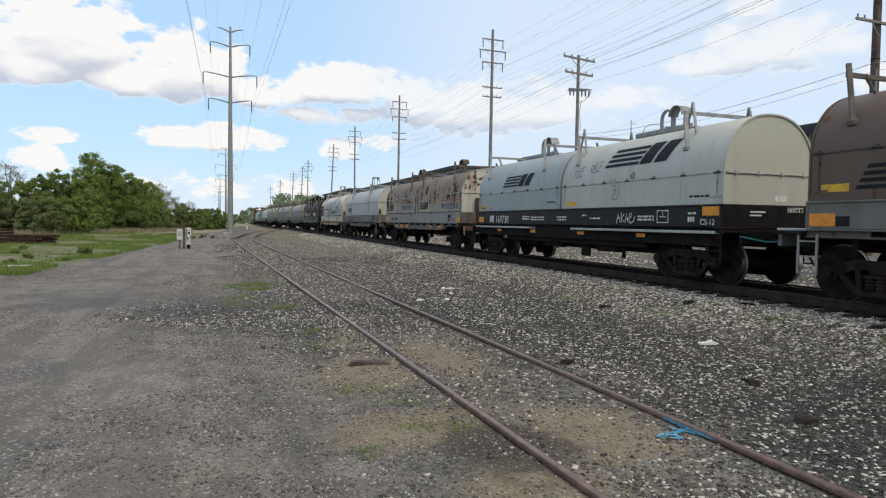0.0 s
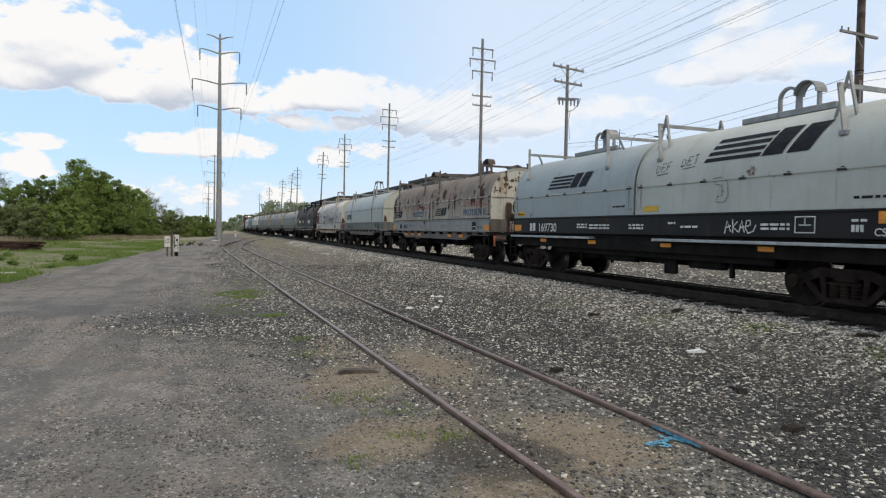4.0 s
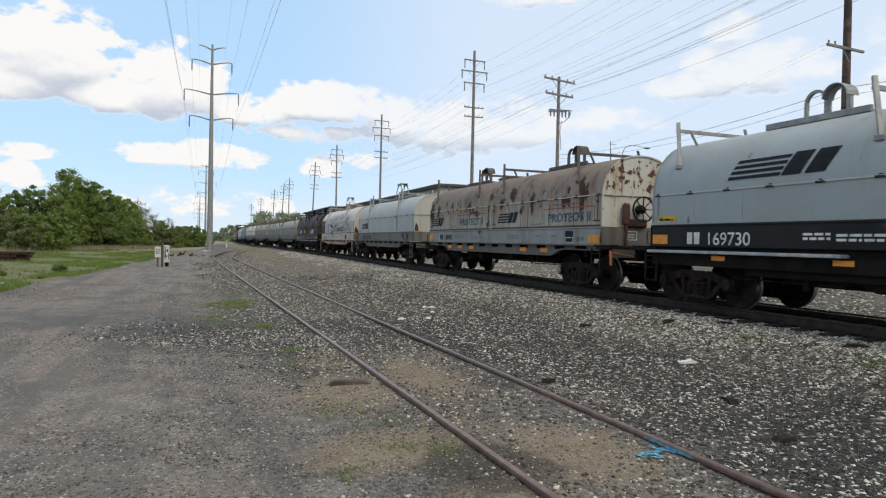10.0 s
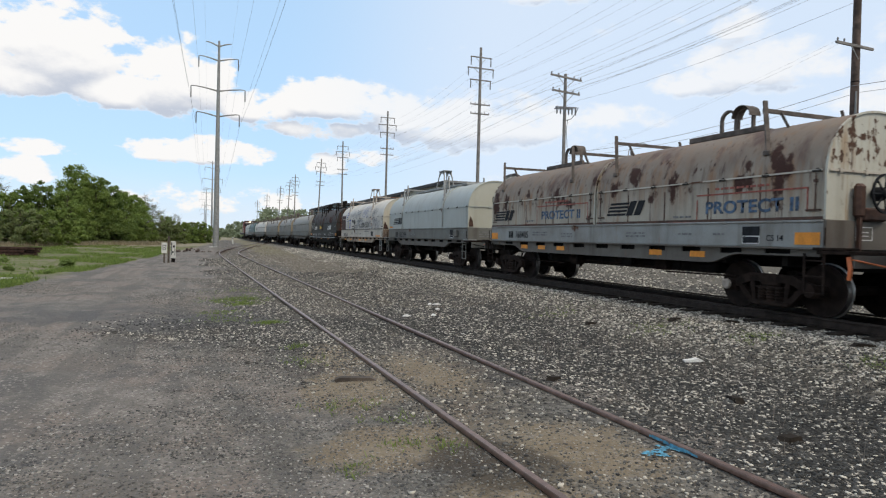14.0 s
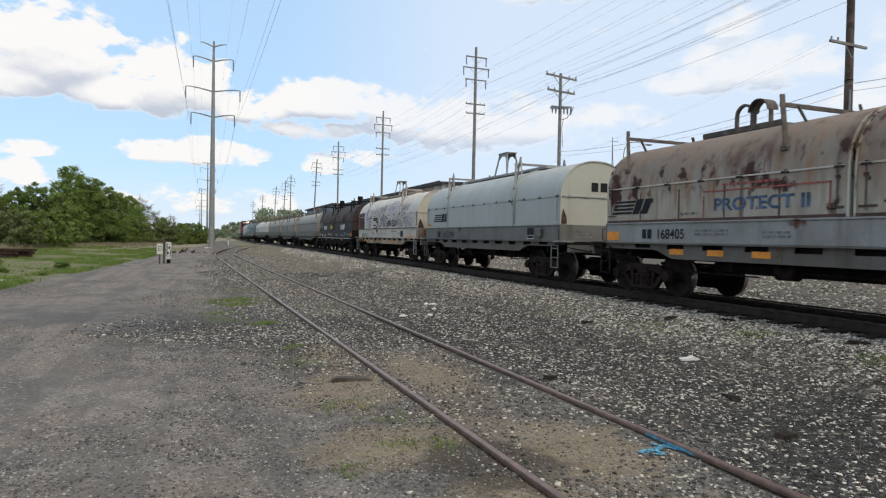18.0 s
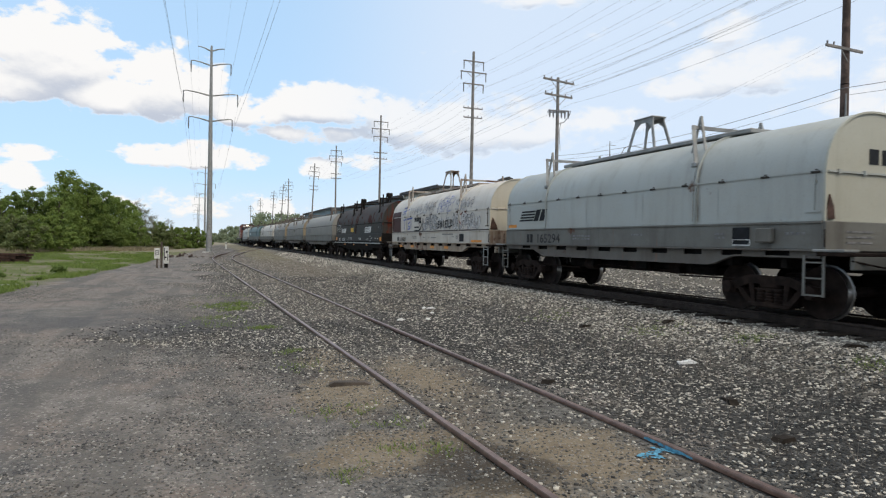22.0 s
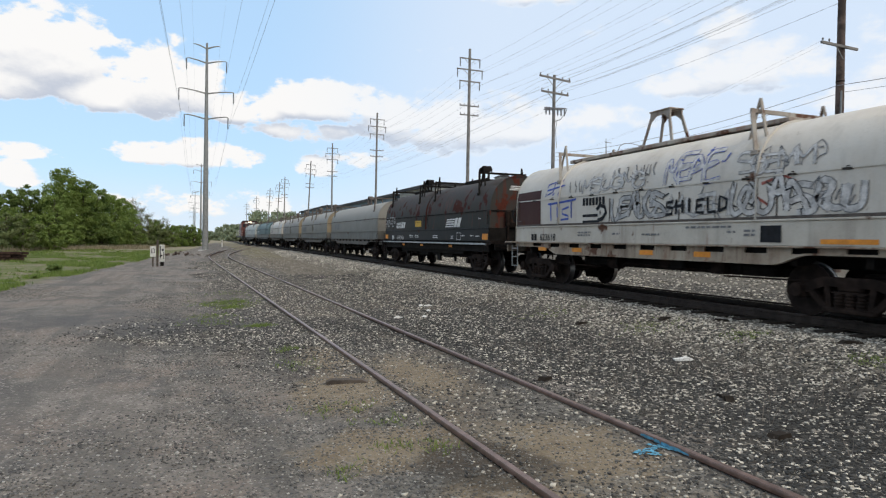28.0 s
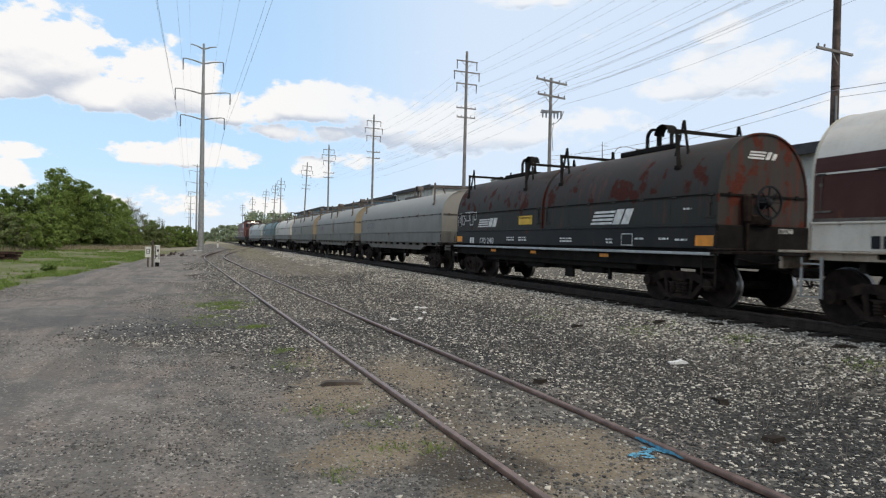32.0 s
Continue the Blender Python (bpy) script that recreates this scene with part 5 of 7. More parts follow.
def end_text(car, body, x, z, size, y, material, label=""):
    """Letters on the end of a car that faces down the line."""
    cu = bpy.data.curves.new("lettering", "FONT")
    cu.body, cu.size, cu.offset = body, size, size * 0.008
    tmp = new("lettering", cu)
    me = bpy.data.meshes.new_from_object(tmp.evaluated_get(bpy.context.evaluated_depsgraph_get()))
    bpy.data.objects.remove(tmp)
    for v in me.vertices:
        v.co = (x + v.co.x, y, z + v.co.y)
    me.materials.clear()
    me.materials.append(material)
    return part("lettering", me, material, car, label)


# brown car with the hood nearest to the end of the train
car, side, ln = add_car(-20.3, -7.53, 2, dict(label="brown coil car with a yellow placard and grimy grey sill", paint=("brown",) * 4, sill="drab", skirt=True, rib=3.0, fit=M["bare_fit"], corner=M["strip"], step=M["galv"]))
side.emblem(11.95, 1.82, 1.8, 0.42, M["ink"])
side.quads([side.rect(12.05, 12.55, 1.80, 1.93)], "placard", M["yellow"], label="yellow placard")
side.quads([side.rect(12.0, 12.25, 1.24, 1.40)], "stencil_plate", M["ink"])
TRAIN.append((car, -20.3, ln))

# two-hood car on black sills
car, side, ln = add_car(-5.53, 7.20, 2, dict(label="coil car with two grey hoods and black sills", rail=HOOD["pale_grey"], apex=(True, False), paint=("pale_grey", "pale_end", "blue_grey", "blue_grey"), sill="black", skirt=False, split_board=True, rib=2.85, cut=6.43, far=True, end=M["under"], fit=M["galv"], lever=M["teal"]))
for y, z in ((0.28, 1.53), (12.45, 1.345)):
    side.quads([side.rect(y - 0.24, y + 0.24, z - 0.1, z + 0.1)], "reflector", M["orange"], label="orange reflector plate")
side.emblem(4.27, 2.68, 2.5, 0.50, M["ink"])
side.emblem(10.62, 2.47, 2.1, 0.40, M["ink"])
block_letters(side, 11.62, 1.25, 0.40, 0.24, 2, M["white"], "white reporting mark")
side.text("169730", 11.10, 1.24, 0.35, M["white"], "white car number", 1.06)
block_letters(side, 0.95, 1.30, 0.22, 0.11, 3, M["white"], "small white mark")
side.text("CS-12", 0.58, 1.24, 0.17, M["white"], "white stencil")
for y, z, w, r in ((8.9, 1.42, 0.5, 2), (6.6, 1.40, 0.55, 2), (4.8, 1.36, 0.5, 1), (2.7, 1.40, 0.62, 2), (0.95, 1.46, 0.25, 1), (8.3, 1.40, 0.9, 2), (5.2, 1.44, 0.25, 1)):
    side.small_print(y, z, w, r, M["white"])
frame_box(side, 1.98, 1.27, 0.40, 0.29, M["white"])
side.quads([side.rect(1.90, 1.66, 1.40, 1.42), side.rect(1.79, 1.77, 1.42, 1.53)], "stencil_lines", M["white"])
side.quads([side.rect(5.57, 6.11, 1.73, 1.86)], "placard", M["yellow"], label="yellow placard")
side.quads([side.rect(12.02, 12.57, 1.73, 1.86)], "placard", M["yellow"], label="yellow placard")
side.small_print(12.5, 1.75, 0.42, 1, M["ink"])
side.stroke([[(3.56, 1.25), (3.50, 1.50), (3.40, 1.28)], [(3.55, 1.36), (3.40, 1.40)], [(3.36, 1.52), (3.35, 1.26)], [(3.24, 1.48), (3.35, 1.38), (3.22, 1.28)], [(3.20, 1.27), (3.14, 1.50), (3.07, 1.28)], [(3.19, 1.36), (3.07, 1.38)], [(3.04, 1.38), (2.93, 1.42), (2.94, 1.50), (3.02, 1.50), (3.05, 1.36), (2.98, 1.26), (2.86, 1.30), (2.80, 1.42)]], 0.026, "scrawl", M["white"], "white scrawled tag")
side.stroke([[(3.92, 2.34), (3.72, 2.36), (3.56, 2.26), (3.52, 2.0), (3.62, 1.86), (3.86, 1.88), (3.80, 1.98), (3.68, 2.0), (3.70, 2.2), (3.86, 2.22), (3.92, 2.34)], [(3.70, 2.06), (3.66, 2.12), (3.64, 2.06)]], 0.018, "scrawl", M["grey_spray"], "thin scrawled outline")
for y, z, word in ((5.72, 2.58, "DEF"), (4.92, 2.66, "DET")):
    for i, ch in enumerate(word):
        side.stroke([[(y - i * 0.17 - px * 0.12, z + 0.02 * i + pz * 0.19) for px, pz in st] for st in GLYPHS[ch]], 0.016, "scrawl", M["soft_ink"], "thin black scrawled letter")
    side.stroke([[(y - 0.05, z - 0.05), (y - 0.42, z - 0.02)]], 0.014, "scrawl", M["soft_ink"], "thin black underline")
end_text(car, "169730", 0.42, 1.52, 0.15, -0.064, M["white"], "small white car number on the end sill")
part("sticker", Geo().box(0.15, 0.45, -0.012, -0.006, 1.74, 1.86), M["white"], car, "white sticker on the hood end")
part("stencil_lines", Geo().box(-0.55, -0.15, -0.068, -0.062, 1.50, 1.53).box(-0.55, -0.25, -0.068, -0.062, 1.43, 1.46), M["white"], car)
side.small_print(0.95, 1.82, 0.62, 1, M["ink"])
side.small_print(7.3, 1.86, 0.5, 1, M["ink"])
for y in (5.1, 2.4, 10.6, 8.0):
    side.sill_x = 1.21
    side.quads([side.rect(y, y + 0.36, 0.93, 1.02)], "reflector", M["orange"], label="orange reflector strip")
TRAIN.append((car, -5.53, ln))

# rusty two-hood car
car, side, ln = add_car(9.17, 22.10, 2, dict(label="rust-streaked cream coil car with blue lettering and grey sill", paint=("rusty", "rusty_end", "rusty", "rusty_end"), sill="grey", skirt=True, rib=3.02, cut=6.55, flange=M["rail"], rail=SILL["cream"], end=SILL["grime"], fit=M["bare_fit"], lever=M["spray_orange"]))
side.text("PROTECT II", 2.66, 1.83, 0.33, M["blue_ink"], "faded blue block lettering", 1.30, bold=0.03)
side.text("PROTECT II", 9.42, 1.86, 0.33, M["blue_ink"], "faded blue block lettering", 1.28, bold=0.03)
for a, b, z0, z1 in ((2.90, 0.30, 1.70, 2.22), (9.70, 6.90, 1.74, 2.26)):
    side.quads([side.rect(a, b, z1 - 0.03, z1), side.rect(b + 0.03, b, z0 + 0.1, z1), side.rect(a, a - 0.03, z0 - 0.02, z1 - 0.1), side.rect(a + 0.85, a, z0 - 0.05, z0 - 0.015)], "stripe", M["red_ink"], label="faded red stripe")
    side.small_print(a - 0.5, z1 + 0.07, 1.3, 1, M["red_ink"])
    side.small_print(a + 0.7, z0 + 0.06, 0.55, 1, M["grey_spray"])
side.emblem(6.05, 1.86, 1.35, 0.34, M["ink"])
side.emblem(12.75, 1.86, 1.35, 0.34, M["ink"])
block_letters(side, 11.55, 1.29, 0.36, 0.21, 2, M["ink"], "dark reporting mark")
side.text("168405", 11.08, 1.29, 0.30, M["ink"], "dark car number", 1.0)
for y, z, w, r in ((9.9, 1.44, 0.9, 2), (5.2, 1.42, 0.7, 2), (2.4, 1.40, 0.3, 1), (8.2, 1.40, 0.6, 2), (3.4, 1.40, 0.4, 1)):
    side.small_print(y, z, w, r, M["grey_spray"])
side.quads([side.rect(1.66, 1.26, 1.24, 1.56)], "stencil_plate", M["ink"])
frame_box(side, 1.66, 1.24, 0.40, 0.15, M["white"])
side.text("CS 14", 1.12, 1.30, 0.15, M["ink"])
side.sill_x = 1.33
for y in (2.6, 3.9, 8.0, 9.1, 10.2):
    g = Geo()
    g.box(-1.242, -1.234, y, y + 0.42, 0.95, 1.07)
    part("reflector", g, M["orange"], car, "orange reflector strip")
add_hand_brake(car, M["rail"], "rusty brake gear housing")
side_end = Geo()
for x0, x1, z0, z1 in ((-0.55, -0.15, 1.33, 1.345), (-0.55, -0.15, 1.545, 1.56), (-0.55, -0.535, 1.33, 1.56), (-0.165, -0.15, 1.33, 1.56), (-0.45, -0.25, 1.40, 1.415), (-0.45, -0.25, 1.46, 1.475)):
    side_end.box(x0, x1, -0.068, -0.062, z0, z1)
part("stencil_box", side_end, M["white"], car)
g = Geo().tube([(-1.27, -0.50, 1.06), (-1.28, -0.54, 0.86), (-1.25, -0.50, 0.70)], 0.035, 7)
part("air_hose", g, M["spray_orange"], car, "orange tagged hose end")
g = Geo().lathe([(0.0, 0.10), (-0.04, 0.095), (-0.05, 0.065), (-0.035, 0.03)], (-1.155, 2.07, 0.457), "x", 16)
part("bearing_cap", g, M["worn_fit"], car, "dull yellow axle bearing cap", smooth=True)
TRAIN.append((car, 9.17, ln))

# long single hood, light grey
car, side, ln = add_car(24.40, 35.80, 1, dict(label="light grey coil car with one long hood", corner=SILL["grey"], step=SILL["drab"], rail=HOOD["grey"], paint=("grey", "pale_end"), sill="drab", skirt=True, rib=3.02, far=True, fit=M["galv"]))
side.quads([side.rect(11.3, 10.75, 1.68, 1.81)], "reflector", M["orange"], label="orange reflector plate")
side.emblem(10.55, 1.90, 1.55, 0.34, M["ink"])
block_letters(side, 10.0, 1.25, 0.42, 0.25, 2, M["soft_ink"], "worn reporting mark")
side.text("165294", 9.42, 1.25, 0.36, M["soft_ink"], "worn car number", 1.25)
side.quads([side.rect(1.86, 1.46, 1.26, 1.58)], "stencil_plate", M["ink"])
frame_box(side, 1.86, 1.24, 0.42, 0.12, M["white"])
for y, z, w, r in ((7.4, 1.42, 0.8, 2), (4.9, 1.44, 0.4, 1), (2.3, 1.44, 0.25, 2), (0.7, 1.44, 0.4, 1)):
    side.small_print(y, z, w, r, M["grey_spray"])
g = Geo()
for x0, x1 in ((-0.17, 0.06), (0.14, 0.37)):
    g.box(x0, x1, -0.012, -0.006, 2.64, 2.90)
part("lettering", g, M["ink"], car, "two black slabs on the hood end")
g = Geo()
for i in range(3):
    for x in (-0.75, 0.25):
        g.box(x, x + 0.62, -0.068, -0.062, 1.30 + i * 0.09, 1.33 + i * 0.09)
part("small_print", g, M["grey_spray"], car)
g = Geo()
g.prism([(-1.19, 1.70), (-0.98, 1.70), (-1.0, 1.9), (-1.10, 2.1), (-1.15, 1.9)], -0.03, -0.005)
part("rust_patch", g, M["rail"], car, "rusted corner plate")
g = Geo()
g.box(-1.34, -1.23, 0.9, 1.25, 1.30, 1.56, 0.02)
part("bracket_box", g, SILL["drab"], car)
for y, w in ((2.79, 0.022), (2.93, 0.012), (8.90, 0.012)):
    side.quads([((y + w, 1.72), (y - w, 1.72), (y - w * 0.6, 2.92), (y + w * 0.6, 2.92))], "rust_stain", M["stain"], label="tan rust stain below the hoist guide", lift=0.016)
TRAIN.append((car, 24.40, ln))

# long single hood, off-white and sprayed over
car, side, ln = add_car(37.20, 49.30, 1, dict(label="off-white coil car sprayed with black, blue and grey graffiti", paint=("cream", "cream_end"), sill="cream", skirt_paint="dirty", skirt=True, rib=2.97, far=True, fit=M["worn_fit"], step=SILL["grey"], corner=SILL["dirty"], end=SILL["dirty"], rail=HOOD["cream"], stand=0.5, flange=M["bare_fit"]))
side.quads([((12.08, 1.70), (10.60, 1.70), (10.62, 2.20), (12.08, 2.20)), ((12.08, 2.20), (10.62, 2.20), (10.64, 2.72), (12.08, 2.70))], "paint_patch", M["maroon"], label="dark maroon paint patch")
block_letters(side, 8.42, 2.16, 1.0, 0.19, 7, M["ink"], "black letter-like slabs")
side.quads([side.rect(8.42, 7.7, 1.70, 1.77), side.rect(8.42, 7.75, 1.86, 1.93)], "emblem", M["ink"])
side.stroke([[(7.75, 1.76), (7.55, 1.80), (7.40, 1.95), (7.45, 2.10), (7.65, 2.14), (7.80, 2.04)]], 0.10, "emblem", M["ink"], "black curved emblem")
side.stroke([[(7.62, 1.96), (7.66, 1.96)]], 0.10, "emblem", M["ink"])
block_letters(side, 11.1, 1.24, 0.36, 0.19, 2, M["ink"], "black reporting mark")
side.text("623618", 10.6, 1.24, 0.28, M["ink"], "black car number", 1.05)
side.stroke([[(10.20, 2.28), (9.4, 2.31), (8.75, 2.35)], [(10.05, 2.28), (10.02, 1.80)], [(9.70, 2.18), (9.68, 1.90)], [(9.1, 2.16), (9.42, 2.10), (9.42, 1.98), (9.12, 1.92), (9.1, 1.84), (9.5, 1.82)], [(8.98, 2.32), (8.96, 1.86)]], 0.055, "graffiti", M["blue_spray"], "blue sprayed letters")
side.stroke([[(10.35, 2.50), (10.30, 2.85), (9.95, 2.90), (9.98, 2.62), (10.25, 2.55)], [(9.9, 2.92), (9.65, 2.50)], [(9.55, 2.95), (9.98, 2.52)], [(10.3, 2.68), (9.4, 2.78)]], 0.05, "graffiti", M["blue_spray"])
side.stroke(tag_letters(9.2, 2.52, 0.7, 0.34, 3) + tag_letters(7.2, 2.78, 0.9, 0.26, 3) + tag_letters(6.3, 2.72, 0.7, 0.34, 3), 0.03, "graffiti", M["grey_spray"], "grey scrawled tags")
STROKES = (
    ((1.0, 0.9), (0.3, 1.0), (0.0, 0.72), (0.9, 0.42), (0.8, 0.05), (0.0, 0.0)),
    ((0.0, 0.0), (0.05, 1.0), (0.5, 0.45), (0.95, 1.05), (1.0, 0.0)),
    ((0.95, 1.0), (0.05, 0.95), (0.1, 0.5), (0.8, 0.55), (0.1, 0.5), (0.0, 0.0), (1.0, 0.08)),
    ((0.0, 0.0), (0.1, 1.0), (0.9, 0.85), (0.85, 0.5), (0.15, 0.45), (1.0, -0.05)),
    ((0.0, 0.05), (0.45, 1.0), (0.75, 0.55), (0.25, 0.4), (0.8, 0.5), (1.0, 0.0)),
    ((0.05, 1.0), (0.0, 0.25), (0.4, 0.0), (0.9, 0.2), (1.0, 1.0)),
    ((0.9, 0.75), (0.4, 1.0), (0.0, 0.5), (0.4, 0.0), (1.0, 0.25), (0.95, 0.5), (0.5, 0.48)))


def wild_row(side, y0, y1, z, h, n, edge, fill, label, fat=0.13, seed=1, lift=0.010, round_off=False):
    """A row of jagged overlapping letter-like shapes, dark outline round a pale stroke."""
    rng = random.Random(seed)
    step = (y0 - y1) / n
    for i in range(n):
        base, hh = z + rng.uniform(-0.05, 0.05), h * rng.uniform(0.8, 1.15)
        w, slant = step * rng.uniform(1.0, 1.35), rng.uniform(-0.12, 0.12)
        pts = [(y0 - i * step - (px + rng.uniform(-0.09, 0.09)) * w - slant * pz, base + (pz + rng.uniform(-0.08, 0.08)) * hh) for px, pz in rng.choice(STROKES)]
        if round_off:
            pts = [tuple(p) for p in spline([np.array(p) for p in pts], 0.06)]
        side.stroke([pts], fat, "graffiti", edge, label, lift=lift + i * 0.0008)
        side.stroke([pts], fat * 0.74, "graffiti", fill, lift=lift + 0.0012 + i * 0.0008)
        for k in range(2):
            a = (pts[0][0] - rng.uniform(-0.1, w), base + rng.uniform(0, hh))
            side.stroke([[a, (a[0] - rng.uniform(-0.15, 0.2), a[1] + rng.uniform(-0.2, 0.2))]], 0.03, "graffiti", edge, lift=lift + 0.002 + i * 0.0008)


wild_row(side, 8.5, 6.0, 2.50, 0.38, 6, M["grey_spray"], M["chalk"], "grey outlined graffiti letter", 0.07, 30, round_off=True)
wild_row(side, 7.2, 5.3, 1.80, 0.50, 6, M["soft_ink"], M["grey_fill"], "black outlined graffiti letter", 0.13, 3, round_off=True)
jit = random.Random(4)
for i, ch in enumerate("SHIELD"):
    lines = [[(5.22 - i * 0.30 - px * 0.21 + jit.uniform(-0.015, 0.015), 1.83 + 0.015 * (i % 3) + pz * 0.28 + jit.uniform(-0.015, 0.015)) for px, pz in st] for st in GLYPHS[ch]]
    side.stroke(lines, 0.065, "graffiti", M["ink"], "black sprayed letter", lift=0.022)
wild_row(side, 5.3, 3.5, 1.80, 0.46, 5, M["grey_spray"], M["chalk"], "grey outlined graffiti letter", 0.10, 41)
wild_row(side, 3.5, 1.9, 1.80, 0.52, 5, M["soft_ink"], M["chalk"], "black outlined graffiti letter", 0.13, 5, round_off=True)
wild_row(side, 2.0, 0.9, 1.78, 0.45, 4, M["grey_spray"], M["chalk"], "grey outlined graffiti letter", 0.13, 12, round_off=True)
wild_row(side, 5.35, 3.8, 2.50, 0.55, 4, M["blue_spray"], M["chalk"], "blue outlined graffiti letters", 0.10, 21, round_off=True)
wild_row(side, 3.3, 1.8, 2.52, 0.36, 5, M["grey_spray"], M["chalk"], "faint grey graffiti letter", 0.06, 27, round_off=True)
side.stroke([[(2.9, 2.1), (2.5, 1.86)], [(2.75, 2.3), (2.3, 2.42), (2.05, 2.3), (2.0, 2.0)]], 0.05, "graffiti", M["red_ink"], "red sprayed line")
side.quads([side.rect(5.02, 4.86, 2.68, 2.84)], "graffiti", M["blue_spray"])
side.stroke(tag_letters(3.2, 2.58, 1.7, 0.4, 5, 0.2), 0.022, "graffiti", M["grey_spray"], "faint grey scrawl")
side.quads([side.rect(2.73, 2.29, 1.25, 1.55)], "stencil_plate", M["ink"])
for y, z, w, r in ((8.6, 1.44, 0.6, 2), (7.1, 1.40, 0.3, 1), (6.0, 1.38, 0.6, 1), (4.6, 1.52, 1.2, 1), (3.5, 1.42, 0.2, 1), (3.1, 1.44, 0.25, 2)):
    side.small_print(y, z, w, r, M["grey_spray"])
for y in (10.2, 8.4, 5.6, 3.9):
    g2 = Geo()
    g2.box(-1.242, -1.234, y, y + 0.45, 0.94, 1.05)
    part("reflector", g2, M["orange"], car, "orange reflector strip")
side.quads([side.rect(1.55, 0.6, 1.23, 1.31)], "reflector", M["orange"])
g = Geo()
g.prism([(-1.2, 1.69), (-0.9, 1.69), (-0.95, 1.85), (-1.1, 2.12), (-1.16, 1.9)], -0.04, -0.005)
part("rust_patch", g, M["rail"], car, "rusted corner plate")
TRAIN.append((car, 37.20, ln))

# sooty two-hood car with rust-bitten ends
car, side, ln = add_car(51.35, 64.30, 2, dict(label="sooty black coil car with rust-bitten hood ends", paint=("dark", "dark_end", "dark", "dark_end"), sill="black", skirt=False, rib=2.80, cut=6.59, end=M["under"], fit=M["under"], apex=(True, True)))
side.emblem(4.2, 1.72, 1.55, 0.36, M["white"])
side.emblem(11.1, 1.76, 1.45, 0.30, M["white"])
side.quads([side.rect(7.2, 8.05, 1.80, 2.07)], "placard", M["yellow"], label="yellow placard")
side.small_print(8.0, 1.98, 0.74, 1, M["ink"])
for y, z, w, h in ((12.9, 1.80, 0.34, 0.5), (12.5, 1.86, 0.22, 0.36), (12.2, 2.0, 0.36, 0.34), (11.8, 1.84, 0.30, 0.5), (11.45, 2.02, 0.22, 0.3), (12.75, 1.95, 0.14, 0.2)):
    frame_box(side, y, z, w, h, M["chalk"], 0.035)
block_letters(side, 11.7, 1.20, 0.4, 0.2, 2, M["white"], "white reporting mark")
side.text("170 248", 10.9, 1.20, 0.28, M["white"], "white car number", 1.25)
for y, z, w, r in ((8.8, 1.38, 0.5, 2), (8.0, 1.38, 0.5, 2), (5.6, 1.36, 0.6, 2), (3.5, 1.34, 0.25, 2), (2.4, 1.36, 0.3, 1), (1.6, 1.36, 0.3, 1), (1.1, 1.34, 0.35, 1)):
    side.small_print(y, z, w, r, M["white"])
frame_box(side, 2.9, 1.22, 0.42, 0.28, M["white"])
side.small_print(0.9, 1.98, 0.22, 1, M["white"])
g = Geo()
for a, b, z0, z1 in ((-0.45, -0.02, 3.00, 3.035), (-0.42, 0.0, 3.06, 3.095), (-0.39, 0.03, 3.12, 3.155)):
    g.prism([(a, z0), (b, z0), (b + 0.02, z1), (a + 0.02, z1)], -0.012, -0.006)
g.prism([(0.02, 3.0), (0.12, 3.0), (0.21, 3.155), (0.11, 3.155)], -0.012, -0.006)
g.prism([(0.18, 3.0), (0.28, 3.0), (0.35, 3.13), (0.25, 3.13)], -0.012, -0.006)
part("emblem", g, M["white"], car, "chipped white emblem on the hood end")
add_hand_brake(car, M["truck"], "grimy brake gear housing")
end_text(car, "170248", 0.35, 1.52, 0.14, -0.064, M["white"], "small white car number on the end sill")
side.sill_x = 1.21
for y in (3.4, 6.9, 9.6):
    side.quads([side.rect(y, y + 0.36, 0.93, 1.01)], "reflector", M["orange"], label="orange reflector strip")
TRAIN.append((car, 51.35, ln))

# the cars behind, smaller with distance
for u0, u1, hoods, st in (
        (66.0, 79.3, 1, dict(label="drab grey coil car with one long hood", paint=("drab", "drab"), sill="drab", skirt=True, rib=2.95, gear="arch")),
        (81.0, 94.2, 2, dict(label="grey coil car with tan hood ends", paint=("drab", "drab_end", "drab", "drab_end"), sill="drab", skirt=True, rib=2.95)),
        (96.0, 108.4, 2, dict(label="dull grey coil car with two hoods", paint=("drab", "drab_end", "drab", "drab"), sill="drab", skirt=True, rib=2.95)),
        (110.0, 122.6, 1, dict(label="dirty white coil car with one long hood", paint=("white", "white"), sill="drab", skirt=True, rib=2.95)),
        (124.4, 137.0, 1, dict(label="blue-grey coil car with one long hood", paint=("navy", "navy"), sill="drab", skirt=False, rib=2.95)),
        (138.8, 151.4, 1, dict(label="pale grey coil car behind the locomotive", paint=("grey", "grey"), sill="grey", skirt=True, rib=2.95))):
    st.update(far=True, fit=M["bare_fit"])
    car, side, ln = add_car(u0, u1, hoods, st)
    # these covers are a little lower
    for ch in car.children:
        if ch.name.startswith("hood"):
            ch.scale.z = 0.94
            ch.location.z = H_LOW * 0.06
    side.emblem(ln - 1.2, 1.86, 1.6, 0.36, M["grey_spray"] if st["paint"][0] != "navy" else M["white"])
    TRAIN.append((car, u0, ln))


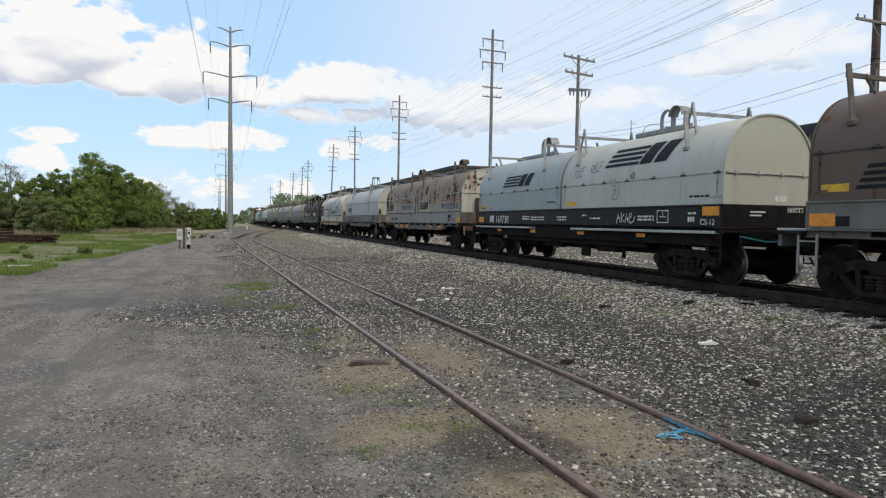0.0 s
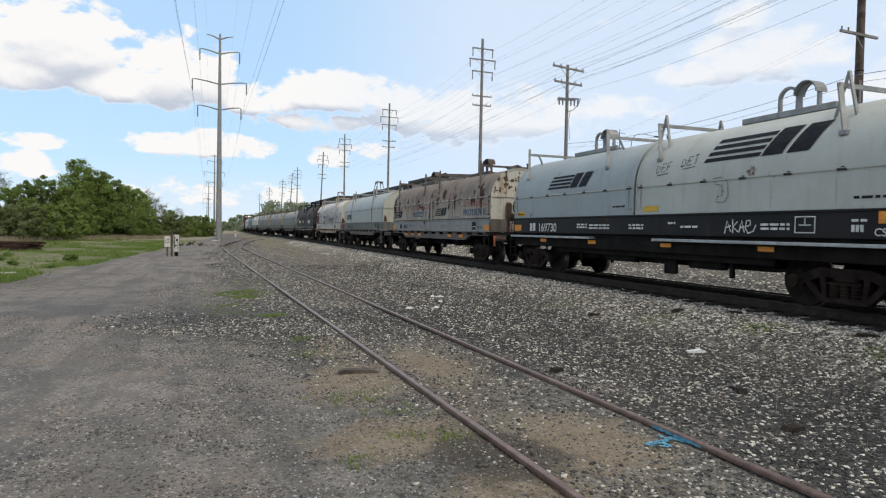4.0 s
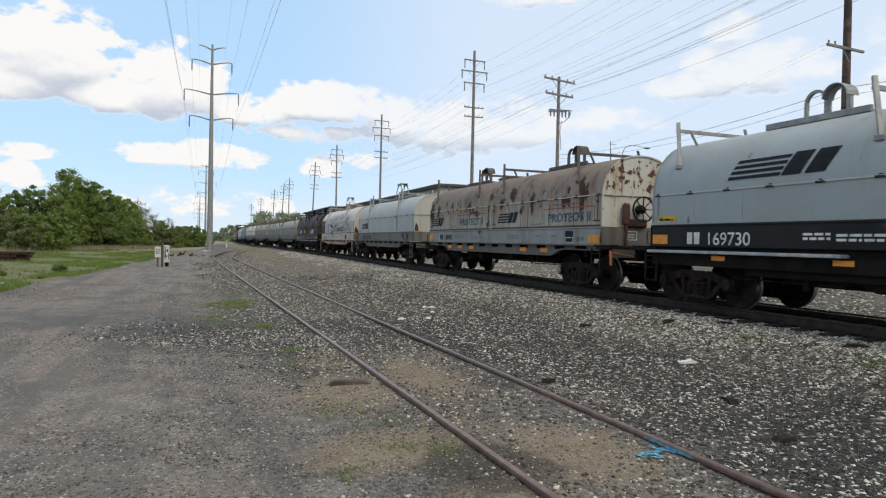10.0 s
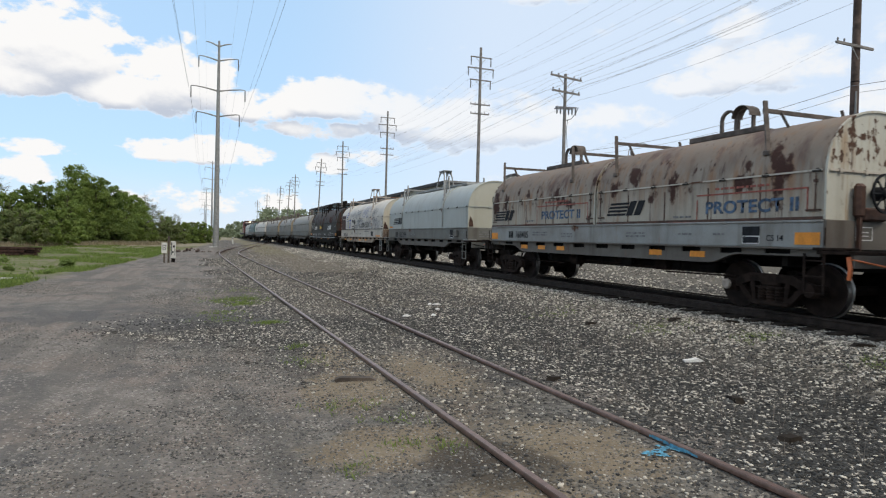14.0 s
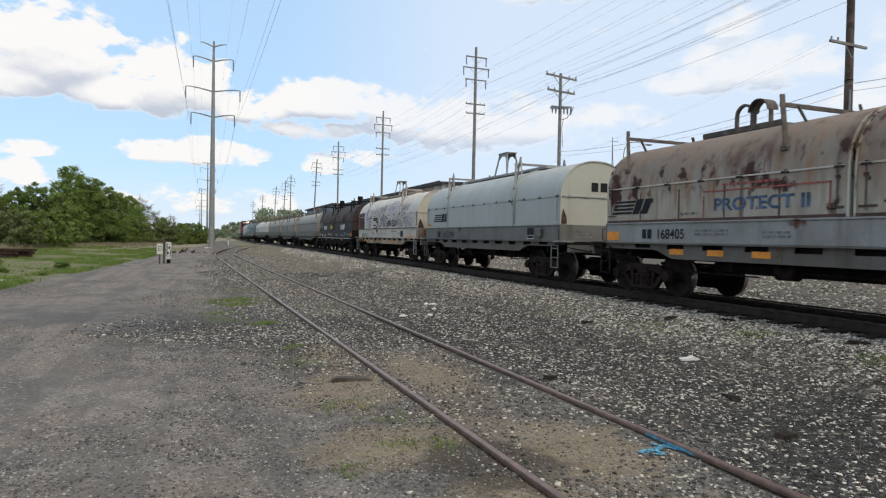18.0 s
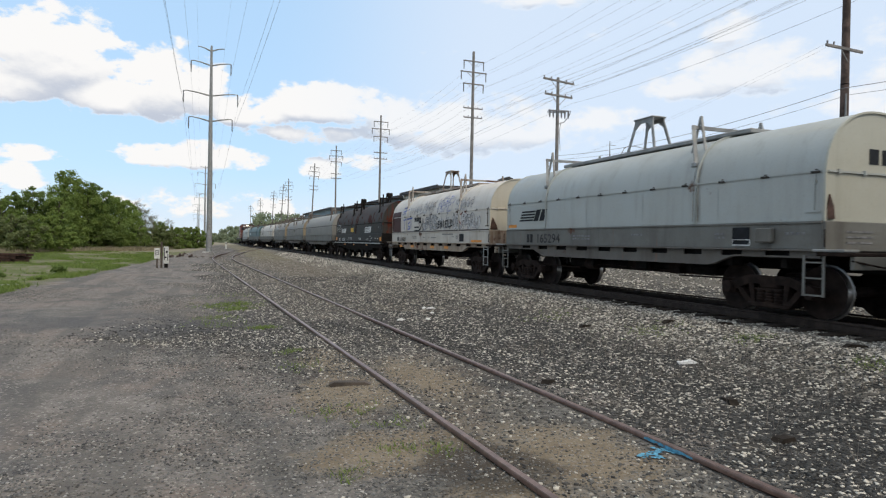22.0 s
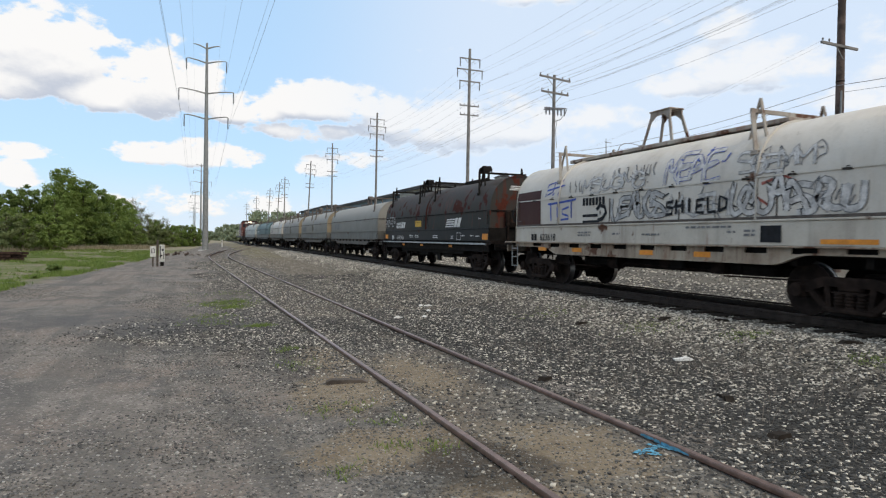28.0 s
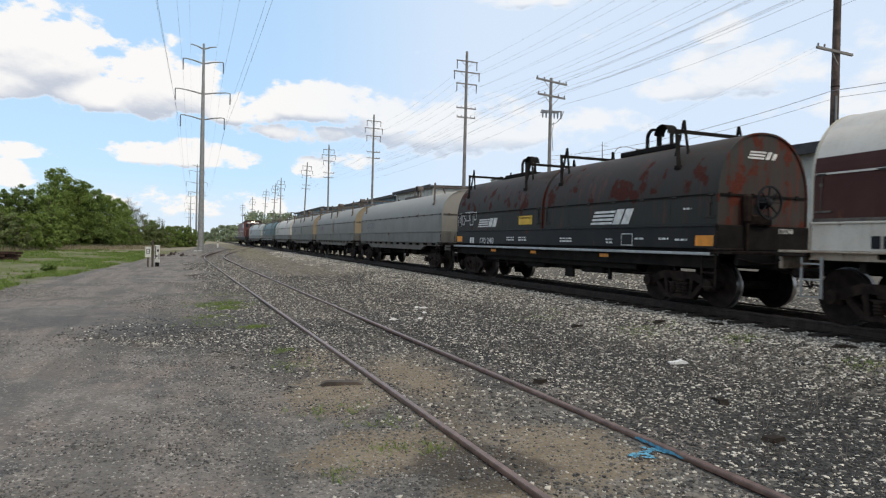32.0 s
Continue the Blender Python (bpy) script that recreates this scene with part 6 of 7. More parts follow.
def add_locomotive(u0):
    """A hood-type diesel locomotive with its cab towards the train."""
    ln = 17.0
    lo = thing("locomotive", "brick red and black diesel locomotive with a lit headlight", "locomotive")
    g = Geo()
    g.box(-1.5, 1.5, 0.2, ln - 0.2, 1.10, 1.42, 0.03)
    g.box(-0.5, 0.5, 0, ln, 0.75, 1.15, 0.03)
    part("frame", g, M["loco_black"], lo)
    g = Geo()
    g.prism([(-0.95, 1.42), (-0.95, 3.75), (-0.75, 3.95), (0.75, 3.95), (0.95, 3.75), (0.95, 1.42)], 4.2, ln - 1.0)
    part("long_hood", g, M["loco_red"], lo)
    g = Geo()
    g.prism([(-1.5, 1.42), (-1.5, 3.85), (-1.1, 4.15), (1.1, 4.15), (1.5, 3.85), (1.5, 1.42)], 2.0, 4.2)
    part("cab", g, M["loco_red"], lo)
    part("number_board", Geo().box(-0.95, -0.32, 1.97, 1.995, 3.72, 3.98, 0.01), M["sign_white"], lo, "white number board")
    part("number_board", Geo().box(0.32, 0.95, 1.97, 1.995, 3.72, 3.98, 0.01), M["sign_white"], lo, "white number board")
    g = Geo()
    g.prism([(-1.53, 3.80), (-1.12, 4.18), (1.12, 4.18), (1.53, 3.80), (1.53, 3.9), (1.14, 4.28), (-1.14, 4.28), (-1.53, 3.9)], 1.9, 4.3)
    part("cab_roof", g, M["loco_black"], lo)
    g = Geo()
    g.prism([(-0.95, 1.42), (-0.95, 2.75), (-0.8, 2.9), (0.8, 2.9), (0.95, 2.75), (0.95, 1.42)], 0.7, 2.0)
    part("nose", g, M["loco_red"], lo)
    for x in (-1.0, -0.33, 0.33, 1.0):
        g = Geo()
        g.box(x - 0.24, x + 0.24, 1.985, 2.0, 3.05, 3.65, 0.01)
        part("cab_window", g, M["glass"], lo)
    for s in (-1, 1):
        g = Geo()
        g.box(s * 1.505, s * 1.515, 2.5, 3.8, 3.0, 3.6)
        part("cab_window", g, M["glass"], lo)
    for x in (-0.16, 0.16):
        g = Geo().lathe([(0, 0.13), (-0.06, 0.13), (-0.065, 0.02)], (x, 1.9, 3.98), "y", 12)
        part("headlight", g, M["headlight"], lo, "lit headlight")
    for i in range(3):
        g = Geo()
        g.lathe([(3.95, 0.55), (4.12, 0.55), (4.13, 0.1)], (0, 8.0 + i * 2.4, 0), "z", 16)
        part("radiator_fan", g, M["loco_black"], lo)
    for s in (-1, 1):
        g = Geo()
        for i in range(9):
            y = 0.6 + i * 1.95
            g.tube([(s * 1.47, y, 1.42), (s * 1.47, y, 2.45)], 0.02, 6)
        g.tube([(s * 1.47, 0.6, 2.45), (s * 1.47, ln - 0.7, 2.45)], 0.02, 6)
        part("handrail", g, M["sign_white"], lo)
    g = Geo()
    g.lathe([(-1.6, 0.3), (-1.5, 0.55), (1.5, 0.55), (1.6, 0.3)], (0, ln / 2, 0.72), "y", 14)
    part("fuel_tank", g, M["loco_black"], lo, smooth=True)
    g = Geo()
    g.box(-1.4, 1.4, 0.02, 0.2, 0.45, 1.2, 0.03)
    part("pilot", g, M["loco_black"], lo)
    for y in (3.6, ln - 3.6):
        add_truck(lo, y)
    TRAIN.append((lo, u0, ln))


add_locomotive(153.4)


# ---- poles, towers and wires ----
def insulator(g, x, y, z, length):
    prof = [(0.0, 0.02)]
    k = max(4, int(length / 0.12))
    for i in range(k):
        prof += [(-length * (i + 0.15) / k, 0.05), (-length * (i + 0.5) / k, 0.085), (-length * (i + 0.85) / k, 0.05)]
    g.lathe(prof + [(-length, 0.02)], (x, y, z), "z", 8)


ARMS = ((24.0, 1.45, 0.15), (22.3, 2.2, 1.3), (18.75, 3.0, 1.35), (15.75, 2.4, 1.35))


def steel_tower(x, y, group="steel line towers"):
    t = thing("transmission_tower", "tall grey steel monopole with three pairs of upswept arms", "power tower", (x, y, 0), group)
    g = Geo()
    n = 12
    prof = [(-0.3, 0.36), (0, 0.35), (8, 0.285), (16, 0.21), (24.35, 0.12), (24.4, 0.02)]
    g.lathe(prof, (0, 0, 0), "z", n)
    part("shaft", g, M["galv"], t, smooth=True)
    g = Geo()
    g.lathe([(-0.2, 0.75), (0.12, 0.75), (0.16, 0.7)], (0, 0, 0), "z", 16)
    part("footing", g, M["sign_white"], t)
    for z, half, drop in ARMS:
        for s in (-1, 1):
            g = Geo()
            pts = [(s * 0.1, 0, z - 0.25), (s * half * 0.5, 0, z + 0.02), (s * half * 0.85, 0, z + 0.14), (s * half, 0, z + 0.12)]
            g.tube(pts, 0.09, 8, 0.045)
            arm = part("arm", g, M["galv"], t, smooth=True)
            if drop > 0.5:
                g = Geo()
                insulator(g, s * half, 0, z + 0.1, drop)
                part("insulator", g, M["porcelain"], arm)
    return t


TOWERS = [(0.55, -70.0), (0.80, 79.5), (0.80, 212.0), (-1.5, 345.0), (-3.2, 490.0)]
for x, y in TOWERS[1:]:
    steel_tower(x, y)


def wire(p, q, sag, r, name, label, group):
    pts = []
    for i in range(21):
        t = i / 20
        pts.append((p[0] + (q[0] - p[0]) * t, p[1] + (q[1] - p[1]) * t, p[2] + (q[2] - p[2]) * t - sag * 4 * t * (1 - t)))
    g = Geo().tube(pts, r, 5)
    return thing(name, label, "wire", group=group, geo=g, material=M["wire"])


for (x0, y0), (x1, y1) in zip(TOWERS, TOWERS[1:]):
    for z, half, drop in ARMS:
        for s in (-1, 1):
            thick = 0.005 if drop < 0.5 else 0.008
            wire((x0 + s * half, y0, z + 0.1 - drop), (x1 + s * half, y1, z + 0.1 - drop), 2.4 if drop > 0.5 else 1.5, thick, "conductor", "thin dark line between the steel towers", "tower conductors")


PIN = [(0.05, 0.02), (0.12, 0.05), (0.2, 0.055), (0.24, 0.02)]


def wood_pole(x, y, top, arms, material, label, group, lean=0.0, foot=0.17, tip=0.11):
    t = thing("utility_pole", label, "utility pole", (x, y, float(height(x, y)) - 0.05), group)
    t.rotation_euler = (0, radians(lean), 0)
    g = Geo()
    g.lathe([(-0.5, foot), (0, foot), (top * 0.5, (foot + tip) / 2), (top, tip), (top + 0.02, 0.02)], (0, 0, 0), "z", 12)
    part("shaft", g, material, t, smooth=True)
    for z, half, kind, turn in arms:
        g = Geo()
        c, s_ = math.cos(radians(turn)), math.sin(radians(turn))
        g.bar((-half * c, -half * s_ - 0.14, z), (half * c, half * s_ - 0.14, z), 0.10, 0.13)
        if kind != "low":
            for s in (-1, 1):
                g.bar((s * half * 0.55 * c, s * half * 0.55 * s_ - 0.16, z - 0.03), (0, -0.16, z - 0.75), 0.03)
        arm = part("crossarm", g, material, t)
        for s in (-1, 1):
            if kind == "hang":
                g = Geo()
                insulator(g, s * half * 0.94 * c, s * half * 0.94 * s_ - 0.14, z - 0.05, 0.95)
                part("insulator", g, M["porcelain"], arm)
            else:
                for f in (0.95, 0.5):
                    g = Geo().lathe(PIN, (s * half * f * c, s * half * f * s_ - 0.14, z), "z", 8)
                    part("insulator", g, M["porcelain"], arm)
    return t


LINE_X = 30.0
LINE_Y = (69.7, 111.7, 152.0, 189.0, 243.0, 268.0, 303.0, 368.0, 440.0)
LEANS = (0.2, 0.3, 0.0, 2.4, 0.6, 3.0, 2.6, 1.0, 0.5)
LINE_ARMS = ((22.8, 1.35, "hang", 0), (21.5, 1.7, "hang", 0), (20.1, 1.35, "hang", 0), (17.2, 1.25, "low", 0), (16.1, 1.2, "low", 0))
for y, lean in zip(LINE_Y, LEANS):
    wood_pole(LINE_X, y, 24.0, LINE_ARMS, M["pole_grey"], "tall weathered grey pole with five crossarms", "transmission poles behind the train", lean, 0.24, 0.15)
ends = (16.0,) + LINE_Y
for y0, y1 in zip(ends, ends[1:5]):
    for z, half, kind, turn in LINE_ARMS:
        for s in (-1, 1):
            zz = z - 1.0 if kind == "hang" else z + 0.2
            wire((LINE_X + s * half, y0, zz), (LINE_X + s * half, y1, zz), 0.9, 0.007, "conductor", "thin dark line between the grey poles", "pole conductors")

p = wood_pole(25.08, 41.9, 13.75, ((13.45, 1.6, "pin", 14), (12.35, 1.38, "pin", 12)), M["pole_grey"], "grey wood pole with crossarms, cut-outs and a lamp bracket", "street poles behind the train", 0.0, 0.16, 0.11)
g = Geo()
g.bar((-0.9, -0.2, 11.16), (0.9, -0.2, 11.24), 0.10, 0.10)
g.bar((-0.8, 0.1, 11.1), (0.8, 0.1, 11.2), 0.08, 0.08)
for x in (-0.8, -0.5, -0.15, 0.2, 0.5, 0.8):
    g.lathe([(-0.55, 0.03), (-0.42, 0.06), (-0.05, 0.07), (0.05, 0.03)], (x, -0.24, 11.2), "z", 8)
part("switch_rack", g, M["porcelain"], p, "dark rack of line switches")
g = Geo()
g.tube([(0, -0.1, 10.2), (0.5, -0.15, 10.4), (0.9, -0.2, 10.9), (1.05, -0.2, 11.3)], 0.03, 6)
g.tube([(0.25, -0.1, 10.4), (0.1, -0.15, 9.6), (0.2, -0.15, 8.2)], 0.02, 6)
part("bracket", g, M["porcelain"], p)
p = wood_pole(25.05, 18.85, 13.6, ((13.3, 1.16, "pin", 12),), M["pole_brown"], "dark brown wood pole with a lopsided grey crossarm", "street poles behind the train", 0.0, 0.19, 0.14)
arm = part("crossarm", Geo().bar((-1.40, -0.2, 9.46), (0.72, -0.2, 9.40), 0.08, 0.10), M["pole_grey"], p, "weathered grey crossarm")
for x in (-1.32, -0.95):
    part("insulator", Geo().lathe([(o * 0.8, r * 0.7) for o, r in PIN], (x, -0.2, 9.46), "z", 8), M["porcelain"], arm)
part("brace", Geo().bar((-0.62, -0.24, 9.42), (-0.12, -0.2, 8.9), 0.03), M["galv"], p)
part("cable_band", Geo().lathe([(8.00, 0.166), (8.01, 0.172), (8.04, 0.172), (8.05, 0.166)], (0, 0, 0), "z", 12), M["under"], p)
part("wire_guard", Geo().box(-0.16, -0.10, -0.2, -0.13, 2.2, 7.6, 0.01), M["galv"], p, "grey wire guard strip")
for x in (-1.32, -0.95):
    wire((25.05 + x, 18.65, 10.13), (24.8 + x * 0.3, 42.0, 7.6), 0.3, 0.0028, "conductor", "thin service line between the street poles", "street wires")
STREET = ((25.0, 96.0), (25.08, 41.9), (25.05, 18.85), (25.0, -8.0))
for (x0, y0), (x1, y1) in zip(STREET, STREET[1:]):
    for z, offs in ((13.65, (-1.5, -0.8, 0.8, 1.5)), (12.55, (-1.3, 1.3))):
        for o in offs:
            if y0 > 60:
                wire((x0 + o, y0, z - 1.0), (x1 + o, y1, z), 0.5, 0.007, "conductor", "thin line between the street poles", "street wires")
            else:
                wire((x0 + o, y0, z), (x1 + o, y1, z), 0.35, 0.008, "conductor", "thin line between the street poles", "street wires")
    if y0 < 60:
        for o, z, r in ((-0.15, 8.45, 0.013), (0.15, 8.2, 0.009)):
            wire((x0 + o, y0, z), (x1 + o, y1, z), 0.55, r, "cable", "thick dark cable between the street poles", "street wires")


# ---- works buildings behind the train ----
def shed(x0, x1, y0, y1, eave, ridge, wall, label, lap=2.4):
    """A long works shed: clad walls in bays, roof edge, low-pitched roof."""
    b = thing("industrial_building", label, "building", ((x0 + x1) / 2, (y0 + y1) / 2, 0), "works buildings")
    w, d = (x1 - x0) / 2, (y1 - y0) / 2
    g = Geo()
    g.box(-w, w, -d, d, 0, eave)
    part("wall", g, wall, b)
    n = max(4, int(2 * d / lap))
    for i in range(n):
        g = Geo()
        y = -d + 2 * d * (i + 0.5) / n
        g.box(-w - 0.06, -w, y - lap * 0.46, y + lap * 0.46, 0.3, eave - 0.4, 0.02)
        part("wall_panel", g, wall, b)
    for i in range(0, n, 2):
        g = Geo()
        y = -d + 2 * d * (i + 0.5) / n
        g.box(-w - 0.12, -w - 0.06, y - 0.8, y + 0.8, eave - 2.6, eave - 1.5)
        part("window", g, M["glass"], b)
    g = Geo()
    g.prism([(-w - 0.6, eave), (w + 0.6, eave), (w + 0.6, eave + 0.35), (0, ridge), (-w - 0.6, eave + 0.35)], -d - 0.5, d + 0.5)
    part("roof", g, M["roof_dark"], b)
    g = Geo()
    g.box(-w - 0.75, -w - 0.55, -d - 0.5, d + 0.5, eave - 0.15, eave + 0.5, 0.02)
    part("roof_edge", g, M["roof_dark"], b)
    return b


b = shed(40.0, 70.0, 207.0, 268.0, 12.2, 13.2, M["wall_blue"], "blue-grey clad works building with a dark roof edge")
b = shed(40.0, 72.0, 131.0, 205.0, 11.2, 12.3, M["wall_blue"], "blue-grey works building with a long dark roof")
b = shed(40.0, 66.0, 107.0, 129.0, 11.6, 12.3, M["wall_pale"], "beige clad works building with a flat parapet")
b = shed(40.0, 74.0, 44.0, 105.0, 8.3, 9.4, M["wall_pale"], "pale clad works building with a low dark roof")
g = Geo()
g.box(-0.85, 0.85, -0.9, 0.9, -2.4, 0.75)
b2 = part("roof_vent", g, M["wall_pale"], b, "small pale gabled roof vent", at=(-14.0, 12.0, 10.6))
g = Geo()
g.prism([(-1.05, 0.75), (1.05, 0.75), (0, 1.2)], -1.1, 1.1)
part("vent_roof", g, M["roof_dark"], b2)
b = shed(34.0, 64.0, 14.0, 36.0, 7.5, 8.0, M["wall_pale"], "low cream clad works building with dark eaves")
# a mast and a bent lamp standard in the yard
g = Geo()
g.tube([(0, 0, 0), (0, 0, 8.9)], 0.045, 8, 0.025)
g.tube([(0.5, 0, 0), (0.0, 0, 8.5)], 0.025, 6)
g.bar((-0.1, 0, 8.6), (0.5, 0, 8.6), 0.03)
thing("mast", "slim grey radio mast with a stay", "mast", (28.5, 40.0, float(height(28.5, 40.0))), geo=g, material=M["pole_grey"])
t = thing("street_lamp", "grey lamp standard with a long bent arm", "street lamp", (27.6, 37.4, float(height(27.6, 37.4))))
g = Geo()
g.tube([(0, 0, 0), (0, 0, 7.1), (0.06, 0, 7.6), (0.25, 0, 7.95), (0.6, 0, 8.15), (1.1, -0.15, 8.15), (1.7, -0.4, 8.0)], 0.032, 8, 0.018)
part("post", g, M["pole_grey"], t, smooth=True)
g = Geo()
g.box(1.62, 2.02, -0.52, -0.32, 7.94, 8.04, 0.03)
part("lamp_head", g, M["pole_grey"], t)


# ---- trees, scrub and grass ----
def leaf_mesh(name, centers, radii, per, size, material, flat=0.8):
    """Many small leaf cards scattered through clumps."""
    rng = np.random.default_rng(len(centers) * 7 + int(per))
    c = np.repeat(np.asarray(centers), per, 0)
    r = np.repeat(np.asarray(radii), per)[:, None]
    d = rng.normal(size=c.shape)
    d /= np.linalg.norm(d, axis=1)[:, None]
    pos = c + d * r * (rng.random((len(c), 1)) ** 0.55) * np.array([1, 1, flat])
    a = rng.normal(size=c.shape)
    a /= np.linalg.norm(a, axis=1)[:, None]
    b = np.cross(a, rng.normal(size=c.shape))
    b /= np.linalg.norm(b, axis=1)[:, None]
    s = size * (0.6 + 0.8 * rng.random((len(c), 1)))
    v = np.stack([pos - a * s * 0.5, pos + b * s * 0.33, pos + a * s * 0.5, pos - b * s * 0.33], 1).reshape(-1, 3)
    return fast_mesh(name, v, np.arange(len(v)).reshape(-1, 4), material)


def make_tree(tall, spread, low, mat, seed, label, bare=False, name="tree", cat="tree"):
    """Tapered trunk, limbs, and a ragged crown of leaf clumps."""
    rng = random.Random(seed)
    t = thing(name, label, cat)
    g = Geo()
    g.tube([(0, 0, -0.3), (0.05, 0.02, tall * 0.3), (0.15, -0.1, tall * 0.6), (0.1, 0.1, tall * 0.92)], 0.04 + tall * 0.016, 8, 0.03)
    centers, radii = [], []
    n = int(56 + tall * 4.5)
    for i in range(n):
        h = low + (1 - low) * (i + 0.5) / n
        env = spread * (math.sin(math.pi * (0.2 + 0.72 * h)) ** 0.6) * rng.uniform(0.55, 1.12)
        a = rng.uniform(0, 6.28)
        rr = env * math.sqrt(rng.random())
        p = (rr * math.cos(a), rr * math.sin(a), tall * h * rng.uniform(0.93, 1.03))
        centers.append(p)
        radii.append(rng.uniform(0.05, 0.125) * tall * (1.15 - 0.5 * h))
        if i % 4 == 0:
            base = (0.08, 0, max(0.3, p[2] * 0.55))
            mid = ((base[0] + p[0]) / 2, (base[1] + p[1]) / 2, (base[2] + p[2]) / 2 + 0.15)
            g.tube([base, mid, p], 0.012 + tall * 0.005, 5, 0.012)
    if bare:
        for c in centers:
            for k in range(5):
                q = (c[0] + rng.uniform(-1, 1) * 0.9, c[1] + rng.uniform(-1, 1) * 0.9, c[2] + rng.uniform(-0.1, 1.0))
                g.tube([c, ((c[0] + q[0]) / 2, (c[1] + q[1]) / 2, (c[2] + q[2]) / 2 + 0.1), q], 0.018, 4, 0.008)
    part("trunk", g, M["bark"] if not bare else M["twig"], t, smooth=True)
    part("crown", leaf_mesh("crown", centers, radii, 22 if bare else 125, 0.21 if not bare else 0.12, mat), None, t)
    return t


KINDS = [make_tree(10.2, 2.9, 0.16, M["leaf_a"], 3, "leafy young tree in fresh spring green"),
         make_tree(8.4, 3.3, 0.10, M["leaf_b"], 5, "dense dark green tree in the scrub"),
         make_tree(7.4, 3.4, 0.08, M["leaf_a"], 8, "broad bushy tree in spring leaf"),
         make_tree(8.4, 2.6, 0.25, M["leaf_c"], 11, "half-bare grey tree with thin new leaves", True)]
SCRUB = [make_tree(3.6, 2.4, 0.05, M["leaf_a"], 21, "fresh green thicket at the field's edge", name="bush", cat="bush"),
         make_tree(3.2, 2.5, 0.05, M["leaf_c"], 23, "pale olive scrub bush at the field's edge", name="bush", cat="bush"),
         make_tree(2.6, 2.2, 0.05, M["leaf_b"], 25, "mid-green bush at the field's edge", name="bush", cat="bush")]


def plant(ob, used, bearing, y, scale, turn):
    x = y * math.tan(radians(bearing))
    m = pose(x, y, float(height(x, y)) - 0.05, 0, 0, turn)
    if ob in used:
        ob = copy_thing(ob, m)
    else:
        ob.matrix_basis = m
        used.add(ob)
    ob.scale = (scale * 0.96, scale * 0.96, scale * 0.90)
    return ob


used = set()
for bearing, y, k, s in ((-19.5, 74, 1, 0.85), (-17.8, 77, 3, 0.9), (-16.2, 73, 1, 0.70), (-15.2, 78, 3, 0.92), (-14.2, 76, 2, 0.80), (-13.2, 79, 1, 0.80), (-12.2, 80, 1, 0.88), (-11.2, 82, 2, 0.86),
                         (-10.4, 80, 2, 0.90), (-9.9, 84, 0, 0.98), (-9.2, 86, 1, 0.92), (-8.5, 85, 0, 0.86), (-7.7, 87, 1, 0.98), (-6.9, 90, 2, 1.02), (-6.2, 93, 2, 0.98), (-5.5, 97, 2, 0.84), (-5.0, 99, 3, 0.86),
                         (-4.4, 103, 3, 0.74), (-3.8, 108, 3, 0.66), (-3.3, 112, 2, 0.66), (-2.6, 118, 3, 0.62), (-2.0, 124, 2, 0.55), (-1.3, 130, 2, 0.5), (-0.6, 142, 2, 0.45)):
    tagged(plant(KINDS[k], used, bearing, y, s, (bearing * 77) % 360), group="trees along the field")
for i in range(40):
    bearing = -20 + 19.6 * i / 39
    y = 68 + 10 * ((i * 0.618) % 1.0) + max(0, bearing + 12) * 3.9
    tagged(plant(SCRUB[i % 3], used, bearing, y, 0.75 + 0.5 * ((i * 0.377) % 1.0), i * 47), group="bushes along the field")

# far woods beyond the bend of the line, distance haze put into their leaf colour
rng = np.random.default_rng(44)
cen, rad = [], []
for b0, b1, yd, hh, n in ((3.6, 10.5, 330, 15.5, 70), (-1.5, 3.4, 420, 5.0, 60), (2.2, 4.2, 265, 7.0, 26), (0.9, 2.4, 240, 3.6, 18), (-6, 0.5, 520, 5.5, 60), (30, 60, 420, 9, 120), (-40, -18, 160, 9, 120)):
    for i in range(n):
        b, h = rng.uniform(b0, b1), hh * (0.55 + 0.45 * math.sin(i * 1.7) ** 2)
        for k in range(4):
            cen.append((yd * math.tan(radians(b)) + rng.normal() * 2, yd + rng.normal() * 10, h * (0.2 + 0.22 * k)))
            rad.append(hh * 0.17)
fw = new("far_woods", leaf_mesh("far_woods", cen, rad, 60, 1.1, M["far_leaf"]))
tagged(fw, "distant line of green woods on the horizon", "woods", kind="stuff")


def blades(name, pts, tall, wide, lean, material, seed, per=6, clump=0.1):
    """Tufts of single blades, each a narrow triangle."""
    rng = np.random.default_rng(seed)
    p = np.repeat(np.asarray(pts, dtype=float), per, 0)
    p[:, :2] += rng.normal(size=(len(p), 2)) * clump
    z = height(p[:, 0], p[:, 1]) - 0.01
    h = tall * (0.5 + rng.random(len(p)))
    a = rng.random(len(p)) * 6.283
    dx, dy = np.cos(a) * wide, np.sin(a) * wide
    lx, ly = rng.normal(size=len(p)) * lean * h, rng.normal(size=len(p)) * lean * h
    v = np.stack([np.stack([p[:, 0] - dx, p[:, 1] - dy, z], 1), np.stack([p[:, 0] + dx, p[:, 1] + dy, z], 1), np.stack([p[:, 0] + lx, p[:, 1] + ly, z + h], 1)], 1).reshape(-1, 3)
    return fast_mesh(name, v, np.arange(len(v)).reshape(-1, 3), material)


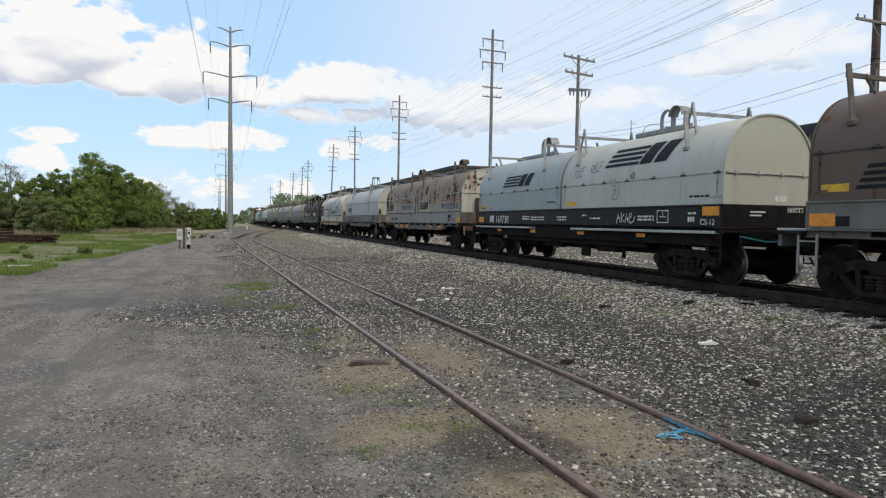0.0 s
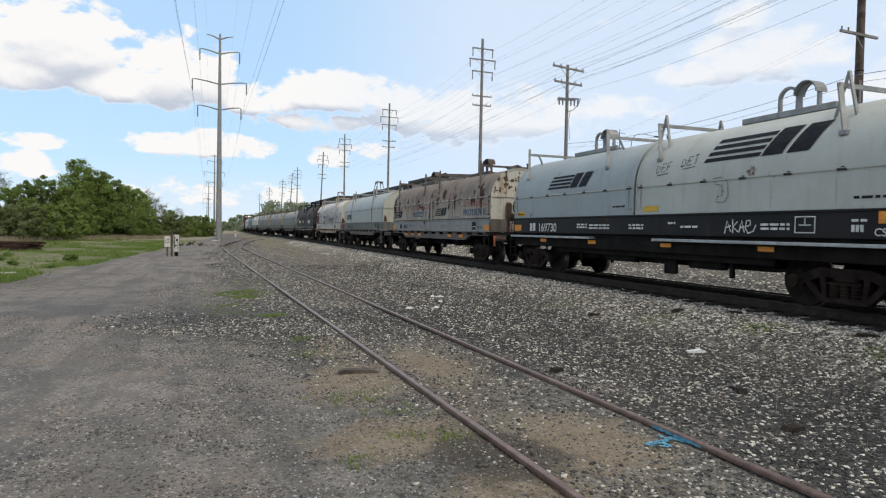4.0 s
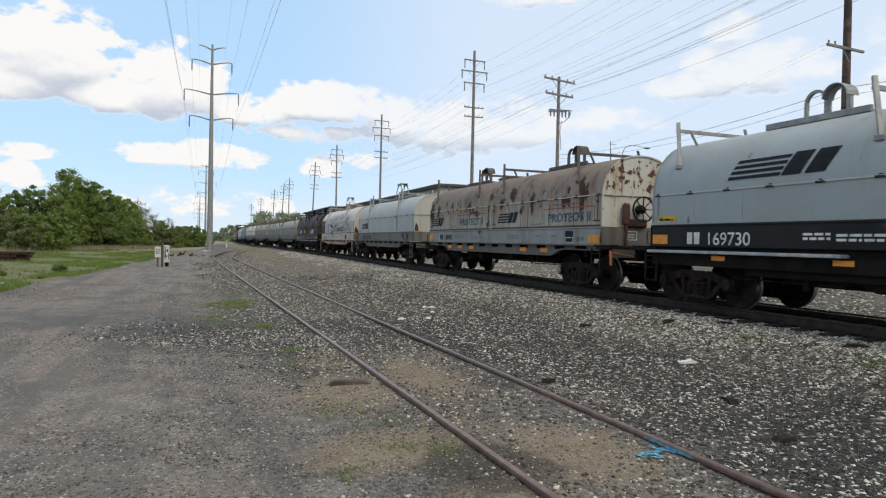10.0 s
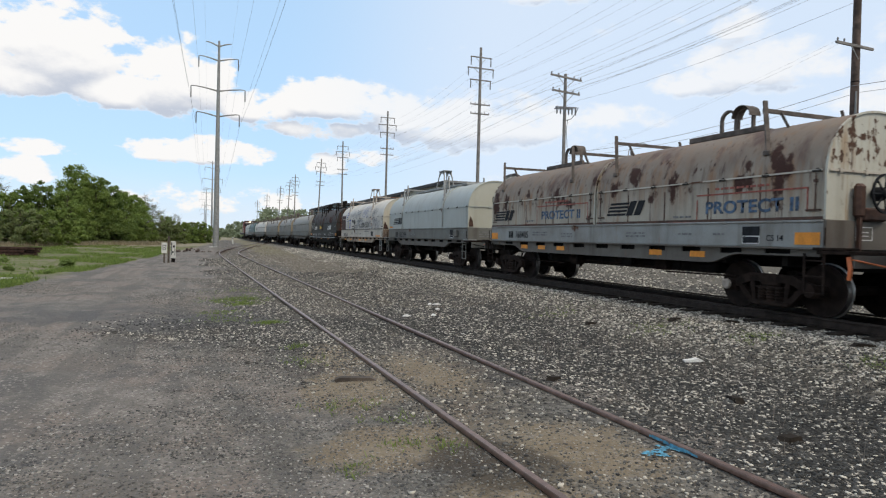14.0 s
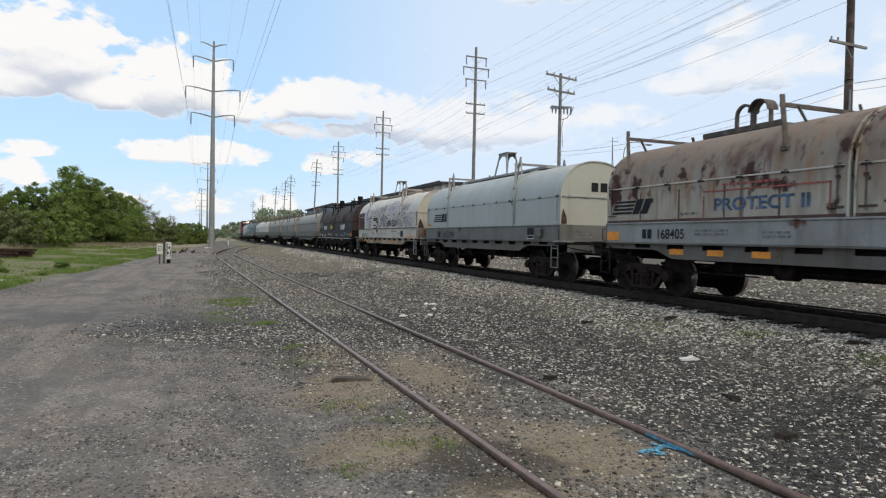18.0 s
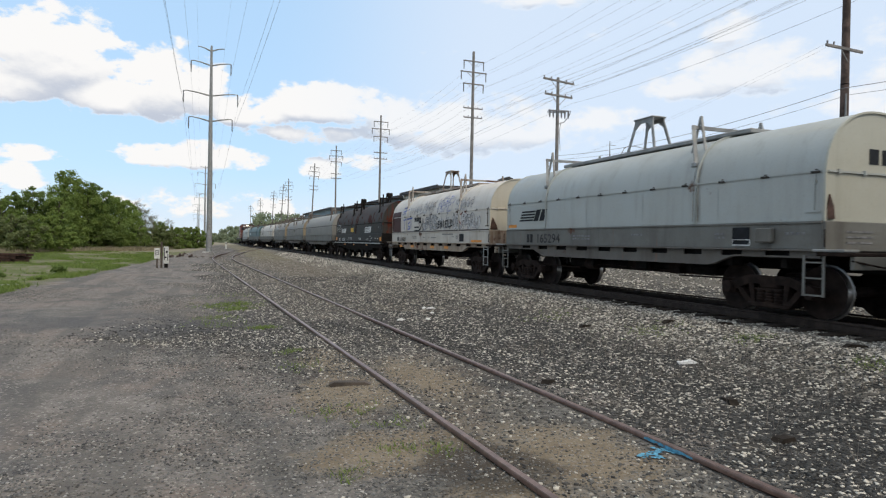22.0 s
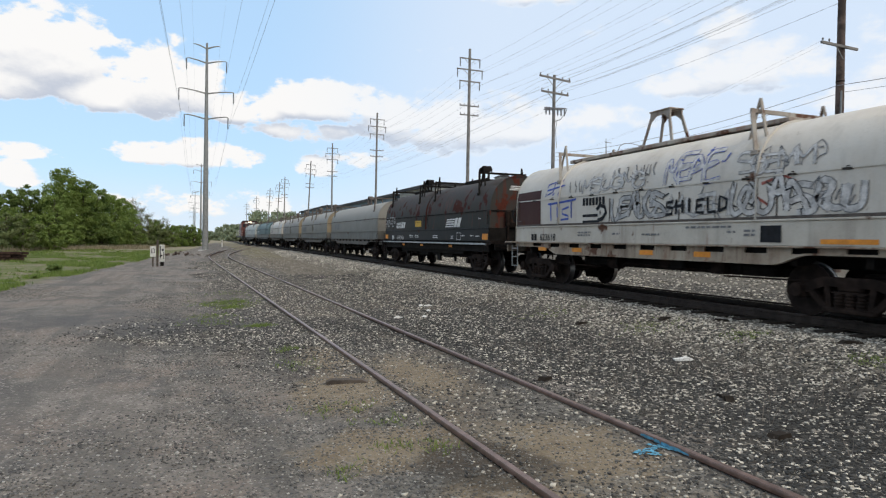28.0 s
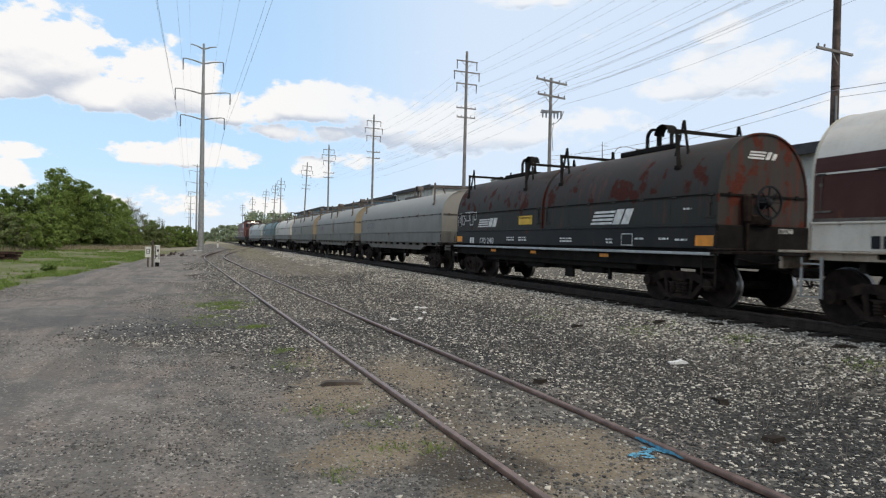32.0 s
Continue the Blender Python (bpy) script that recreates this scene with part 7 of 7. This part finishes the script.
def field_points(n, seed):
    rng = np.random.default_rng(seed)
    y = 22 + 58 * rng.random(n * 3) ** 1.3
    x = -5.4 + 0.075 * (y - 26) - 34 * rng.random(n * 3) ** 1.4
    k = np.sin(x * 0.9 + 1.3 * np.sin(y * 0.31)) + np.sin(y * 0.7 + x * 0.37)
    keep = (k + 0.9 * np.sin(x * 2.3 + y * 1.1) * np.sin(y * 1.9 - x) > -0.2 + 0.7 * (y < 36)) & (x < -3.5)
    return np.stack([x, y], 1)[keep][:n]


tagged(new("field_grass", blades("field_grass", field_points(9000, 5), 0.13, 0.018, 0.6, M["blade"], 6, 8, 0.12)), "short green grass on the field's edge", "grass", kind="stuff")
rng = np.random.default_rng(9)
yy = 60 + 16 * rng.random(5200) + 0
xx = -40 + 38 * rng.random(5200)
yy = yy + np.maximum(0, xx + 18) * 2.6
tagged(new("dry_grass", blades("dry_grass", np.stack([xx, yy], 1)[xx < -4.5], 0.42, 0.03, 0.3, M["straw"], 10, 7, 0.2)), "tall pale dry grass before the trees", "grass", kind="stuff")
TUFTS = ((0.70, 17.3, 0.75, 300), (1.13, 12.6, 0.28, 90), (0.35, 14.6, 0.5, 60), (0.80, 16.2, 0.4, 140), (1.3, 9.8, 0.2, 30), (1.55, 6.3, 0.2, 9), (1.46, 4.95, 0.2, 12), (1.88, 4.8, 0.2, 14), (0.3, 13.4, 0.5, 40), (1.2, 6.4, 0.25, 12), (8.1, 7.6, 0.35, 50), (7.7, 9.4, 0.6, 60), (7.3, 12.5, 0.6, 40), (8.0, 5.5, 0.3, 34), (1.0, 4.6, 0.2, 10), (1.3, 8.6, 0.4, 24), (0.9, 20, 1.0, 50), (1.7, 5.6, 0.3, 14))
pts = []
for x, y, r, n in TUFTS:
    q = rng.normal(size=(n, 2)) * r * 0.5
    pts.append(np.stack([x + q[:, 0], y + q[:, 1]], 1))
tagged(new("weed_tufts", blades("weed_tufts", np.concatenate(pts), 0.05, 0.006, 0.8, M["blade"], 12, 6, 0.03)), "small green weeds in the gravel", "weeds", kind="stuff")
pts = np.stack([rng.uniform(4.3, 7.6, 130), rng.uniform(2.6, 9.5, 130)], 1)
tagged(new("dead_stalks", blades("dead_stalks", pts, 0.22, 0.004, 0.35, M["twig"], 13, 4, 0.05)), "thin dead brown weed stalks in the ballast", "weeds", kind="stuff")
for x, y, s in ((-6.07, 33.4, 0.62), (-7.6, 30.5, 0.34), (-8.9, 33.5, 0.36), (-7.4, 27.2, 0.3), (-5.9, 28.5, 0.22), (-9.5, 37.0, 0.4)):
    cen = [(rng.normal() * 0.22 * s, rng.normal() * 0.22 * s, 0.18 * s + 0.12 * s * k) for k in range(4) for _ in range(4)]
    ob = new("shrub", leaf_mesh("shrub", cen, [0.2 * s] * len(cen), 60, 0.09, M["leaf_b"]))
    ob.location = (x, y, float(height(x, y)) - 0.06)
    tagged(ob, "low dark green weed clump in the grass", "shrub", group="weed clumps on the field")


# ---- small things on the ground ----
def on_ground(x, y, lift=0.0):
    return (x, y, float(height(x, y)) + lift)


s = thing("notice_board", "white notice board on a weathered wooden post", "sign", on_ground(-2.25, 39.5))
s.scale = (0.88, 0.88, 0.88)
g = Geo().box(-0.06, 0.06, -0.06, 0.06, -0.1, 1.72, 0.012)
part("post", g, M["old_wood"], s, at=(0.12, 0.06, 0))
g = Geo().box(-0.31, 0.03, -0.035, 0.0, 0.62, 1.30, 0.01)
board = part("board", g, M["sign_white"], s)
g = Geo()
for x0, x1, z0, z1 in ((-0.24, -0.04, 1.12, 1.15), (-0.24, -0.04, 0.86, 0.89), (-0.24, -0.21, 0.89, 1.12), (-0.07, -0.04, 0.89, 1.12), (-0.18, -0.10, 0.98, 1.02)):
    g.box(x0, x1, -0.041, -0.036, z0, z1)
part("marking", g, M["ink"], board)
g = Geo().box(-0.19, -0.09, -0.03, 0.03, -0.05, 0.65, 0.01)
part("leg", g, M["old_wood"], s)
s = thing("pedestal_box", "white painted pedestal with black marks and sprayed lines", "utility box", on_ground(-1.93, 40.2))
s.scale = (0.82, 0.82, 0.9)
g = Geo().box(-0.17, 0.16, -0.1, 0.12, 0.26, 1.36, 0.03)
body = part("cabinet", g, M["sign_white"], s)
g = Geo()
g.box(-0.13, -0.08, -0.108, -0.102, 0.5, 1.3)
g.box(-0.02, 0.1, -0.108, -0.102, 0.95, 1.10)
g.box(-0.12, 0.02, -0.108, -0.102, 0.62, 0.72)
g.box(0.09, 0.13, -0.108, -0.102, 0.45, 0.9)
part("marking", g, M["ink"], body)
g = Geo().box(-0.12, 0.12, -0.06, 0.08, -0.1, 0.3, 0.02)
part("stand", g, M["under"], s)

s = thing("marker_post", "short white marker post beside the switch", "post", on_ground(3.05, 90.0))
part("post", Geo().box(-0.09, 0.09, -0.05, 0.05, -0.1, 0.92, 0.02), M["sign_white"], s)
part("band", Geo().box(-0.095, 0.095, -0.056, 0.056, 0.62, 0.72), M["ink"], s)

# a heap of old ties and scrap on the field
pile = thing("tie_pile", "low heap of dark rotten railway ties", "timber pile", on_ground(-10.9, 45.8))
pile.scale = (0.9, 0.9, 0.85)
k = 0
for row, (n, z) in enumerate(((7, 0.10), (6, 0.31), (4, 0.52))):
    for i in range(n):
        g = Geo().box(-1.3, 1.3, -0.11, 0.11, -0.09, 0.09, 0.02)
        t = part("tie", g, M["rotten"], pile, at=(-0.6 + row * 0.1 + random.uniform(-0.5, 0.6), -1.2 + i * 0.36 + row * 0.15, z))
        t.rotation_euler = (0, 0, radians(random.uniform(-9, 9)))
for i in range(5):
    g = Geo().box(-1.25, 1.25, -0.11, 0.11, -0.09, 0.09, 0.02)
    t = part("tie", g, M["rotten"], pile, at=(-3.0 + random.uniform(-0.3, 0.3), -0.8 + i * 0.4, 0.12 + 0.2 * i))
    t.rotation_euler = (0, 0, radians(random.uniform(-12, 12)))
g = Geo()
for i in range(34):
    x, y = random.gauss(0, 0.8), random.gauss(0, 0.6)
    z = random.uniform(0.02, 0.42) * math.exp(-x * x)
    r = random.uniform(0.05, 0.17)
    g.lathe([(-r * 0.7, r * 0.3), (-r * 0.3, r), (r * 0.3, r * 0.9), (r * 0.7, r * 0.25)], (x, y, z), random.choice("xyz"), 5)
thing("rubble_heap", "small heap of brown rubble and scrap", "rubble", on_ground(-1.6, 62.0), kind="stuff", geo=g, material=M["pole_brown"])
g = Geo().box(-1.1, 1.1, -0.08, 0.08, 0, 0.07, 0.01)
o = thing("white_board", "pale painted board lying in the grass", "board", on_ground(-6.9, 25.2, -0.01), geo=g, material=M["sign_white"])
g = Geo().prism([(-0.24, 0.0), (0.21, 0.0), (0.24, 0.02), (0.17, 0.05), (-0.19, 0.055), (-0.25, 0.03)], -0.055, 0.055)
o = thing("plank", "short piece of dark rotten plank", "plank", on_ground(1.66, 7.34, -0.012), geo=g, material=M["old_wood"])
o.rotation_euler = (0, 0, radians(-12))
g = Geo().prism([(-0.13, 0.0), (0.12, 0.0), (0.14, 0.03), (0.05, 0.065), (-0.06, 0.035), (-0.14, 0.03)], -0.06, 0.05)
o = thing("litter", "crumpled white litter on the ballast", "litter", on_ground(6.72, 7.42, -0.01), geo=g, material=M["litter"])
o.rotation_euler = (0, 0, radians(-25))
for x, y, w, r in ((4.05, 13.1, 0.10, 5), (4.7, 13.2, 0.06, 40), (5.7, 15.8, 0.13, -20), (5.55, 15.9, 0.08, 60), (5.3, 14.6, 0.05, 10)):
    g = Geo().prism([(-w, 0.0), (w * 0.9, 0.0), (w, 0.02), (w * 0.2, 0.05), (-w * 0.6, 0.03)], -0.04, 0.035)
    o = thing("litter", "small scrap of white paper litter on ballast", "litter", on_ground(x, y, -0.005), "paper scraps in the ballast", geo=g, material=M["litter"])
    o.rotation_euler = (0, 0, radians(r))
for x, y, w, r in ((8.25, 9.6, 0.20, 20), (8.9, 8.9, 0.15, -30), (4.9, 4.2, 0.16, 15), (5.6, 5.5, 0.14, 70), (7.2, 10.8, 0.14, 0), (8.7, 6.3, 0.18, -20), (3.95, 6.7, 0.12, 35)):
    g = Geo().prism([(-w, 0.0), (w, 0.0), (w * 0.8, 0.045), (-w * 0.5, 0.06)], -0.05, 0.05)
    o = thing("wood_scrap", "dark broken scrap of tie wood", "wood scrap", on_ground(x, y, -0.01), "wood scraps in the ballast", geo=g, material=M["tie"])
    o.rotation_euler = (0, 0, radians(r))
# survey paint across the siding
g = Geo()
for a, b, n in (((3.28, 4.16), (3.62, 4.20), 34), ((3.40, 4.08), (3.62, 4.26), 26), ((3.30, 4.12), (3.46, 4.06), 14), ((3.52, 4.30), (3.64, 4.12), 16)):
    for i in range(n):
        t = random.random()
        cx, cy = a[0] + (b[0] - a[0]) * t + random.gauss(0, 0.014), a[1] + (b[1] - a[1]) * t + random.gauss(0, 0.016)
        r = random.uniform(0.008, 0.026)
        zz = float(height(cx, cy)) + random.uniform(0.006, 0.014)
        g.add([(cx + r * math.cos(k * 1.257 + i) * random.uniform(0.6, 1.2), cy + r * math.sin(k * 1.257 + i) * random.uniform(0.6, 1.2), zz) for k in range(5)], [(0, 1, 2, 3, 4)])
thing("survey_paint", "bright blue survey paint sprayed on the gravel", "paint mark", geo=g, material=M["cyan"])
g = Geo()
y0, y1 = 3.86, 4.5
for i in range(17):
    f, w = random.random(), random.uniform(0.012, 0.045)
    ym = y0 + (y1 - y0) * f
    ya, yb, za, zb = ym - w, ym + w, random.uniform(0.078, 0.094), random.uniform(0.058, 0.074)
    fx = lambda v: 3.773 - 0.029 * v - 0.0345 - 0.0001 * i
    g.add([(fx(ya), ya, za), (fx(yb), yb, za + 0.002), (fx(yb + 0.01), yb + 0.01, zb), (fx(ya), ya - 0.008, zb + 0.003)], [(0, 1, 2, 3)])
part("survey_paint", g, M["cyan"], TRACKS[1], "bright blue paint on the rail's side")


# ---- ties and stones ----
old_tie = Geo().box(-1.2, 1.2, -0.09, 0.09, -0.17, 0.0, 0.018).mesh("tie", M["old_wood"])
tie_mesh = Geo().box(-1.3, 1.3, -0.115, 0.115, -0.17, 0.0, 0.018).mesh("tie", M["tie"])
for i in range(160):
    y = -14 + i * 0.56
    part("tie", tie_mesh, None, TRACKS[0], at=(TRACK_X + float(bend(y)) + 0.03 * math.sin(i * 2.1), y, RAIL_TOP - 0.16))
for i in range(60):
    y = 47.5 + i * 0.62
    k = min(range(len(siding_line)), key=lambda j: abs(siding_line[j][1] - y))
    p, q = siding_line[k], siding_line[min(k + 1, len(siding_line) - 1)]
    t = part("tie", old_tie, None, TRACKS[1], at=(p[0], y, float(height(p[0], y)) - 0.006 + 0.012 * math.sin(i * 2.3)))
    t.rotation_euler = (0, 0, -math.atan2(q[0] - p[0], q[1] - p[1] + 1e-6))

CUBE = np.array([(x, y, z) for x in (-1, 1) for y in (-1, 1) for z in (-1, 1)], dtype=float)
CUBE_F = np.array([(0, 1, 3, 2), (4, 6, 7, 5), (0, 4, 5, 1), (2, 3, 7, 6), (0, 2, 6, 4), (1, 5, 7, 3)])


def stones(name, label, x, y, size, material, seed, sink=0.25, flat=0.62):
    """Loose crushed stones, each a rough block of its own, all in one mesh."""
    rng = np.random.default_rng(seed)
    n = len(x)
    v = CUBE[None] * (1 + rng.uniform(-0.42, 0.18, (n, 8, 3)))
    v *= (rng.uniform(0.7, 1.3, (n, 1, 3)) * np.array([1.15, 0.9, flat])) * (size * 0.5)[:, None, None]
    a = rng.random(n) * 6.283
    tilt = rng.normal(size=n) * 0.35
    ct, st = np.cos(tilt)[:, None], np.sin(tilt)[:, None]
    vy, vz = v[:, :, 1] * ct - v[:, :, 2] * st, v[:, :, 1] * st + v[:, :, 2] * ct
    ca, sa = np.cos(a)[:, None], np.sin(a)[:, None]
    vx, vy = v[:, :, 0] * ca - vy * sa, v[:, :, 0] * sa + vy * ca
    z0 = height(x, y) + size * (0.5 * flat - sink)
    out = np.stack([vx + x[:, None], vy + y[:, None], vz + z0[:, None]], -1).reshape(-1, 3)
    f = (CUBE_F[None] + (np.arange(n) * 8)[:, None, None]).reshape(-1, 4)
    return tagged(new(name, fast_mesh(name, out, f, material)), label, "stones", kind="stuff")


def spread(n, seed, x0, x1, y0, y1, power):
    """Points that thin out with distance."""
    rng = np.random.default_rng(seed)
    y = y0 + (y1 - y0) * rng.random(n) ** power
    return x0 + (x1 - x0) * rng.random(n), y, rng


x, y, r = spread(90000, 71, 0.0, 1.0, 2.4, 30, 1.8)
x = 3.83 - 0.029 * y + x * (4.7 + 0.029 * y)
stones("dark_ballast", "loose dark ballast with scattered pale stones", x, y, 0.010 + 0.023 * r.random(len(x)) ** 2.0 + 0.0005 * y, M["stone_dark"], 72, flat=0.5)
x, y, r = spread(16000, 83, 0.0, 1.0, 15, 74, 1.25)
x = 2.4 - 0.029 * np.minimum(y, 50) + x * 6.6
keep = r.random(len(x)) < 1.0 - 0.75 * smooth01(y + 4 * np.sin(x * 1.1), 42, 60)
x, y = x[keep], y[keep]
stones("distant_ballast", "dark and pale ballast between siding and main line", x, y, 0.022 + 0.022 * r.random(len(x)) + 0.0004 * y, M["stone_fines"], 84, flat=0.5)
# paler slivers in the middle of the dark bed
x, y, r = spread(9000, 91, 4.0, 7.8, 5.2, 26, 1.3)
stones("pale_slivers", "pale stone slivers among the dark ballast", x, y, 0.014 + 0.022 * r.random(len(x)) ** 2 + 0.0005 * y, M["stone_pale"], 92, flat=0.45)
x, y, r = spread(42000, 73, 6.9, 9.75, 3.0, 70, 1.9)
keep = r.random(len(x)) < smooth01(x + 0.5 * np.sin(y * 0.8), 6.9, 8.2) + 0.1
x, y = x[keep], y[keep]
stones("pale_ballast", "pale limestone ballast on the bank of the main line", x, y, 0.016 + 0.028 * r.random(len(x)) ** 1.4 + 0.0006 * y, M["stone_pale"], 74, flat=0.52)
x, y, r = spread(15000, 79, 11.7, 22.0, 3.0, 70, 1.6)
stones("far_ballast", "pale ballast between and behind the rails", x, y, 0.03 + 0.035 * r.random(len(x)) + 0.0006 * y, M["stone_pale"], 80)
x, y, r = spread(105000, 75, -6.5, 3.9, 2.6, 26, 1.7)
keep = (np.sin(x * 0.9 + np.sin(y * 0.45)) + np.sin(y * 0.8 + x * 0.6) + smooth01(x, -3, 1.2) * 3.0 - 0.9) > r.normal(size=len(x)) * 0.6
x, y = x[keep], y[keep]
stones("road_gravel", "small mixed gravel strewn over the packed yard", x, y, 0.005 + 0.011 * r.random(len(x)) ** 2 + 0.0005 * y, M["stone_road"], 76, 0.22)
x, y, r = spread(16000, 77, -2.2, 3.6, 8.8, 15.2, 1.0)
keep = (np.abs(y + 0.35 * x - 12.0 + 0.8 * np.sin(x * 1.7)) < 1.9 * r.random(len(x)) + 0.1) & (r.random(len(x)) < 0.15 + 0.85 * smooth01(x, -2.0, 1.2))
x, y = x[keep], y[keep]
stones("spilled_ballast", "band of ballast spilled across the yard", x, y, 0.012 + 0.022 * r.random(len(x)), M["stone_dark"], 78)
# the pale lip of that band
x, y, r = spread(5200, 93, -2.4, 2.9, 0.0, 1.0, 1.0)
y = 11.5 - 0.35 * x + 0.2 * np.sin(x * 2.7) + r.normal(size=len(x)) * (0.42 + 0.15 * np.sin(x * 2.1))
keep = r.random(len(x)) < smooth01(x, -2.4, 0.6)
x, y = x[keep], y[keep]
stones("pale_spill", "lip of pale stones spilled across the yard", x, y, 0.012 + 0.024 * r.random(len(x)), M["stone_mixed"], 94, flat=0.5)
# coarser grey gravel beside the siding
x, y, r = spread(30000, 95, -1.4, 2.2, 2.9, 11.4, 1.5)
keep = (np.sin(x * 2.3 + 1.4 * np.sin(y * 0.8)) + np.sin(y * 1.3 - x * 0.9) + 1.6 * smooth01(x, -1.2, 1.0)) > 0.35 + r.normal(size=len(x)) * 0.5
for cx, cy, rx, ry in ((1.55, 7.0, 0.6, 1.0), (1.42, 5.0, 0.7, 0.5), (1.9, 3.6, 0.5, 0.5)):
    keep &= r.random(len(x)) > 1.1 * np.exp(-((x - cx) / rx) ** 2 - ((y - cy) / ry) ** 2)
x, y = x[keep], y[keep]
stones("yard_gravel", "coarse grey gravel in patches beside the siding", x, y, 0.007 + 0.014 * r.random(len(x)) ** 2 + 0.0006 * y, M["stone_yard"], 96, flat=0.5)


x, y, r = spread(40000, 81, 0.0, 1.0, 2.6, 46, 1.8)
x = 0.5 - 0.029 * y + x ** 0.8 * 3.2
bare = np.zeros(len(x))
for cx, cy, rx, ry in ((1.55, 7.0, 0.6, 1.0), (2.85, 4.4, 0.65, 0.9), (2.62, 7.6, 0.5, 1.2), (1.42, 5.0, 0.7, 0.5), (1.9, 3.6, 0.5, 0.5)):
    bare = np.maximum(bare, np.exp(-((x - cx) / rx) ** 2 - ((y - cy) / ry) ** 2))
edge = (x - 0.5 + 0.029 * y) / 3.2
keep = (r.random(len(x)) < 0.04 + 0.96 * smooth01(edge + 0.10 * np.sin(y * 0.9) + 0.05 * np.sin(y * 2.3), 0.02, 0.32)) & (np.sin(x * 1.9 + y * 0.5) + np.sin(y * 0.9) + 0.5 * r.normal(size=len(x)) > -0.9) & (r.random(len(x)) > bare * 1.15) & (np.abs(x + 0.029 * y - 2.27) > 0.045)
x, y = x[keep], y[keep]
stones("siding_gravel", "mixed gravel between the rails of the siding", x, y, 0.009 + 0.022 * r.random(len(x)) ** 1.8 + 0.0005 * y, M["stone_mixed"], 82)


# ---- what moves ----
def way_at(t):
    """How far the train has come at t seconds."""
    i = max(0, min(int(t), 31))
    s = [TRAIN_WAY[max(0, min(32, i + k))][1] for k in (-1, 0, 1, 2)]
    if i == 0:
        s[0] = 2 * s[1] - s[2]
    if i == 31:
        s[3] = 2 * s[2] - s[1]
    f = t - i
    return 0.5 * (2 * s[1] + (s[2] - s[0]) * f + (2 * s[0] - 5 * s[1] + 4 * s[2] - s[3]) * f * f + (3 * s[1] - s[0] - 3 * s[2] + s[3]) * f ** 3)


def car_pose(u0, ln, s):
    """A car on the line: both its trucks follow the track."""
    ya, yb = u0 - s + 1.2, u0 - s + ln - 1.2
    xa, xb = TRACK_X + float(bend(ya)), TRACK_X + float(bend(yb))
    turn = -math.degrees(math.atan2(xb - xa, yb - ya))
    x = xa - (xb - xa) * 1.2 / (yb - ya)
    return pose(x, u0 - s, RAIL_TOP, 0, 0, turn)


def motions():
    for ob, u0, ln in TRAIN:
        walk(ob, [(t, car_pose(u0, ln, way_at(t))) for t in range(33)])
    times = [i * 0.2 for i in range(161)]
    turns = [math.degrees(way_at(t) / WHEEL_R) for t in times]
    for ob, k in WHEELSETS:
        walk(ob, [(t, pose(0, k, WHEEL_R, a, 0, 0)) for t, a in zip(times, turns)])


motions()
